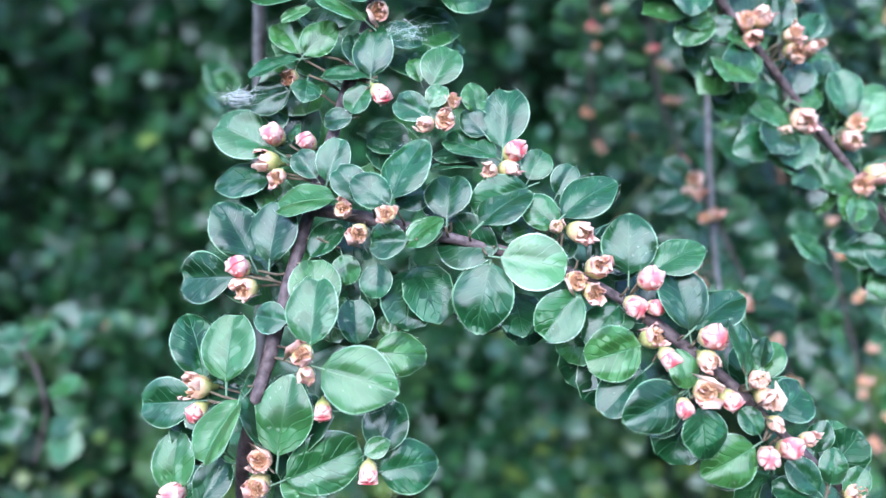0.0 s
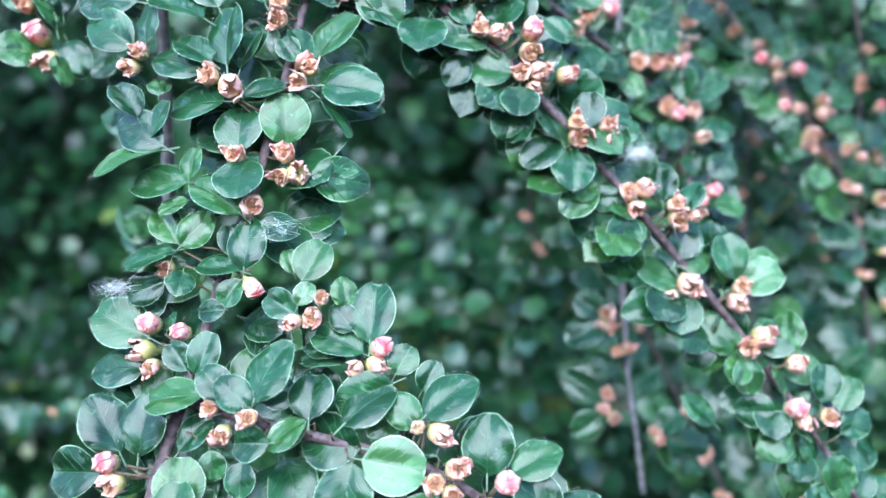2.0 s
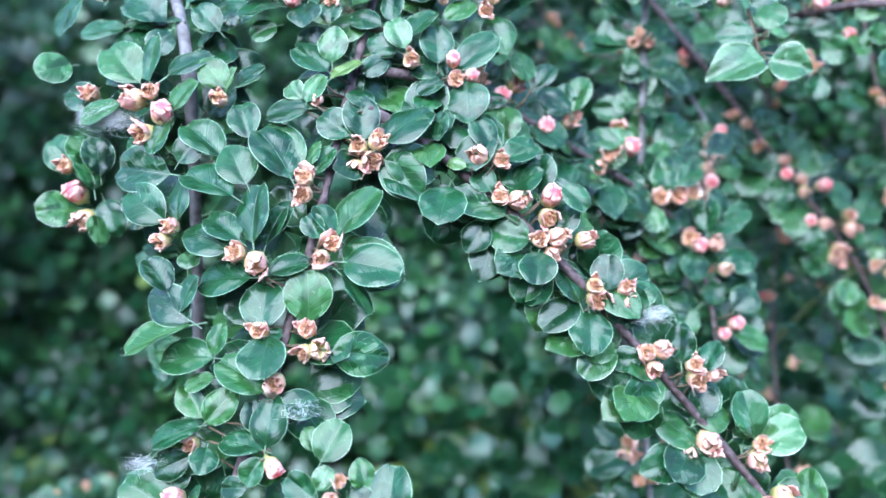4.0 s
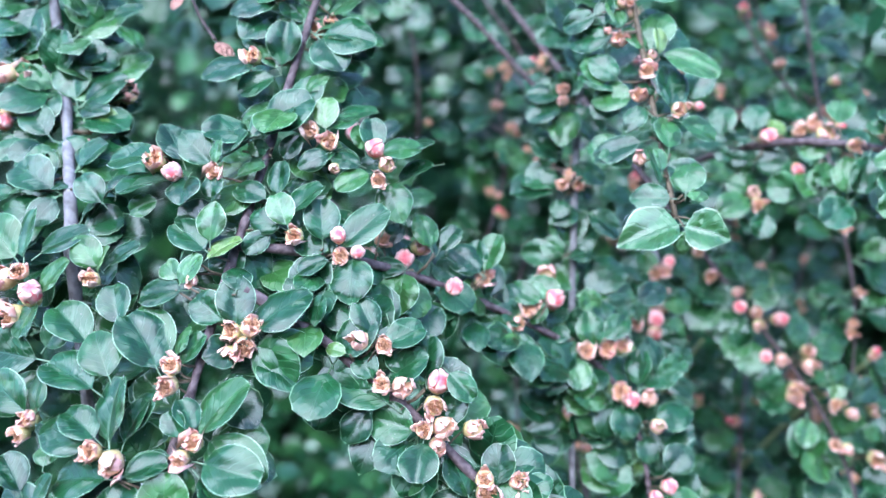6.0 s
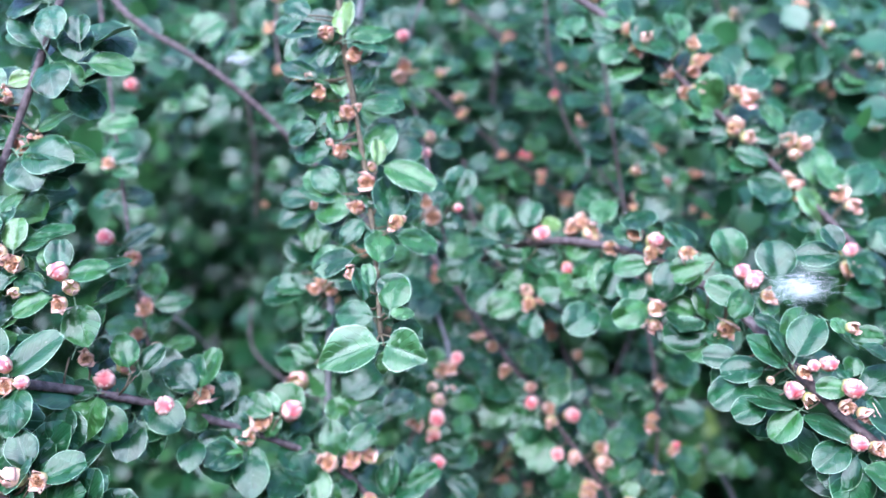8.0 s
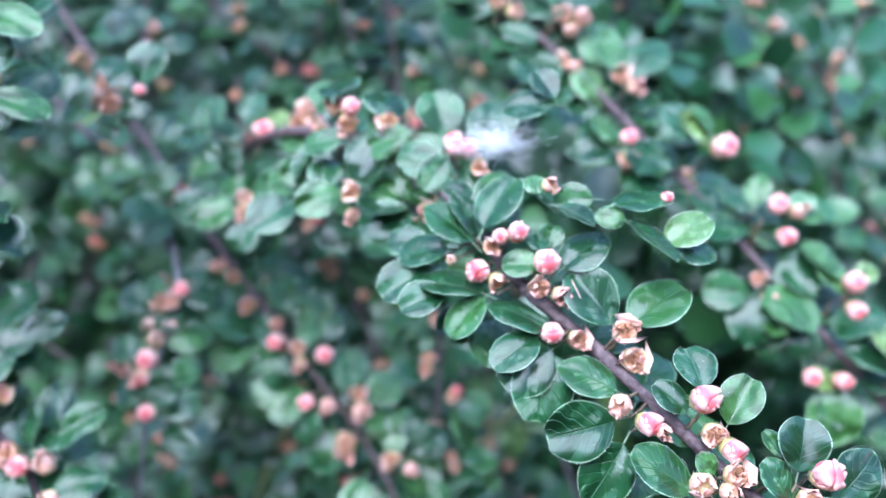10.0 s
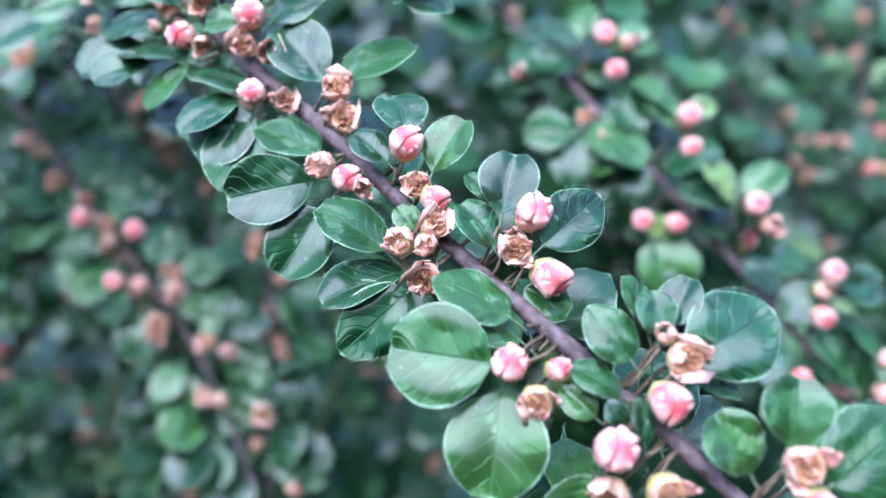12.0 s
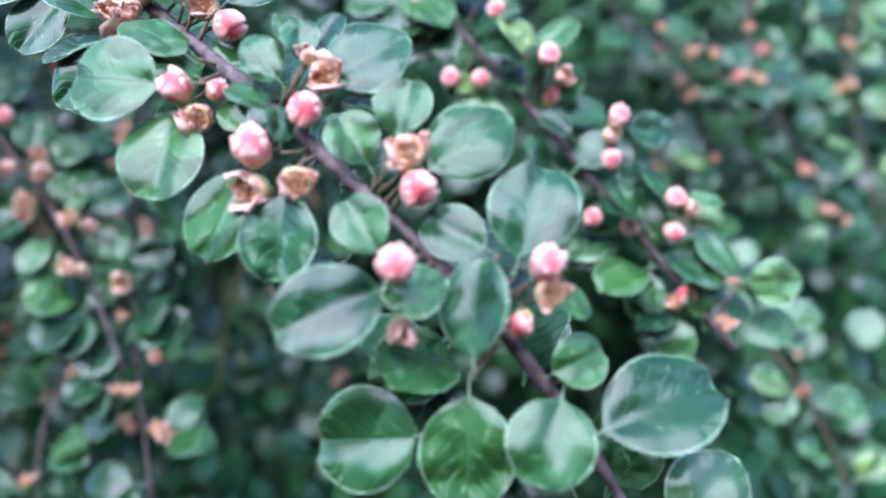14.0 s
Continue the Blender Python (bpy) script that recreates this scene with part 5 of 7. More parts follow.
leaves(thing, line, [
    (298.4, 212.6, 931.3, 39, 48, -43, 13.6, 12.3, 2),
    (299.5, 213.7, 928, -13, 11, -107, 6.1, 4.6, 3),
    (304.2, 205.7, 919.4, 64, -22, 22, 8.6, 7.9, 3),
    (308.3, 205.2, 923, 67, 11, -11, 8.9, 8.4, 3),
    (312.6, 203.7, 918.6, 43, 46, -36, 14.2, 11.7, 2),
    (324, 198.8, 906.9, 61, 16, -12, 14.2, 12.4, 1),
    (305.7, 197.8, 908.6, 60, -25, 16, 9.2, 7.7, 3),
    (306.2, 194.7, 904.7, -24, -54, 132, 15.3, 11.8, 1),
    (319.8, 200.1, 908.1, 36, -48, 41, 10, 8.1, 0),
    (317.3, 192.6, 895.7, 67, -5, -28, 13.2, 10.1, 0),
    (313.6, 206.1, 893.7, -44, -52, 155, 13.4, 11.1, 2),
])
leaves(thing, line, [
    (309.6, 197.2, 883, -10, -66, 93, 15.4, 14.7, 1),
    (316.6, 196.7, 888.8, -70, -2, 175, 15.3, 13.1, 1),
    (329, 196.1, 888.2, -51, -14, 168, 12.5, 12, 1),
    (334.3, 195.6, 883.6, 18, 42, -60, 18.9, 14.4, 1),
    (328, 196.7, 891.5, 26, 55, -47, 8.3, 7.7, 1),
    (328.2, 199.4, 903.2, -39, 10, -126, 6.9, 5.2, 1),
])
leaves(thing, line, [
    (235.5, 261.7, 990.1, 45, -10, 15, 5, 4.8, 4),
    (259.4, 255.6, 980.7, 32, 27, -54, 10.9, 8.4, 0),
    (306, 193.8, 903.5, 12, 60, -59, 9.7, 7.4, 2),
    (345.2, 199.3, 867, 49, 38, -32, 13.4, 12.2, 4),
], YOUNGS)
flowers(thing, line, [
    (160.7, 345.6, 993.8, 56, 18, -2, 5.99, 0),
    (172.4, 343.3, 996.6, 51, 13, -21, 5.8, 1),
    (175.5, 339.9, 999, 43, 16, -12, 5.72, 1),
    (177.6, 336.1, 997.4, 63, 18, 0, 7.12, 2),
    (182.5, 321.6, 997.2, 81, 18, 0, 5.7, 1),
    (189.1, 309.6, 1003, 51, 13, -21, 5.74, 1),
    (191.8, 302.6, 1003.8, 64, 21, 19, 4.44, 0),
    (192.3, 302.5, 1001.4, 93, 19, 4, 5.26, 1),
    (202.5, 300.3, 1000.7, 75, 18, -2, 5.84, 1),
    (170.4, 336.8, 987.2, 106, 20, 8, 4.48, 0),
    (193.2, 296.1, 985, 75, 18, -2, 5.21, 1),
    (193.4, 296.2, 980.4, 100, 20, 6, 4.59, 2),
])
flowers(thing, line, [
    (213.3, 289.4, 982.2, 93, 17, -8, 6.31, 1),
    (210.3, 288, 978.9, 93, 15, -14, 4.43, 1),
    (218.9, 297.2, 995.1, 57, 14, -19, 4.64, 0),
    (221.2, 295.2, 993.7, 56, 17, -7, 4.61, 0),
    (223.8, 289.4, 991.4, 75, 18, -2, 4.68, 1),
    (156.3, 336.8, 975.7, 56, 17, -7, 5.79, 2),
    (157, 333.2, 973.5, 75, 18, -2, 5.73, 1),
    (236.9, 264, 991.1, 77, 21, 15, 3.7, 2),
    (218.5, 287.5, 994.7, 51, 16, -10, 4.26, 0),
    (230.2, 260.6, 981.6, 58, 19, 4, 4.04, 0),
    (228.1, 261.4, 981, 64, 14, -17, 3.15, 0),
    (225.8, 262.4, 979.3, 76, 18, -3, 3.94, 1),
])
flowers(thing, line, [
    (223.5, 262.4, 974.7, 82, 17, -7, 4.69, 0),
    (218.2, 262.2, 976.7, 76, 13, -20, 2.51, 2),
    (226.1, 259.6, 973.8, 102, 22, 23, 3.91, 1),
    (235.7, 258.2, 977.2, 76, 19, 3, 5.07, 0),
    (234.9, 256.1, 972.5, 76, 18, -3, 4.6, 1),
    (238.1, 254.8, 971.9, 96, 22, 27, 4.38, 1),
    (259.7, 262.2, 988.6, 77, 20, 9, 2.39, 0),
    (236.8, 252.5, 964.7, 76, 18, -3, 4.27, 0),
    (241.1, 252.1, 963.2, 77, 21, 15, 4.54, 1),
    (250.5, 251.9, 964, 58, 17, -8, 5.49, 1),
    (252, 249.3, 960.2, 76, 18, -3, 5.79, 1),
    (249.4, 243.6, 953.6, 76, 13, -20, 5.08, 2),
])
flowers(thing, line, [
    (251.9, 239.8, 951.9, 77, 21, 15, 4.31, 0),
    (254.3, 238.1, 951.5, 97, 22, 34, 3.48, 1),
    (261.8, 239.3, 955.6, 58, 18, -2, 5.06, 0),
    (263.6, 236.9, 951.1, 76, 18, -3, 4.85, 1),
    (265.1, 234.8, 950.1, 96, 22, 27, 4, 0),
    (261.5, 233.3, 942.8, 64, 14, -17, 5.31, 2),
    (265.5, 231.5, 945, 52, 20, 9, 4.72, 1),
    (264.9, 230.4, 943.5, 76, 18, -3, 3.82, 2),
    (264.6, 229.4, 939.3, 88, 19, 1, 5.69, 1),
    (279.2, 229.4, 946.4, 58, 19, 4, 4.91, 0),
    (277.4, 228.5, 942.8, 76, 18, -3, 5.6, 1),
    (280.5, 226.1, 940.8, 103, 22, 30, 4.99, 0),
])
flowers(thing, line, [
    (276, 216.9, 929.3, 58, 15, -13, 4.68, 0),
    (279.3, 215.1, 926.5, 89, 17, -5, 5.12, 1),
    (280.7, 215.1, 929.6, 67, 22, 26, 2.97, 0),
    (287.8, 210.3, 920.4, 58, 17, -7, 5.43, 0),
    (288.7, 209.2, 916, 83, 10, -30, 6.02, 1),
    (293.3, 208.4, 917, 83, 20, 11, 5.67, 1),
    (297.8, 215.9, 930.6, 71, 18, -4, 5.63, 1),
    (296, 214.9, 933.5, 46, 10, -30, 3.11, 2),
    (294.7, 213.8, 927.1, 89, 20, 7, 4.9, 0),
    (310, 207.4, 919.8, 65, 16, -11, 5.8, 1),
    (310.3, 206, 917, 102, 21, 17, 4.98, 0),
    (308.4, 195.4, 906.9, 65, 17, -5, 4.82, 0),
])
flowers(thing, line, [
    (307.9, 199.6, 898.9, 116, 20, 10, 4.49, 2),
    (327, 200.3, 904.3, 53, 18, -2, 4.65, 0),
    (327.3, 199.9, 902, 84, 20, 12, 4.72, 1),
    (324.7, 198.8, 899.3, 108, 15, -13, 3.34, 0),
])
leaves(thing, line, [
    (240.1, 280.2, 1006.2, -3, -42, 80, 11.7, 8.7, 0),
    (240.4, 280.2, 1007.5, 54, -23, 18, 8.5, 6.3, 3),
])
leaves(thing, line, [
    (217.1, 282.8, 994.8, -55, -38, 172, 9.7, 8, 0),
    (223.5, 269.2, 983.6, 54, 39, -11, 13.1, 10.4, 0),
    (223.2, 270.5, 986.7, 27, -19, 58, 8.5, 6.3, 3),
    (234.4, 269.9, 991, -36, 3, -121, 11.1, 8.2, 0),
    (246.2, 261.7, 988.8, -2, -68, 79, 8.4, 6.7, 2),
    (234.3, 249.5, 964.8, -26, -26, 130, 11.2, 8.3, 0),
    (236.1, 249.6, 962, -58, -11, 178, 14.5, 12.1, 1),
])
leaves(thing, line, [
    (144.7, 341.1, 997.1, 58, -2, -19, 12, 9.9, 1),
    (155.9, 343, 998.8, 53, 6, -23, 11, 9.5, 0),
    (153, 348.1, 996.3, -20, -47, 95, 19.8, 11.5, 0),
    (178.4, 327.6, 996.1, -28, -53, 104, 9.9, 7.8, 0),
    (168.4, 339.3, 989.8, -20, -52, 96, 13.2, 10.7, 0),
    (180.4, 327.8, 1003.8, 41, 0, -19, 10.8, 9.7, 3),
    (189, 302.1, 1008, 23, -10, -9, 12.6, 11.4, 4),
    (189.1, 309, 1004.7, 12, -41, 52, 7.6, 6.8, 2),
    (146, 377.7, 979.7, -22, 42, -123, 9.3, 7.3, 4),
    (191.9, 298.3, 998.5, -25, -54, 102, 11.5, 7.3, 0),
])
leaves(thing, line, [
    (179.8, 311.9, 983, 59, -4, -14, 13.5, 9.8, 2),
    (173, 321.3, 981.3, 58, -3, -20, 9.3, 6.9, 2),
    (159.8, 338.8, 978.9, -35, 54, -104, 12.2, 9.1, 2),
    (153.9, 332.1, 976.3, -25, -38, 133, 13.4, 11, 1),
    (180.5, 309.1, 981.1, -26, 53, -94, 14.5, 9.7, 3),
    (177, 302.9, 982.2, -30, -38, 145, 13.1, 11.7, 0),
    (134.7, 591.4, 876.3, -29, -43, 138, 22.2, 18.4, 0),
    (202.4, 297.3, 1002.9, 35, 12, 16, 12.8, 11.5, 4),
    (207.6, 293.7, 999.9, -39, -54, 116, 13, 8.5, 2),
    (197.1, 295.2, 987.8, 56, 0, 28, 11, 6.4, 0),
])
leaves(thing, line, [
    (167, 342, 997.5, 37, -11, 27, 8.1, 7.3, 4),
], YOUNGS)
wild(thing, line, 76, 0.009, 0.0130, 0, 0, 0.0, 0.014)

thing, line = branch(
    "arching branch with round leaves and pale pink buds", 1.5, 0.9,
    [(60, 520, 1150), (131, 428.5, 1108), (177.4, 381.6, 1077.8), (203.7, 369.8, 1057.1), (223.3, 366, 1039.9), (241.1, 360.6, 1023.9), (261, 350.9, 1004.3), (288.8, 334.7, 973.9), (321.3, 316.5, 936.3), (346.3, 304.6, 905.9), (360.8, 300.3, 887.2), (372.1, 298.7, 872.5), (384.4, 297.4, 856.7)],
    BARK,
)
leaves(thing, line, [
    (264.8, 338.6, 990.2, 51, -7, 41, 12.2, 9.3, 4),
    (264.8, 337.5, 988.6, 5, -40, 72, 15.2, 11.3, 2),
])
leaves(thing, line, [
    (268.3, 335.7, 988.1, -9, 42, -84, 15.3, 11.8, 0),
    (286.4, 333.2, 992.6, 50, -28, 45, 14.4, 11.2, 2),
    (289.9, 333.2, 993.6, 52, 3, 46, 11.6, 8.7, 1),
    (301.2, 327.1, 972.6, 38, -17, 47, 12.6, 9.5, 4),
    (301.2, 327.5, 974, 57, 0, -26, 10.4, 7.8, 2),
    (299.4, 328.2, 968.8, -13, -46, 112, 13.3, 10.2, 3),
    (311.6, 327.2, 970.8, 6, 37, -76, 9.9, 7.7, 1),
    (324.3, 320.8, 954.1, 41, -13, 57, 15.3, 11.8, 3),
    (319.3, 320.4, 950.6, 34, -29, 61, 13.6, 10.6, 0),
    (298.8, 320.5, 950.4, 13, -60, 72, 13.2, 11.2, 3),
    (304.5, 319.4, 946.7, -69, 0, 165, 10.5, 9.6, 0),
])
leaves(thing, line, [
    (333.7, 306.7, 933, 28, -27, 60, 13.7, 10.5, 3),
    (312.1, 313.8, 933.6, 66, -3, -11, 11.9, 9.2, 2),
    (343.5, 300.2, 914.2, 40, -23, 48, 10.5, 8, 3),
    (336.9, 306.7, 934.8, 44, 23, -50, 13.2, 10.3, 0),
    (324.7, 318.9, 950.6, 52, -20, 45, 12.9, 10, 3),
    (357.6, 299.8, 915.2, -17, 62, -91, 13.2, 9.9, 0),
    (381.5, 296.4, 875.3, 34, -20, 66, 16.8, 13.1, 4),
    (371, 297.8, 893.1, 50, -3, 61, 16.4, 12.7, 0),
    (360.9, 297, 892.3, 53, -10, 54, 14.3, 11.1, 0),
])
leaves(thing, line, [
    (290, 332.3, 990.3, 53, -14, 48, 14, 10.9, 2),
    (313.1, 327.4, 971.5, 54, 15, -21, 7.6, 7.5, 0),
    (327.6, 320, 954.2, 41, 42, -34, 7.5, 6.3, 1),
    (334.3, 306.7, 933.6, 58, -7, 47, 13.8, 10.7, 3),
    (385.2, 296.9, 876.5, 53, -13, 51, 16.5, 12.8, 4),
    (387.3, 296.8, 875, -15, 73, -96, 15.5, 12.6, 2),
    (371.8, 298.1, 895.2, 7, 26, -71, 10.4, 8, 0),
], YOUNGS)
flowers(thing, line, [
    (192.8, 371, 1065.3, 56, 17, -7, 5.18, 1),
    (197.7, 371.2, 1062.5, 63, 20, 13, 5.99, 2),
    (195.8, 370.2, 1059.4, 93, 19, 4, 5.59, 1),
    (216.8, 371.5, 1059.8, 50, 16, -10, 5.59, 1),
    (217.6, 371.1, 1055.1, 75, 21, 16, 6.4, 1),
    (216.8, 369.5, 1052.6, 100, 20, 6, 4.8, 1),
    (214.5, 368, 1043.6, 75, 15, -13, 6, 1),
    (217.3, 368.1, 1043.8, 64, 21, 19, 6.4, 2),
    (233.2, 367.3, 1043.5, 57, 14, -19, 5.58, 1),
    (235.1, 367.1, 1042.2, 88, 21, 20, 6.76, 1),
    (232, 363.1, 1029.9, 57, 14, -19, 6.35, 1),
    (234.7, 362.3, 1028.2, 76, 21, 22, 5.95, 2),
])
flowers(thing, line, [
    (251.7, 362.8, 1026.2, 63, 14, -17, 6.34, 1),
    (255.3, 362.3, 1025.6, 70, 21, 21, 6.33, 2),
    (252.9, 361.2, 1023.2, 93, 19, 4, 5.15, 2),
    (250.5, 358.3, 1012, 63, 14, -17, 5.93, 1),
    (252.6, 357.5, 1011.5, 75, 21, 16, 5.53, 2),
    (253.8, 354.7, 1007.3, 106, 20, 8, 4.25, 0),
    (267.8, 354.2, 1008, 63, 14, -17, 6.24, 1),
    (269.9, 350.6, 1006.2, 88, 21, 20, 5.79, 2),
    (267.3, 341.2, 990.2, 56, 17, -7, 5.12, 0),
    (267.5, 339, 986.3, 81, 17, -6, 6.4, 1),
    (291.3, 335.2, 988.4, 69, 20, 8, 6.64, 0),
    (292, 335, 988, 64, 17, -6, 5.93, 0),
])
flowers(thing, line, [
    (307.8, 330.6, 972.5, 64, 14, -17, 5.37, 0),
    (312.2, 330.1, 971, 65, 20, 12, 5.07, 2),
    (309.2, 328.9, 965.4, 88, 19, 1, 5.1, 0),
    (285.2, 327.4, 965.2, 76, 18, -3, 4.55, 0),
    (303.3, 322.7, 948.2, 77, 20, 9, 4.53, 0),
    (301.2, 324.6, 953.4, 64, 17, -6, 4.75, 1),
    (338.6, 309.1, 932.1, 65, 17, -5, 5.5, 0),
    (341.5, 308, 928.5, 84, 21, 17, 5.31, 2),
    (314.4, 314.7, 928.9, 77, 15, -13, 4.97, 0),
    (320.4, 312.8, 928.3, 77, 20, 9, 4.92, 0),
    (326, 322.9, 951.6, 58, 17, -7, 5.77, 0),
    (326.3, 320.2, 946.5, 89, 19, 1, 5.24, 0),
])
flowers(thing, line, [
    (355, 303, 916.3, 58, 17, -7, 5.18, 0),
    (352.6, 302.3, 913.4, 78, 21, 15, 5.24, 2),
    (352.8, 301.3, 908.5, 95, 19, 3, 4.96, 0),
    (369.4, 300.7, 895.2, 59, 14, -18, 5.12, 0),
    (372, 301.1, 893.1, 66, 21, 13, 5.7, 2),
    (367.9, 300, 889, 89, 19, 2, 4.88, 0),
    (356.5, 300, 890.4, 78, 20, 10, 5.7, 2),
    (348.7, 299.8, 892.9, 77, 15, -13, 4.88, 0),
])
leaves(thing, line, [
    (210.5, 369.4, 1061.3, 42, -24, 40, 12.5, 8.8, 4),
    (212.3, 368.9, 1062.7, 58, 5, 28, 13.1, 11.4, 3),
    (214.4, 368.4, 1060.1, 21, 34, -52, 15.2, 8.8, 0),
    (172.2, 368.9, 1064, 45, -13, -16, 12.3, 11.1, 0),
    (188.5, 367.3, 1063.5, 21, -41, 58, 10.4, 6.1, 2),
    (191.7, 366.9, 1060.8, -29, -39, 137, 11.1, 9.2, 0),
    (211.5, 364.6, 1045.2, 41, -29, 39, 14.8, 8.8, 0),
    (209.5, 364.3, 1044.7, 14, -35, 65, 11.3, 6.5, 0),
    (216.7, 363.9, 1041.6, -24, -14, -167, 12.7, 11.4, 3),
    (230.2, 365.1, 1047.2, 54, -8, 26, 13.7, 10.9, 0),
])
leaves(thing, line, [
    (231.2, 365.5, 1044.5, 38, -35, 40, 12.3, 8.8, 0),
    (233.8, 364.2, 1045.2, 36, 36, -35, 15.9, 10, 0),
    (247.9, 360, 1030.5, 52, -7, 33, 13.1, 10, 3),
    (251.9, 359.9, 1030.1, 32, 35, -40, 16.6, 10, 0),
    (248.9, 359.6, 1028.5, 20, -43, 59, 13.6, 9.1, 2),
    (229.6, 359.1, 1029.4, 4, -50, 73, 12.9, 7.5, 0),
    (231.7, 357.9, 1024.8, -26, 43, -128, 12.9, 7.8, 1),
    (250.2, 353, 1013.2, 15, -44, 64, 12.1, 7, 0),
    (250.7, 353.3, 1009, -33, -17, 155, 13.5, 12.1, 0),
    (270.4, 351, 1011.4, 41, -24, 40, 13.5, 11.5, 2),
])
leaves(thing, line, [
    (270.8, 349.3, 1009.7, 44, 27, -28, 17.1, 11.5, 2),
])
wild(thing, line, 77, 0.010, 0.0130, 0.1, 0.2, 0.1, 0.006)
wild(thing, line, 107, 0.011, 0.0155, 0, 0.15, 0.1, 0.0025)

thing, line = branch(
    "drooping twig with small leaves and pink buds in the shrub", 1.2, 0.7,
    [(60, 420, 1050), (109.5, 381.3, 991.4), (139.9, 360.8, 955.1), (154.2, 353.5, 937.8), (163.3, 349, 926.8), (172.5, 344.5, 916.1), (183.4, 339.4, 902.9), (194.3, 333.6, 886.4), (203, 328.2, 867.5), (209.6, 323.7, 847.7)],
    BARK,
)
leaves(thing, line, [
    (158.7, 346.6, 931.9, 14, -55, 57, 9.3, 9, 1),
    (161.8, 343.5, 924.3, -12, -61, 97, 12.7, 9.9, 1),
    (161.8, 343.5, 924.3, -58, -17, 169, 11.5, 10.1, 4),
    (187.7, 336.3, 903.3, 9, 60, -62, 13, 9.7, 0),
])
leaves(thing, line, [
    (202.7, 333.2, 896.2, 43, 51, -27, 12.6, 10.5, 3),
    (203.5, 334.9, 899, 62, -6, 12, 7.9, 7.1, 2),
    (214.2, 329, 881.7, 20, 67, -61, 12.8, 10.5, 0),
    (214.2, 329, 881.7, 54, -44, 31, 8.4, 7, 4),
])
flowers(thing, line, [
    (144.1, 358.5, 947.2, 75, 18, -2, 5.55, 1),
    (149.1, 355.4, 938.3, 75, 18, -2, 5.95, 1),
    (158, 350.2, 933, 63, 20, 13, 5.04, 1),
    (160.5, 348.3, 928.3, 75, 14, -18, 5.27, 0),
    (165.2, 347.4, 925.8, 63, 20, 6, 5.43, 1),
    (166.9, 346, 922.6, 93, 19, 4, 5.42, 2),
    (173.2, 346.6, 923.3, 63, 20, 13, 5.63, 0),
    (170, 341.9, 910.4, 75, 15, -13, 5.24, 0),
    (175.8, 342, 909.7, 87, 19, 2, 5.81, 2),
    (184.8, 343, 911.9, 63, 20, 6, 5.81, 1),
    (185.6, 342, 907.9, 87, 21, 14, 7.04, 2),
    (181.3, 339.4, 897.7, 75, 18, -2, 7.45, 1),
])
flowers(thing, line, [
    (180.8, 338.8, 895.4, 76, 18, -3, 7.42, 1),
    (196.7, 335.2, 893.1, 64, 14, -17, 6.01, 1),
    (201.4, 334, 890.8, 77, 21, 15, 5.66, 2),
    (196.1, 328.9, 880.2, 76, 15, -14, 5.6, 1),
    (199.2, 329.1, 879, 89, 21, 18, 5.61, 2),
    (211.5, 330.4, 874, 76, 18, -3, 7.29, 1),
])
leaves(thing, line, [
    (161.6, 349.5, 938.1, 57, 11, 22, 11.9, 10.7, 1),
    (162.8, 351, 936.5, 22, 48, -48, 12.9, 8.9, 4),
    (175, 346.2, 929, 51, 14, -21, 10.1, 8.3, 2),
    (156.9, 346.1, 926.3, -40, -31, 148, 11.1, 8.3, 2),
    (183.1, 340.8, 914.4, 59, 5, 24, 14.5, 11.9, 1),
    (187.8, 339.5, 911.9, 23, 41, -49, 14.1, 11.9, 1),
    (170.2, 338.1, 909.8, -59, 7, 161, 12.4, 10.5, 2),
    (193.7, 336.5, 902.8, 32, 33, -40, 10.3, 8.2, 4),
])
leaves(thing, line, [
    (169.1, 344.7, 927.7, 46, -3, -16, 11.3, 10.1, 1),
    (196.1, 333.2, 895.7, 56, 5, -17, 8.3, 7.2, 0),
], YOUNGS)
wild(thing, line, 78, 0.009, 0.0155, 0.1, 0.1, 0.05, 0.005)

thing, line = branch(
    "thick grey branch with dull blue-green leaves and fading flowers", 2.0, 1.3,
    [(-150, 430, 0), (-106.3, 337.7, 490.8), (-67.4, 267.3, 820.2), (-47.9, 238.4, 958), (-48.8, 244.5, 992), (-57, 262.4, 1004.3), (-63.6, 276.5, 1018.6), (-67.1, 283.9, 1035.1), (-69.1, 288.1, 1053.4), (-70.4, 292.3, 1074.3), (-71.5, 297, 1097.4)],
    PALEBARK,
)
leaves(thing, line, [
    (-79.4, 231.8, 958.3, 53, -32, 21, 12.6, 9.9, 1),
    (-72.5, 228.6, 958.8, 47, 5, 48, 13, 10, 0),
    (-70.6, 229.1, 958, 62, 5, 34, 11.6, 9, 1),
    (-71.5, 226.6, 954.7, 58, 15, 60, 12, 9.3, 2),
    (-77.7, 228, 949.1, 9, -51, 122, 11.2, 10.8, 1),
    (-71.6, 225.1, 948.2, -52, -22, -124, 9.6, 7.2, 4),
    (-70.7, 228.6, 951.3, -54, 24, -164, 11.4, 8.7, 4),
    (-45.5, 213.3, 962.9, 5, -58, 73, 15.7, 12.5, 3),
    (-46.7, 219.5, 975, -47, -5, 148, 10, 7.6, 1),
    (-76.8, 276.7, 1027.4, 38, -41, 37, 14.2, 10.6, 4),
    (-75.3, 277.4, 1028.2, 47, 32, -30, 9.5, 9.1, 3),
])
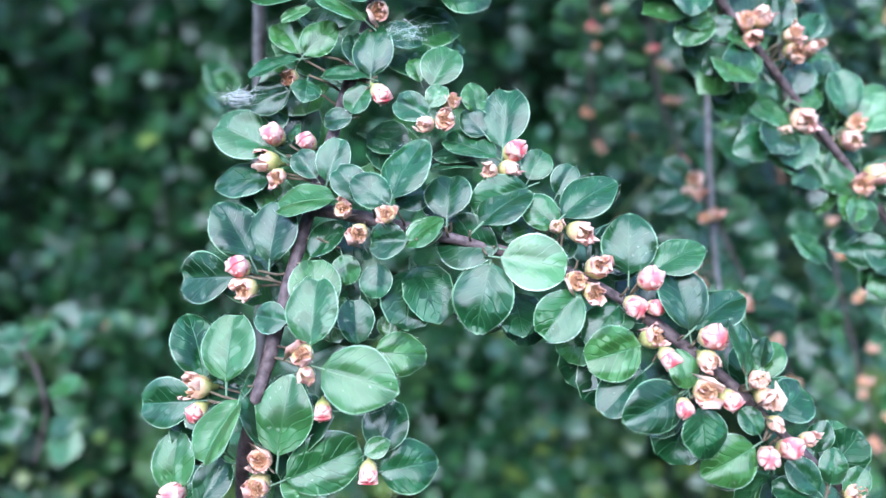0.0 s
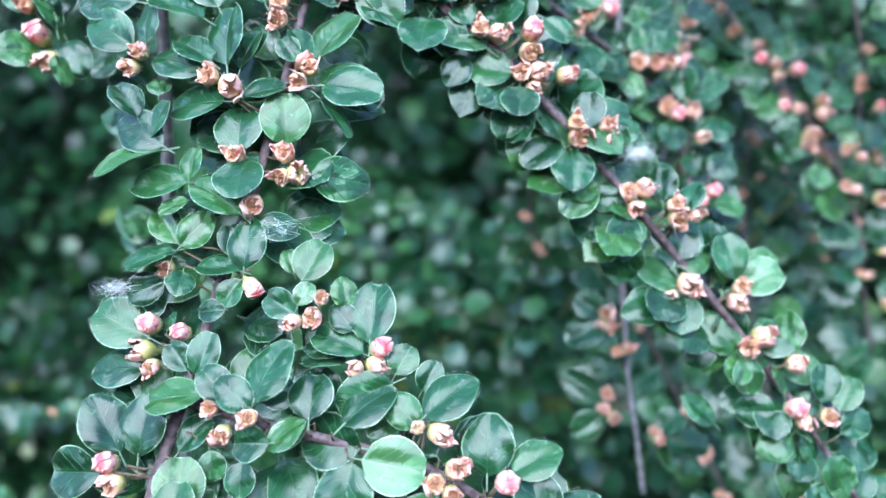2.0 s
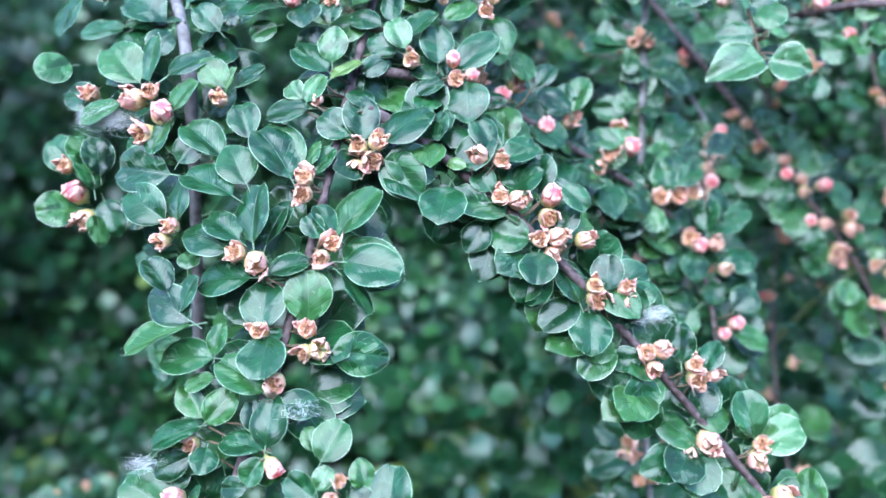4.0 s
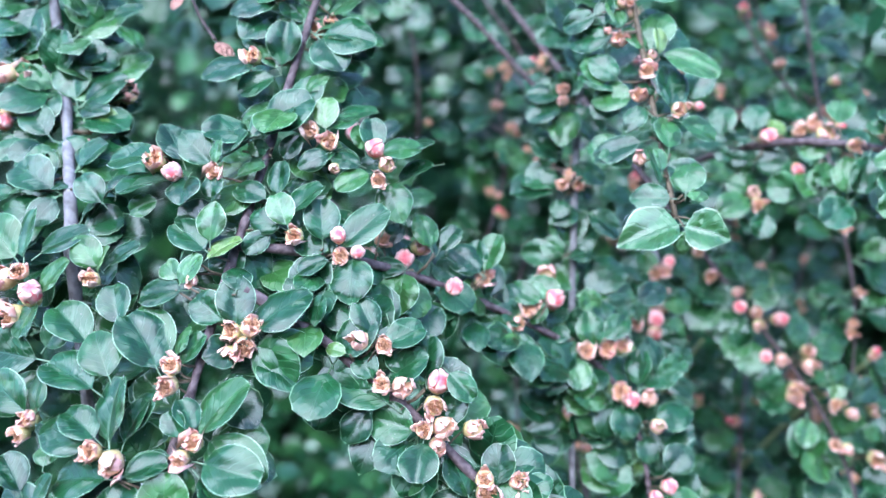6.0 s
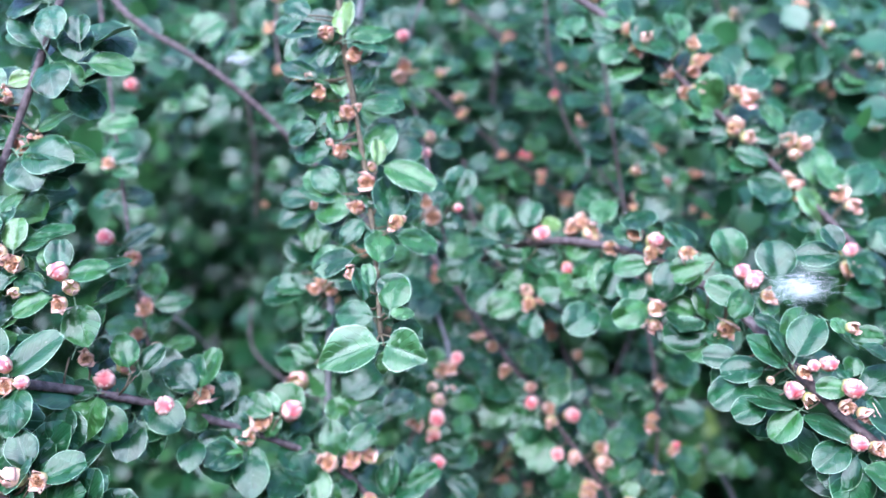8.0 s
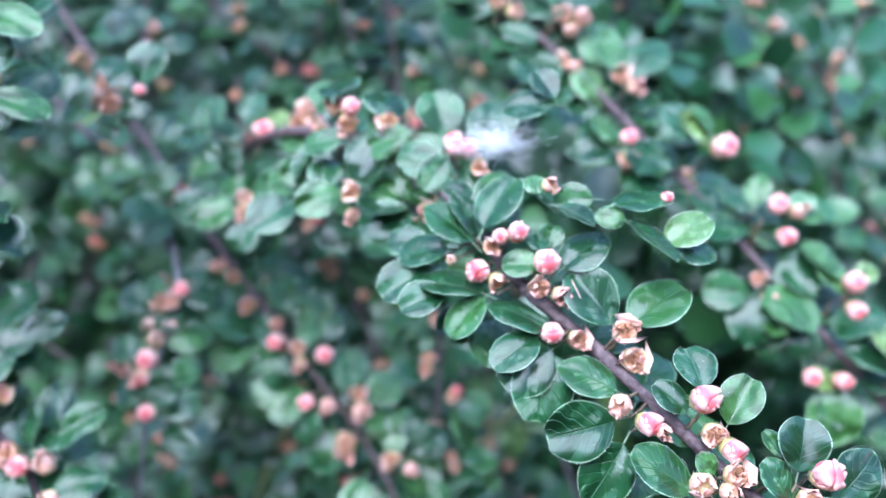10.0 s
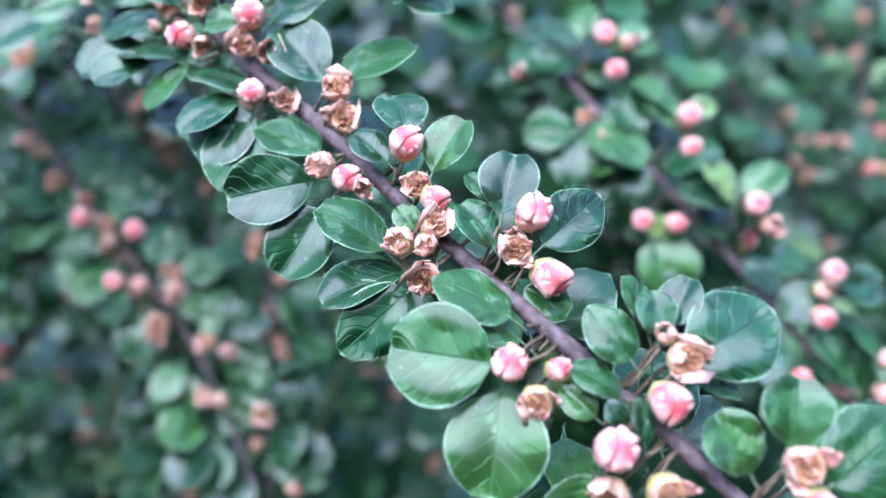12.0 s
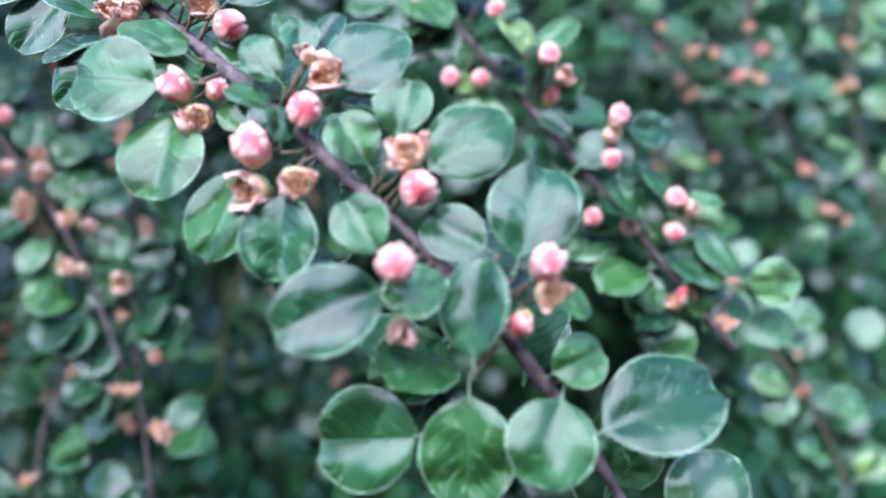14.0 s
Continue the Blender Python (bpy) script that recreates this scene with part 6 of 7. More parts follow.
leaves(thing, line, [
    (-73.4, 273.5, 1016.4, 22, 16, -66, 10.1, 7.9, 2),
    (-68, 279.3, 1012.5, -44, -36, 151, 10.5, 10.1, 4),
    (-83, 260.3, 1007.4, 36, -51, 37, 11.6, 9.2, 4),
    (-80.3, 264.3, 1006.8, -38, 44, -140, 9.1, 8.6, 4),
    (-59.7, 250.3, 997.4, 57, 2, 16, 12, 9.2, 2),
    (-82.4, 257.9, 1003, -49, -5, 143, 13.1, 10, 2),
    (-58.2, 250.4, 997.4, -11, -4, 112, 9.9, 7.6, 0),
    (-66.1, 248.1, 995.4, -7, -24, 111, 12.8, 9.8, 1),
    (-52.3, 279.1, 1021.7, 24, -9, 74, 16.3, 12.6, 0),
    (-50.8, 279.1, 1021.7, 39, 28, -44, 14.8, 11.5, 4),
    (-51.3, 279.6, 1014.2, 13, 59, -63, 9.6, 7.2, 3),
])
leaves(thing, line, [
    (-54.6, 273.2, 1008.3, 41, -42, 45, 9.7, 7.9, 1),
    (-53.6, 272.7, 1007.5, -6, -12, 93, 10.1, 7.9, 4),
    (-49.7, 271.3, 1006.1, 52, -12, 14, 9.6, 9, 4),
    (-47.9, 273, 1005.9, 58, 11, -10, 8.9, 8.1, 1),
    (-37.3, 239.3, 995.3, 51, -31, 34, 10, 7.9, 1),
    (-38.3, 246.3, 996.9, -44, -1, 125, 9.3, 7.2, 2),
    (-36.7, 245.8, 995.4, 53, 0, -7, 6.7, 6.4, 4),
    (-56.4, 228.5, 983.5, 41, -29, 34, 15.3, 12.1, 1),
    (-53.6, 227.5, 983.8, 62, -19, -33, 13.7, 10.4, 0),
    (-48, 226.5, 985.6, 24, 17, -54, 13, 9.8, 0),
    (-32.6, 224.2, 982.9, 51, -32, 30, 10.3, 8.1, 2),
])
leaves(thing, line, [
    (-29.9, 224.8, 983.5, 32, 11, -51, 9, 6.8, 0),
    (-79.1, 240.1, 986.1, -8, -50, 142, 10.1, 9.7, 0),
    (-70.5, 233.1, 976.5, 30, -44, 52, 10.2, 8.9, 0),
])
leaves(thing, line, [
    (-32.6, 223.7, 981.6, 60, -6, -48, 7.4, 5.8, 3),
], YOUNGS)
flowers(thing, line, [
    (-80.3, 233.3, 958.3, 52, 10, -30, 5.15, 1),
    (-77, 231.3, 950.2, 44, 11, -27, 6.01, 0),
    (-74.7, 230.2, 946.2, 92, 16, -11, 6.99, 2),
    (-50.7, 221.8, 970.4, 73, 6, -41, 7.02, 1),
    (-48.9, 221.9, 973.5, 28, 17, -7, 5.55, 0),
    (-76.6, 277.1, 1023.6, 79, 2, -51, 6.64, 2),
    (-75.6, 279.9, 1023.2, 64, 20, 8, 6.34, 1),
    (-76.2, 273.2, 1013.2, 58, 5, -44, 6.61, 2),
    (-81.8, 266.8, 1008.2, 41, 11, -26, 5.85, 1),
    (-81, 265.4, 1007.3, 70, 18, -2, 4.85, 1),
    (-82.5, 261.5, 1005.5, 74, 10, -30, 5.43, 1),
    (-79.3, 269, 1009.4, 54, 22, 26, 4.43, 0),
])
flowers(thing, line, [
    (-76.4, 261.1, 1003.6, 89, 19, 4, 3.52, 1),
    (-49.5, 280.5, 1015.6, 72, 12, -24, 5.72, 1),
    (-47.8, 280.9, 1017, 68, 22, 35, 7.38, 2),
    (-51.9, 271.6, 1001.6, 66, 13, -21, 6.93, 1),
    (-71.7, 236.1, 977.6, 53, 13, -20, 5.35, 1),
])
leaves(thing, line, [
    (-47, 283.3, 1037.6, -33, 0, -119, 10.2, 7.5, 4),
    (-74.5, 278.8, 1028.6, 42, -4, -47, 15.2, 11.3, 3),
    (-48.9, 282.6, 1040.1, 21, 25, -52, 9.6, 7.1, 0),
    (-73.3, 255.4, 1002.4, 38, 21, -12, 9.3, 7.8, 0),
    (-49.7, 246.3, 997.3, 6, -18, 74, 5.6, 4.1, 2),
    (-43.7, 240.3, 990.8, 41, -7, -51, 10.5, 7.7, 0),
    (-43.1, 237.5, 962.4, 21, -31, 59, 14.9, 11, 0),
    (-39.5, 238.1, 962.2, 47, 11, -27, 13, 9.7, 0),
    (-65, 233.1, 953.5, 51, -6, -36, 13.1, 9.7, 3),
])
leaves(thing, line, [
    (-68.7, 235.5, 940.5, 35, 29, -35, 9.6, 7.1, 0),
], YOUNGS)
wild(thing, line, 72, 0.007, 0.0150, 0, 0.55, 0.02, 0.006)
wild(thing, line, 108, 0.008, 0.0130, 0, 0.4, 0.05, 0.0)
wild(thing, line[28:52], 143, 0.009, 0.0140, 0, 0, 0.05, 0.001, True)

thing, line = branch(
    "drooping leafy twig strung with small pink buds", 1.1, 0.7,
    [(70, 430, 1010), (109.4, 382.5, 973.7), (126.5, 354.3, 949.9), (126.5, 341, 935.6), (123.3, 332.6, 921.6), (120.6, 327.8, 903.8), (117.7, 326, 882.9)],
    PALEBARK,
)
leaves(thing, line, [
    (124.1, 340, 942.3, 31, -35, 58, 13.5, 10.4, 1),
    (124, 341.3, 942.8, 56, -9, 21, 10.1, 8.9, 3),
    (119.5, 326.7, 927.7, 63, 6, 36, 11.3, 8.7, 1),
    (123.7, 323.5, 920.8, 56, 23, -10, 9.1, 7.4, 0),
    (123.7, 323.5, 920.8, -7, -61, 83, 8.2, 7.6, 1),
    (126.3, 341.2, 946.9, 14, -62, 54, 9.2, 8.8, 2),
])
leaves(thing, line, [
    (124.8, 339.5, 943, -62, -43, 162, 11.7, 10.4, 0),
    (131, 337.8, 933.1, 12, 69, -63, 10.3, 9.7, 4),
    (125.2, 323.4, 924, -38, 64, -133, 11.5, 9.2, 1),
    (121.9, 322.3, 919.5, 34, -37, 31, 8.8, 8.5, 4),
])
flowers(thing, line, [
    (130.6, 348.5, 945.3, 63, 17, -5, 4.86, 0),
    (124.9, 344.2, 941.4, 63, 17, -5, 6.56, 1),
    (122.9, 340.7, 937.4, 75, 14, -18, 4.9, 2),
    (123.5, 339.1, 933, 75, 20, 10, 6.1, 2),
    (124, 333.1, 928.7, 75, 18, -2, 6.12, 0),
    (117.9, 330.6, 927, 75, 14, -18, 5.97, 1),
    (123.5, 328.1, 926.3, 100, 20, 6, 4.63, 0),
    (123.7, 326.4, 914.6, 75, 20, 10, 5.35, 0),
    (128.4, 344, 942.6, 58, 17, -8, 5.65, 1),
    (128.6, 341.4, 936.5, 76, 18, -3, 4.97, 2),
    (123.9, 332.3, 930.2, 76, 18, -3, 4.92, 0),
    (122.9, 326.8, 925.7, 76, 18, -3, 5.35, 1),
])
leaves(thing, line, [
    (130.7, 345.1, 945.5, -15, 52, -84, 13.5, 9.6, 1),
    (128.4, 335.1, 932.6, -3, 49, -72, 12.5, 7.6, 2),
    (129.7, 331.1, 926.6, -38, 50, -98, 10.4, 9.3, 2),
    (127.5, 324, 915.4, 7, 51, -63, 13.1, 9.6, 0),
    (127.3, 335.8, 936.8, 31, 32, -31, 7.5, 6.7, 1),
    (127.7, 326.1, 908.8, -34, 36, -135, 14.4, 8.4, 1),
])

thing, line = branch(
    "thin twig with small shaded leaves and orange flowers", 0.75, 0.5,
    [(170, 520, 1160), (176.5, 484.5, 1095), (184, 463.9, 1050.5), (193.5, 455.7, 1024), (205.7, 451.3, 1004.8), (220.7, 448.3, 990.1), (238.1, 446.7, 980.2), (257.4, 446, 973.4)],
    BARK,
)
wild(thing, line, 52, 0.0075, 0.0149, 0.6, 0)

thing, line = branch(
    "slender upright red-brown stem deep in the shrub", 1.0, 0.8,
    [(175, 560, 1250), (153.7, 555, 1123.2), (144.1, 548.7, 1045), (144.9, 540.8, 1003.7), (150.1, 531.8, 967.8), (158.7, 525.5, 912.5), (172, 533.5, 794.3), (190, 560, 600)],
    BARK,
)

thing, line = branch(
    "pale grey upright stem behind the leaves", 1.7, 1.5,
    [(470, 620, 1300), (444.2, 628.8, 1117.6), (434.1, 628.9, 1008), (440.2, 621.8, 945.1), (462.3, 611.6, 850.8), (500, 600, 700)],
    PALEBARK,
)

thing, line = branch(
    "pale grey upright stem behind the leaves", 1.7, 1.5,
    [(560, 640, 1200), (522.4, 629.5, 1046.1), (504.2, 620, 930.4), (512.1, 616.3, 797.4), (540, 620, 600)],
    PALEBARK,
)

thing, line = branch(
    "shaded twig with small leaves and orange flowers", 0.75, 0.5,
    [(260, 560, 1200), (271.4, 492.8, 1121.1), (286.1, 457.6, 1073.4), (303.9, 448.1, 1051.3), (323.6, 445.3, 1036.3), (345.1, 442.3, 1020.5), (368.4, 439.1, 1003.2)],
    BARK,
)
wild(thing, line, 55, 0.0075, 0.0155, 0.6, 0)

thing, line = branch(
    "shaded twig with small leaves and orange flowers", 0.75, 0.5,
    [(170, 480, 1150), (167.4, 444.8, 1073.4), (176, 425.6, 1028.6), (190.8, 418.8, 1007.9), (204.8, 413.4, 989.3), (218.1, 406.4, 965.8)],
    BARK,
)
wild(thing, line, 56, 0.008, 0.0155, 0.5, 0)

thing, line = branch(
    "drooping twig with small leaves and orange flowers", 0.75, 0.5,
    [(190, 420, 1060), (198, 393.2, 999.2), (205.4, 375.7, 958.2), (210, 365.4, 932.8), (210.5, 356.8, 911.3), (208.8, 348.7, 890.9), (208.5, 340.3, 869.9), (211.4, 329.4, 842.3), (216.4, 315.5, 807.4)],
    BARK,
)
wild(thing, line, 57, 0.008, 0.0155, 0.55, 0)

thing, line = branch(
    "drooping twig with small leaves and orange flowers", 0.75, 0.5,
    [(130, 430, 1010), (135.8, 411.5, 983.6), (148.4, 400.7, 966.4), (167, 397.9, 961), (187.2, 398.6, 962.6)],
    BARK,
)
wild(thing, line, 58, 0.008, 0.0155, 0.4, 0)

thing, line = branch(
    "low shaded twig with small leaves and orange flowers", 0.75, 0.5,
    [(130, 520, 900), (105.4, 417.3, 875.6), (101, 360.4, 851.6), (112.2, 339.6, 826.3), (126.6, 327.3, 800.1), (140.3, 315.4, 774.5), (154, 303.7, 749.6), (167.5, 291.2, 722.7), (180.4, 277.4, 693)],
    BARK,
)
wild(thing, line, 59, 0.008, 0.0155, 0.55, 0)

thing, line = branch(
    "low shaded twig with small leaves and orange flowers", 0.75, 0.5,
    [(230, 520, 900), (187.7, 412.3, 864.9), (171.2, 349.5, 828.2), (174.1, 325, 795.1), (180.6, 312.2, 767.7), (187.4, 300.2, 742), (195.5, 288, 715.9)],
    BARK,
)
wild(thing, line, 60, 0.008, 0.0155, 0.55, 0)

thing, line = branch(
    "low shaded twig with small leaves and faded flowers", 0.75, 0.5,
    [(-230, 520, 640), (-211.9, 390.2, 720), (-194.6, 322, 752.8), (-181.2, 303.1, 748.1), (-177.1, 295.4, 731.6), (-182.4, 285.9, 711.3)],
    BARK,
)
wild(thing, line, 61, 0.012, 0.0155, 0.4, 0)

thing, line = branch(
    "shaded twig with small leaves and orange flowers", 0.75, 0.5,
    [(160, 520, 960), (97, 497, 971.2), (77.3, 483.4, 966.5), (92.7, 478.8, 955.4), (116.5, 477.3, 946.6), (139.2, 475.6, 936.5)],
    BARK,
)
wild(thing, line, 62, 0.008, 0.0155, 0.4, 0)

thing, line = branch(
    "low drooping twig with small leaves and orange flowers", 0.75, 0.5,
    [(160, 480, 860), (140.4, 434.4, 892.8), (137, 409.1, 897.5), (146.6, 400.2, 879.7), (158.5, 395.1, 855.4), (168.4, 389.6, 829.4), (176.8, 383.7, 801.9)],
    BARK,
)
wild(thing, line, 63, 0.008, 0.0149, 0.6, 0)

thing, line = branch(
    "low twig of pale young leaves", 0.75, 0.5,
    [(400, 470, 900), (396.6, 400.5, 872.9), (404.3, 364.5, 851.3), (418.5, 354.5, 831.7), (430.3, 350.4, 810.9), (438.7, 346.1, 789.3)],
    TWIG,
)
wild(thing, line, 64, 0.013, 0.0130, 0.1, 0, 0.8)

thing, line = branch(
    "shaded twig with small leaves and pink buds", 0.75, 0.5,
    [(330, 520, 1060), (376.1, 498.4, 1017.1), (400.1, 484.6, 982.6), (405, 476.9, 954.7), (407.7, 471.2, 930.2), (416.3, 466.2, 908.3), (428, 461.7, 887.6)],
    BARK,
)
wild(thing, line, 65, 0.008, 0.0155, 0.5, 0)

thing, line = branch(
    "shaded twig with small leaves and orange flowers", 0.75, 0.5,
    [(60, 470, 980), (89.1, 415.8, 969.2), (111.6, 389.8, 966.5), (128.7, 386.3, 969.8), (143.3, 387.3, 970.8), (155.2, 386.2, 963.8), (164.8, 383.1, 950.1)],
    BARK,
)
wild(thing, line, 66, 0.008, 0.0149, 0.35, 0)

thing, line = branch(
    "shaded twig with small leaves and orange flowers", 0.75, 0.5,
    [(330, 560, 1180), (311.7, 512.9, 1088.4), (313.9, 487.9, 1034.4), (333.3, 480.7, 1011.3), (358.5, 477.9, 995.3), (385.2, 474.9, 978)],
    BARK,
)
wild(thing, line, 81, 0.007, 0.0155, 0.6, 0)

thing, line = branch(
    "shaded twig with small leaves and orange flowers", 0.75, 0.5,
    [(250, 560, 1150), (257.1, 531.4, 1103.5), (269.4, 513.6, 1065.1), (287.7, 505, 1034.8), (309.3, 499.9, 1010.7), (331.5, 496.2, 991.9)],
    BARK,
)
wild(thing, line, 82, 0.007, 0.0155, 0.5, 0)

thing, line = branch(
    "shaded twig with small leaves and pink buds", 0.75, 0.5,
    [(100, 540, 1100), (173, 499, 1044.7), (219.7, 476.7, 1008.1), (247, 469.9, 988), (271.8, 467.7, 974.3), (298.5, 466.2, 962.9)],
    BARK,
)
wild(thing, line, 83, 0.007, 0.0149, 0.6, 0)

thing, line = branch(
    "shaded twig with small leaves and orange flowers", 0.75, 0.5,
    [(80, 500, 1000), (65.1, 467.7, 1003), (63.5, 449.3, 994.4), (67.5, 441.6, 974.9), (65.4, 435.8, 950.6), (57.5, 429.5, 924.9)],
    BARK,
)
wild(thing, line, 84, 0.0075, 0.0149, 0.5, 0)

thing, line = branch(
    "low drooping twig with small leaves and orange flowers", 0.75, 0.5,
    [(100, 500, 900), (82.5, 455.6, 913), (76.2, 430.7, 907.9), (76.1, 421.1, 887.2), (75.5, 415, 861.4), (77.2, 408.9, 835.2), (82.3, 402.9, 809.4)],
    BARK,
)
wild(thing, line, 85, 0.0075, 0.0149, 0.6, 0)

thing, line = branch(
    "low shaded twig with small leaves and orange flowers", 0.75, 0.5,
    [(160, 540, 880), (107.4, 480.2, 864.4), (89.7, 448.6, 848.5), (99.3, 439.3, 830.8), (114.3, 434.7, 809.8), (128.1, 429.5, 786.2)],
    BARK,
)
wild(thing, line, 86, 0.0075, 0.0149, 0.6, 0)

thing, line = branch(
    "shaded twig with small leaves and pink buds", 0.75, 0.5,
    [(260, 540, 900), (232.6, 487.4, 865.1), (227.5, 459, 837.7), (239.4, 449.8, 815.7), (254.7, 445.2, 794.3)],
    BARK,
)
wild(thing, line, 87, 0.008, 0.0149, 0.4, 0)

thing, line = branch(
    "shaded twig with small leaves and orange flowers", 0.75, 0.5,
    [(420, 560, 1080), (379.8, 542.1, 1040.7), (365.5, 530.5, 1009.2), (366.7, 524, 984.6), (362.3, 518.9, 963.4), (349.6, 514.1, 944.5)],
    BARK,
)
wild(thing, line, 88, 0.0075, 0.0149, 0.4, 0)

thing, line = branch(
    "shaded twig with small leaves and orange flowers", 0.75, 0.5,
    [(60, 500, 1080), (107.3, 463.3, 1044.7), (141.4, 442.7, 1018.3), (166.1, 435.4, 999.8), (189, 431.5, 983.6), (211.5, 427.4, 966.8)],
    BARK,
)
wild(thing, line, 89, 0.0075, 0.0149, 0.5, 0)

thing, line = branch(
    "shaded twig with small leaves and orange flowers", 0.75, 0.5,
    [(200, 500, 1000), (175.6, 441.8, 972.8), (170.8, 407.2, 945.4), (181.4, 391.9, 918.8), (194.4, 381.6, 892.5), (205.3, 370.8, 865.4)],
    BARK,
)
wild(thing, line, 90, 0.008, 0.0149, 0.5, 0)

thing, line = branch(
    "thin dead red-brown twig with two withered pink-brown leaves", 0.6, 0.4,
    [(-20, 330, 1200), (-28, 304.3, 1112), (-29.5, 289.9, 1062.4), (-24.8, 284.6, 1043.3), (-17.3, 281.6, 1031.6)],
    BARK,
)
leaves(thing, line, [
    (-25.6, 282.6, 1047.1, -42, -9, 139, 7.4, 5.6, 1),
    (-17.3, 278.9, 1033.2, -38, 13, -116, 7.1, 5.5, 4),
], DRYLEAVES)

thing, line = branch(
    "shaded twig with small leaves and orange flowers", 0.75, 0.5,
    [(420, 520, 1050), (384.7, 470.7, 992.9), (377.7, 444.8, 956.1), (393.4, 438.1, 938.4), (414.7, 436.7, 927.8), (435.8, 435.4, 917.5)],
    BARK,
)
wild(thing, line, 92, 0.0075, 0.0149, 0.6, 0)

thing, line = branch(
    "shaded twig with small leaves and orange flowers", 0.75, 0.5,
    [(480, 540, 1020), (452.3, 498.3, 976.8), (445.5, 474.4, 939.3), (454.4, 464.8, 907.9), (466.4, 459.1, 879.2), (478.7, 453.4, 850.5)],
    BARK,
)
wild(thing, line, 93, 0.0075, 0.0149, 0.4, 0, 0.2)

thing, line = branch(
    "low shaded twig with small leaves and orange flowers", 0.75, 0.5,
    [(420, 540, 900), (410.2, 485.4, 876.3), (415.6, 455.5, 850.3), (433.4, 445.2, 822.2), (454.3, 439.8, 792.9), (474.6, 433.9, 762)],
    BARK,
)
wild(thing, line, 94, 0.0075, 0.0149, 0.3, 0, 0.2)

thing, line = branch(
    "shaded twig of pale young leaves", 0.75, 0.5,
    [(560, 560, 1000), (514.7, 518.4, 961.8), (497.6, 493.9, 924.3), (501.4, 482.5, 885.8), (508.8, 473.9, 844.9)],
    TWIG,
)
wild(thing, line, 95, 0.008, 0.0155, 0.1, 0, 0.7)

thing, line = branch(
    "low shaded twig with small leaves and orange flowers", 0.75, 0.5,
    [(130, 520, 900), (130.5, 453.4, 915.4), (136.3, 417.3, 909), (147.3, 405.8, 886.4), (160.7, 400.9, 861.1), (175, 396.2, 836.5), (189.8, 391.6, 812.4)],
    BARK,
)
wild(thing, line, 96, 0.0075, 0.0149, 0.65, 0)

thing, line = branch(
    "shaded twig with small leaves and orange flowers", 0.75, 0.5,
    [(60, 520, 1180), (45.6, 457.1, 1104), (47.1, 424.2, 1059.1), (59.7, 415.2, 1039.3), (71.8, 411.3, 1023.6), (80.3, 406.1, 1004.5)],
    BARK,
)
wild(thing, line, 97, 0.0075, 0.0149, 0.35, 0)

thing, line = branch(
    "shaded twig with small dark leaves", 0.75, 0.5,
    [(-10, 540, 1160), (3.6, 500.7, 1090), (15.5, 476.5, 1038.4), (22.1, 464.4, 1003.2), (22.6, 455.5, 973.6)],
    BARK,
)
wild(thing, line, 98, 0.008, 0.0149, 0.15, 0)

thing, line = branch(
    "shaded drooping twig with dull blue-green leaves and pink flowers", 0.8, 0.5,
    [(-60, 480, 1150), (-20.1, 400.3, 1078.1), (4.4, 350.5, 1029.6), (16.4, 326.8, 1001.9), (24.3, 312.8, 982.7), (30.7, 302.5, 966.4)],
    BARK,
)
leaves(thing, line, [
    (8.5, 336.3, 1021.7, -18, 29, -113, 10.6, 8.1, 0),
    (-2.1, 345.1, 1057.8, 6, 56, -48, 12.8, 12.4, 0),
    (-0.3, 357, 1063.4, 20, 38, -54, 12.2, 9.2, 0),
    (26.2, 309, 992.4, -16, -54, 125, 8.6, 7.4, 2),
    (31.6, 306.8, 982.8, 69, -2, -10, 11.3, 10.7, 2),
    (25.3, 307.2, 985.9, -15, -16, 112, 12.4, 9.6, 1),
])
leaves(thing, line, [
    (27.1, 304, 973.1, 3, -31, 77, 12.9, 9.8, 2),
    (14.6, 300.2, 961.1, 68, 8, -6, 10.4, 8.4, 4),
    (23.6, 301.1, 962.7, 45, 35, -21, 10.9, 10.4, 3),
    (35.1, 302.5, 965.5, 16, 19, -69, 11.4, 8.8, 1),
])
flowers(thing, line, [
    (7.3, 339.6, 1021.1, 63, 17, -5, 5.77, 1),
    (16.3, 313.8, 1000.1, 63, 17, -5, 5.46, 0),
    (25.2, 312.5, 993.2, 56, 17, -7, 5.71, 1),
    (29.2, 308.9, 976.9, 56, 17, -7, 6.43, 1),
    (27, 306.4, 970.6, 87, 19, 2, 5, 1),
    (32.7, 304.8, 965.2, 69, 20, 8, 4.18, 0),
    (20.6, 304.6, 958.9, 56, 17, -7, 7.85, 1),
    (18.9, 303, 956, 87, 19, 2, 6.43, 2),
])
leaves(thing, line, [
    (3.1, 339.6, 1035.2, 10, 47, -60, 14.6, 9, 1),
    (6.8, 336.7, 1023.5, 27, 33, -37, 11.9, 10.7, 1),
    (9.9, 333.1, 1008.9, 18, -47, 59, 10.5, 8.5, 4),
    (8.9, 333.5, 1010.8, -9, 49, -78, 14.7, 9.4, 1),
    (-1.4, 328.5, 1007.7, -36, -52, 105, 10.8, 9.7, 0),
    (21.3, 310.3, 998.3, 35, 25, -40, 13.6, 7.9, 1),
    (22.7, 316.7, 992.6, 15, 47, -55, 10.8, 7.4, 3),
    (24.7, 309.9, 983.7, 51, 10, -25, 11.6, 9.6, 1),
    (31.8, 306.1, 980.1, 5, 46, -65, 12.8, 7.4, 2),
    (31.8, 303.8, 971, 49, 13, -27, 10, 7.6, 4),
])
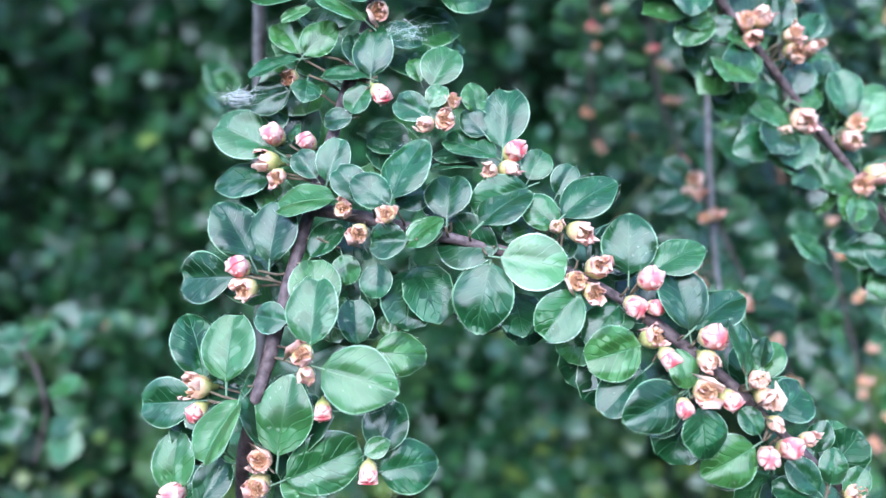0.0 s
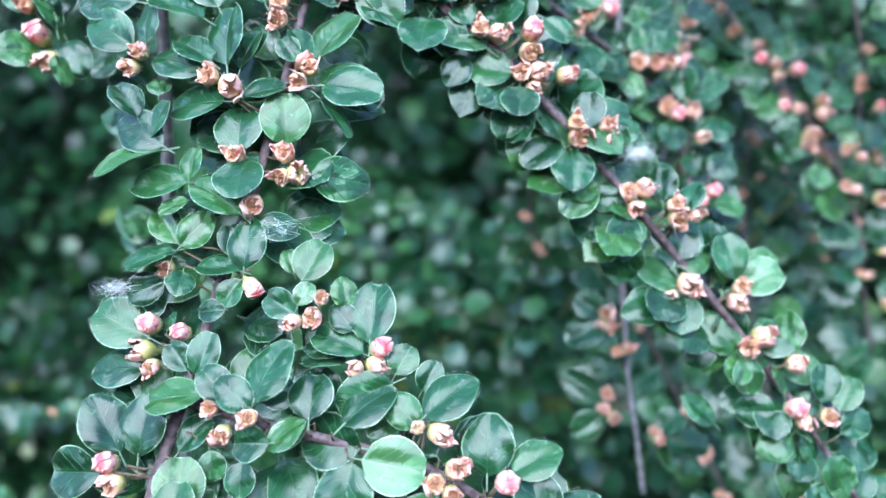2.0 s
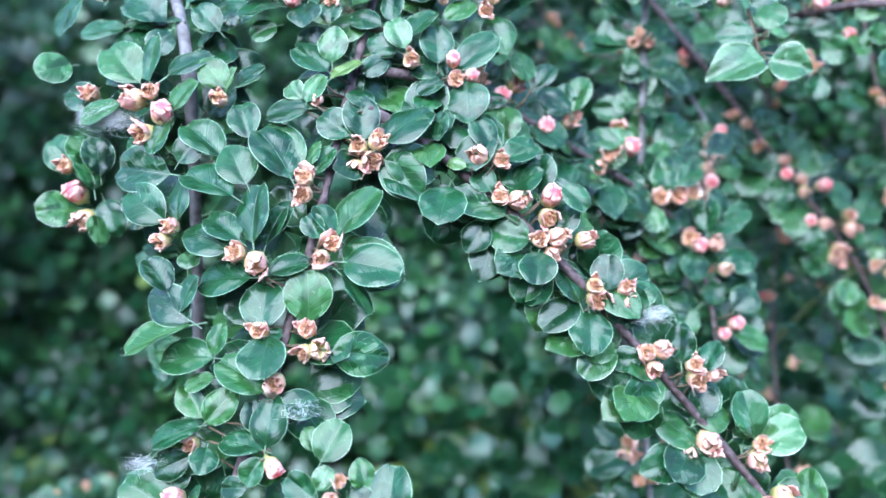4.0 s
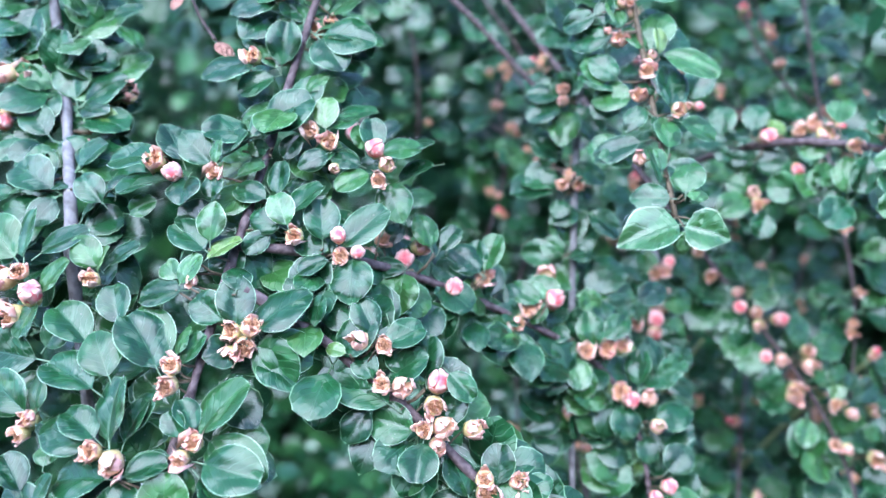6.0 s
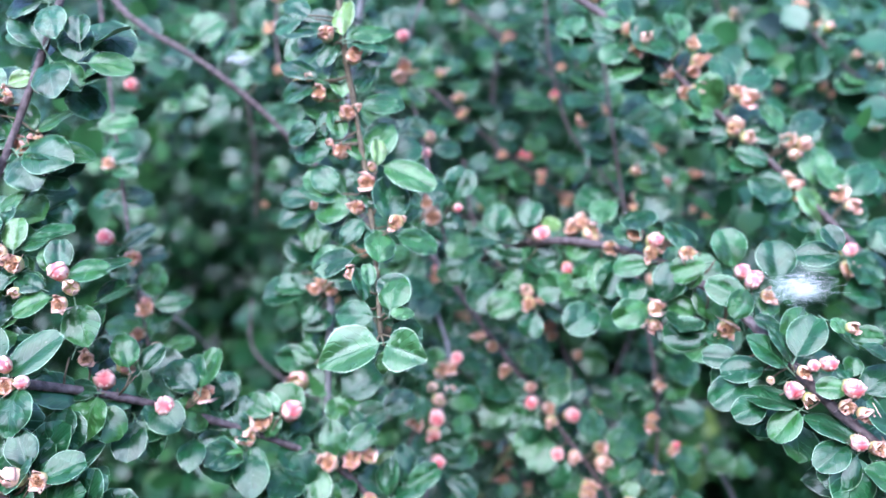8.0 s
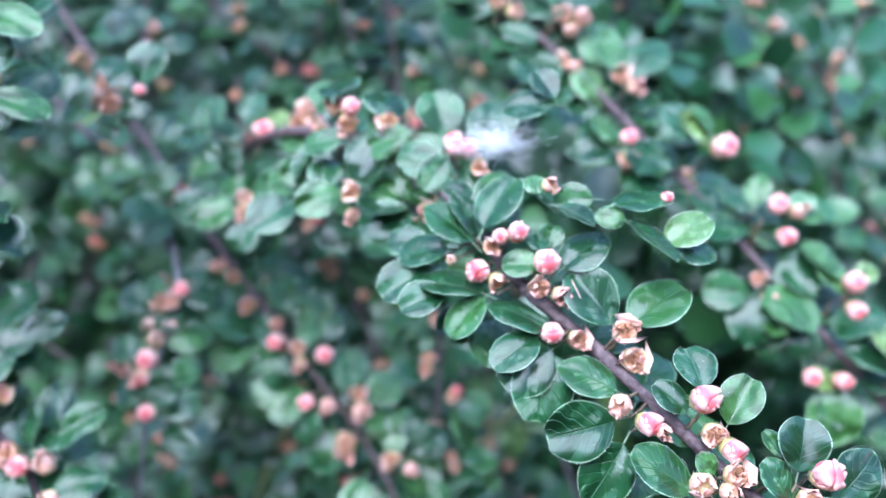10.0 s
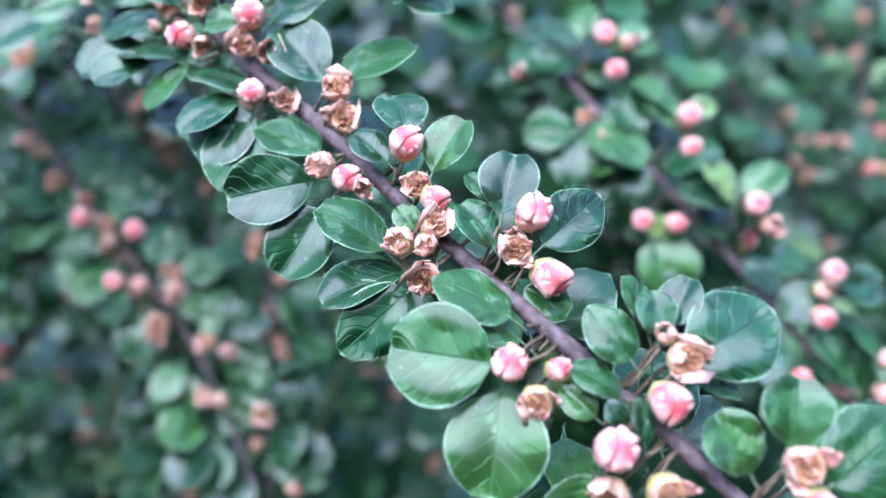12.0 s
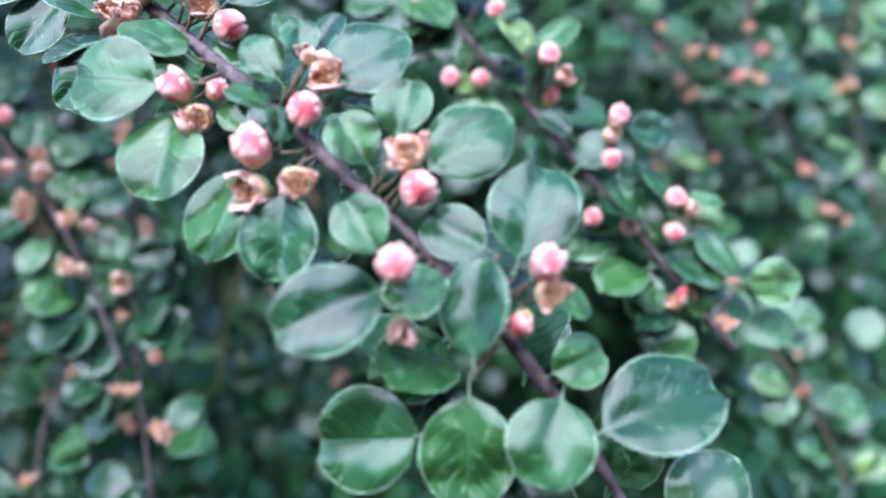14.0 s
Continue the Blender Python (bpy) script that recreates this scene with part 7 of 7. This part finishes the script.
leaves(thing, line, [
    (-1.1, 379.1, 1059.8, 1, 52, -69, 12.4, 8.5, 1),
])

thing, line = branch(
    "dark woody branch crossing behind the leaves", 1.5, 1.0,
    [(-100, 520, 1200), (-44, 434, 1124.8), (-10.5, 390.4, 1083.7), (6.2, 380.8, 1069.7), (20.3, 379.4, 1061.7), (35.5, 378.1, 1051.6), (51, 377.4, 1038.5), (66.3, 376.8, 1023), (81.4, 375.1, 1007.1), (96.5, 371.8, 991)],
    BARK,
)
leaves(thing, line, [
    (6.8, 387.4, 1059.2, 15, -33, 74, 14.7, 11.3, 0),
    (8.5, 386.7, 1056.4, -6, 43, -81, 10.3, 7.9, 1),
    (21.7, 389.8, 1065.4, 48, 42, -34, 15.3, 14.3, 1),
    (32.7, 387.9, 1055.8, 58, 1, -29, 15.6, 11.9, 1),
    (25, 386.6, 1032.6, 57, 34, -20, 14.1, 12.8, 2),
    (16.7, 390.2, 1044.2, -38, 51, -145, 12.5, 11.8, 2),
    (46, 386.6, 1048, 27, -62, 60, 9.6, 8.8, 4),
    (7.8, 387.8, 1036.7, 41, 38, -28, 8, 7.7, 2),
])
flowers(thing, line, [
    (-6.5, 397, 1045.6, 75, 18, -2, 5.73, 0),
])

thing, line = branch(
    "drooping twig with dull blue-green leaves and orange flowers", 0.8, 0.5,
    [(150, 520, 1150), (121.3, 452.3, 1101.4), (108.4, 414.7, 1067.8), (109, 399, 1047.5), (113.6, 384.7, 1032.5), (118.5, 364.9, 1020.3), (123.4, 343.5, 1009.2), (128.1, 326.2, 997.3)],
    BARK,
)
leaves(thing, line, [
    (108.2, 398, 1066.8, 66, -21, 19, 12.9, 11.7, 2),
    (105.9, 398.4, 1069, 31, -60, 44, 13.6, 11.6, 4),
    (105.9, 395.3, 1057, 13, -57, 66, 12.8, 9.6, 4),
    (120.2, 374.8, 1026.8, 43, 15, -17, 8.5, 8.3, 1),
    (105.2, 373.5, 1024.9, 63, 16, -20, 11, 9.3, 1),
    (116.5, 375.8, 1019.6, -35, -27, 165, 8.6, 8.2, 0),
])
leaves(thing, line, [
    (120.3, 326.2, 1011.1, 43, 29, -14, 12.2, 11.6, 2),
    (130, 329.9, 1011.3, 67, 24, -8, 12.8, 11.2, 3),
    (126.8, 324.7, 1004.1, 13, 62, -70, 7.8, 7, 2),
    (119.4, 324.4, 1004.2, 15, -58, 61, 10.8, 9.8, 0),
    (119.4, 323.6, 1001.3, -39, 59, -141, 8.6, 7.7, 0),
])
flowers(thing, line, [
    (105.8, 400.4, 1064.4, 75, 20, 10, 5.21, 0),
    (107.3, 397.9, 1051.1, 63, 17, -5, 6.68, 1),
    (105.7, 397.4, 1048.1, 75, 18, -2, 7.12, 2),
    (119.1, 377.7, 1025.4, 56, 17, -7, 5.55, 2),
    (117.5, 375.8, 1021.3, 87, 19, 2, 4.23, 0),
    (121.5, 328.7, 1009.3, 63, 17, -5, 4.77, 1),
    (123.8, 328.9, 1005.1, 75, 18, -2, 6.6, 1),
    (131.2, 328.1, 1008.7, 75, 21, 16, 3.3, 0),
])
leaves(thing, line, [
    (106.7, 394.6, 1054.3, 49, 16, -26, 15.4, 11.2, 0),
    (109, 393.3, 1048.7, -7, 52, -77, 13.2, 8.3, 1),
    (108.6, 392.4, 1045.4, -40, 28, -140, 10.5, 7.3, 3),
    (117.9, 375, 1027.9, 35, -31, 46, 12.4, 9.9, 1),
    (120.8, 373.7, 1022.5, -2, 49, -72, 12, 8.5, 1),
])

thing, line = branch(
    "shaded twig with small leaves and orange flowers", 0.75, 0.5,
    [(480, 580, 1100), (444.5, 563.1, 1046.1), (434.3, 551.6, 1005.4), (446.5, 544.8, 976.1), (466.8, 539.2, 950.3)],
    BARK,
)
wild(thing, line, 111, 0.0075, 0.0155, 0.4, 0)

thing, line = branch(
    "shaded twig with small leaves and orange flowers", 0.75, 0.5,
    [(440, 580, 1060), (411.4, 580.4, 1024.7), (401.2, 576.7, 990.2), (408.7, 570, 956.9), (425.6, 562.9, 924.6)],
    BARK,
)
wild(thing, line, 112, 0.0075, 0.0155, 0.4, 0)


thing, line = branch(
    "pale green young shoot with soft leaves low in the shrub", 1.3, 0.9,
    [(100, 440, 760), (125.1, 407.7, 823), (137.9, 395.7, 853), (149.5, 392.5, 877.3), (158.8, 387.8, 896.2)],
    GREENTWIG,
)
wild(thing, line, 131, 0.022, 0.0155, 0, 0.2, 0.6)

thing, line = branch(
    "pale green young shoot with soft leaves low in the shrub", 1.3, 0.9,
    [(195, 440, 790), (214.4, 418.3, 841.2), (224.6, 408.4, 860), (241.7, 404.7, 880.9)],
    GREENTWIG,
)
wild(thing, line, 132, 0.022, 0.0155, 0, 0.2, 0.6)

thing, line = branch(
    "forked grey-brown side twig low in the shrub", 0.9, 0.7,
    [(241.7, 404.7, 880.9), (251.9, 406.3, 865), (260.2, 407.9, 849.3), (270, 412, 815)],
    PALEBARK,
)
wild(thing, line, 133, 0.022, 0.0150, 0, 0.2, 0.1)

thing, line = branch(
    "bare dead grey stick in the dark hollow", 0.9, 0.6,
    [(10, 480, 925), (21, 440, 912), (44.6, 415, 904.4), (64, 398, 903)],
    BARK,
)

thing, line = branch(
    "bare dead grey stick in the dark hollow", 0.8, 0.5,
    [(-12, 384, 962), (0.5, 390.9, 946.9), (8.2, 398.5, 934.8), (12.5, 405.8, 922.2)],
    PALEBARK,
)


# ---- cobwebs ----
def cobweb(label, x, y, z, size, strands, seed):
    """A tangle of fine silk round a point in millimetres."""
    rng = random.Random(seed)
    mid, bm = Vector((x, y, z)) / 1000, bmesh.new()
    for _ in range(strands):
        a, b, c = (mid + Vector((rng.gauss(0, 1) * 1.1, rng.gauss(0, 0.6), rng.gauss(0, 0.6))) * size / 2000 for _ in range(3))
        b = b + (b - mid) * rng.uniform(0.2, 1.2)
        line = [(1 - t) ** 2 * a + 2 * t * (1 - t) * b + t * t * c for t in (k / 6 for k in range(7))]
        r = rng.choice((0.000008, 0.000012, 0.00002))
        tube(bm, line, r, r, 3)
    tagged(new("cobweb", mesh_of(bm, "cobweb", SILK)), label, "cobweb", "cobwebs on the shrub")


cobweb("white tangle of cobweb on the flowering branch", 79, 213, 926, 5, 110, 1)
cobweb("thick white clump of cobweb over the branch", 227, 272, 999, 6.5, 300, 2)
cobweb("grey-white cobweb among the leaves", -62, 221, 975, 6.5, 190, 3)
cobweb("grey-white cobweb among the leaves", -67, 222, 975, 5, 110, 4)
cobweb("thin grey cobweb at a leaf edge", -44, 172, 906, 4, 90, 5)
cobweb("thin cobweb strung across a dark leaf", -7, 175, 919, 5, 30, 6)
cobweb("grey-white cobweb among the leaves", 75, 279, 1060, 4, 80, 7)

# ---- deep foliage behind the near branches ----
def thicket(name, label, count, seed, box, size, material, dark_gap, face=(0.0, -0.6, 0.7), spread=0.9, grain=7.0):
    """Uncountable leaves of the shrub's inside, in one mesh; gaps where the noise is low."""
    rng = np.random.default_rng(seed)
    unit = bmesh.new()
    leaf_bm(unit, fold=0.3, bow=0.2, cup=0.15, cols=2, rows=4, under=0, stalk=False)
    uvl = unit.loops.layers.uv.verify()
    unit.verts.index_update()
    co = np.array([v.co for v in unit.verts])
    polys = [[v.index for v in f.verts] for f in unit.faces]
    uvs = [c for f in unit.faces for l in f.loops for c in l[uvl].uv]
    unit.free()
    lo, hi = np.array(box).T
    spots = []
    while len(spots) < count:
        for p in rng.uniform(lo, hi, (4000, 3)):
            v = Vector(p)
            if noise.noise(v * grain + Vector((seed, 0, 0))) > dark_gap and inside(v):
                spots.append(p)
    spots = np.array(spots[:count])
    up = np.array(face) + spread * rng.uniform(-1, 1, (count, 3))
    up /= np.linalg.norm(up, axis=1)[:, None]
    way = np.cross(rng.uniform(-1, 1, (count, 3)), up)
    way /= np.linalg.norm(way, axis=1)[:, None]
    s = (size * rng.uniform(0.65, 1.2, count))[:, None]
    m = np.stack([np.cross(way, up) * s * 0.82, way * s, up * s], 2)
    verts = np.einsum("nij,kj->nki", m, co) + spots[:, None]
    n = len(co)
    faces = [[i + k * n for i in f] for k in range(count) for f in polys]
    mesh = bpy.data.meshes.new(name)
    mesh.from_pydata(verts.reshape(-1, 3), [], faces)
    mesh.uv_layers.new(name="UVMap").data.foreach_set("uv", uvs * count)
    mesh.materials.append(material)
    mesh.polygons.foreach_set("use_smooth", [True] * len(mesh.polygons))
    tagged(new(name, mesh), label, "foliage", kind="stuff")


# dark hollows in the shrub: middle and half-widths
HOLLOWS = ((-0.16, 0.55, 0.58, 0.34, 0.3, 0.17), (-0.04, 0.60, 0.92, 0.12, 0.22, 0.14), (-0.30, 0.66, 0.80, 0.24, 0.28, 0.30), (-0.20, 0.55, 0.90, 0.22, 0.32, 0.2), (-0.26, 0.5, 0.70, 0.2, 0.3, 0.18), (0.15, 0.56, 1.10, 0.09, 0.16, 0.08), (0.07, 0.48, 0.95, 0.07, 0.1, 0.06))


def inside(p):
    """Under the rounded outline of the shrub, and behind its near branches."""
    for x, y, z, rx, ry, rz in HOLLOWS:
        if ((p.x - x) / rx) ** 2 + ((p.y - y) / ry) ** 2 + ((p.z - z) / rz) ** 2 < 1 + noise.noise(p * 11) and noise.noise(p * 90) < 0.55:
            return False
    # the left overhangs, mostly unseen, to shade its hollows; the right tilts skyward
    lean = 1.0 if p.x > -0.05 else 0.1
    round_plan = ((p.x - 0.25) / 1.35) ** 2 + ((p.y - 0.85) / 0.58) ** 2 + 0.25 * noise.noise(p * 4) < 1
    top = 1.18 - 0.15 * (p.x - 0.3) ** 2
    return round_plan and p.z < top and p.y > 0.37 + 0.08 * noise.noise(p * 3.1) + lean * max(0.0, p.z - 1.0)


thicket("shrub_foliage", "dense small dark green leaves inside the shrub", 39000, 3, ((-0.75, 1.3), (0.36, 0.85), (0.35, 1.6)), 0.0148, BACKLEAF, 0.15, grain=5.0)
thicket("shrub_inner_foliage", "shaded leaves deep inside the shrub", 42000, 9, ((-1.1, 1.6), (0.80, 1.35), (0.1, 1.4)), 0.027, BACKLEAF, -0.5)
thicket("herb_foliage", "soft green weeds growing under the shrub", 1500, 5, ((-0.6, 0.35), (0.45, 0.75), (0.3, 0.76)), 0.019, HERB, 0.1, (0, -0.3, 0.9), 0.5)

# ---- ground ----
bm = bmesh.new()
bmesh.ops.create_grid(bm, x_segments=60, y_segments=60, size=200)
for v in bm.verts:
    v.co.z = 0.02 * noise.noise(v.co * 0.3)
tagged(new("ground", mesh_of(bm, "ground", SOIL)), "dark bare soil under the shrub", "ground", kind="structure")

# ---- added hedge-shaped screens on both sides, made up to keep light out ----
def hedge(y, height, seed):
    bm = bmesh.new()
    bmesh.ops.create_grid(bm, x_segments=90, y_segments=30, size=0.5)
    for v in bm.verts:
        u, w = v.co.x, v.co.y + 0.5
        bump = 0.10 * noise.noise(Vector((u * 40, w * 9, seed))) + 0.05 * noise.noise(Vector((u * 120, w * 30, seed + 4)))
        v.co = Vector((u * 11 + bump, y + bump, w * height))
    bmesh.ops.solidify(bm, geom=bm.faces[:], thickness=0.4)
    tagged(new("backdrop", mesh_of(bm, "backdrop", SCREEN)), "added near-black green screen that darkens gaps and blocks low sky", "hedge", kind="structure")


# unseen behind the camera: cuts off low sky and darkens leaf reflections
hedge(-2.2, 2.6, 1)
# hides the lit ground behind the gaps; its darkness is in the colour
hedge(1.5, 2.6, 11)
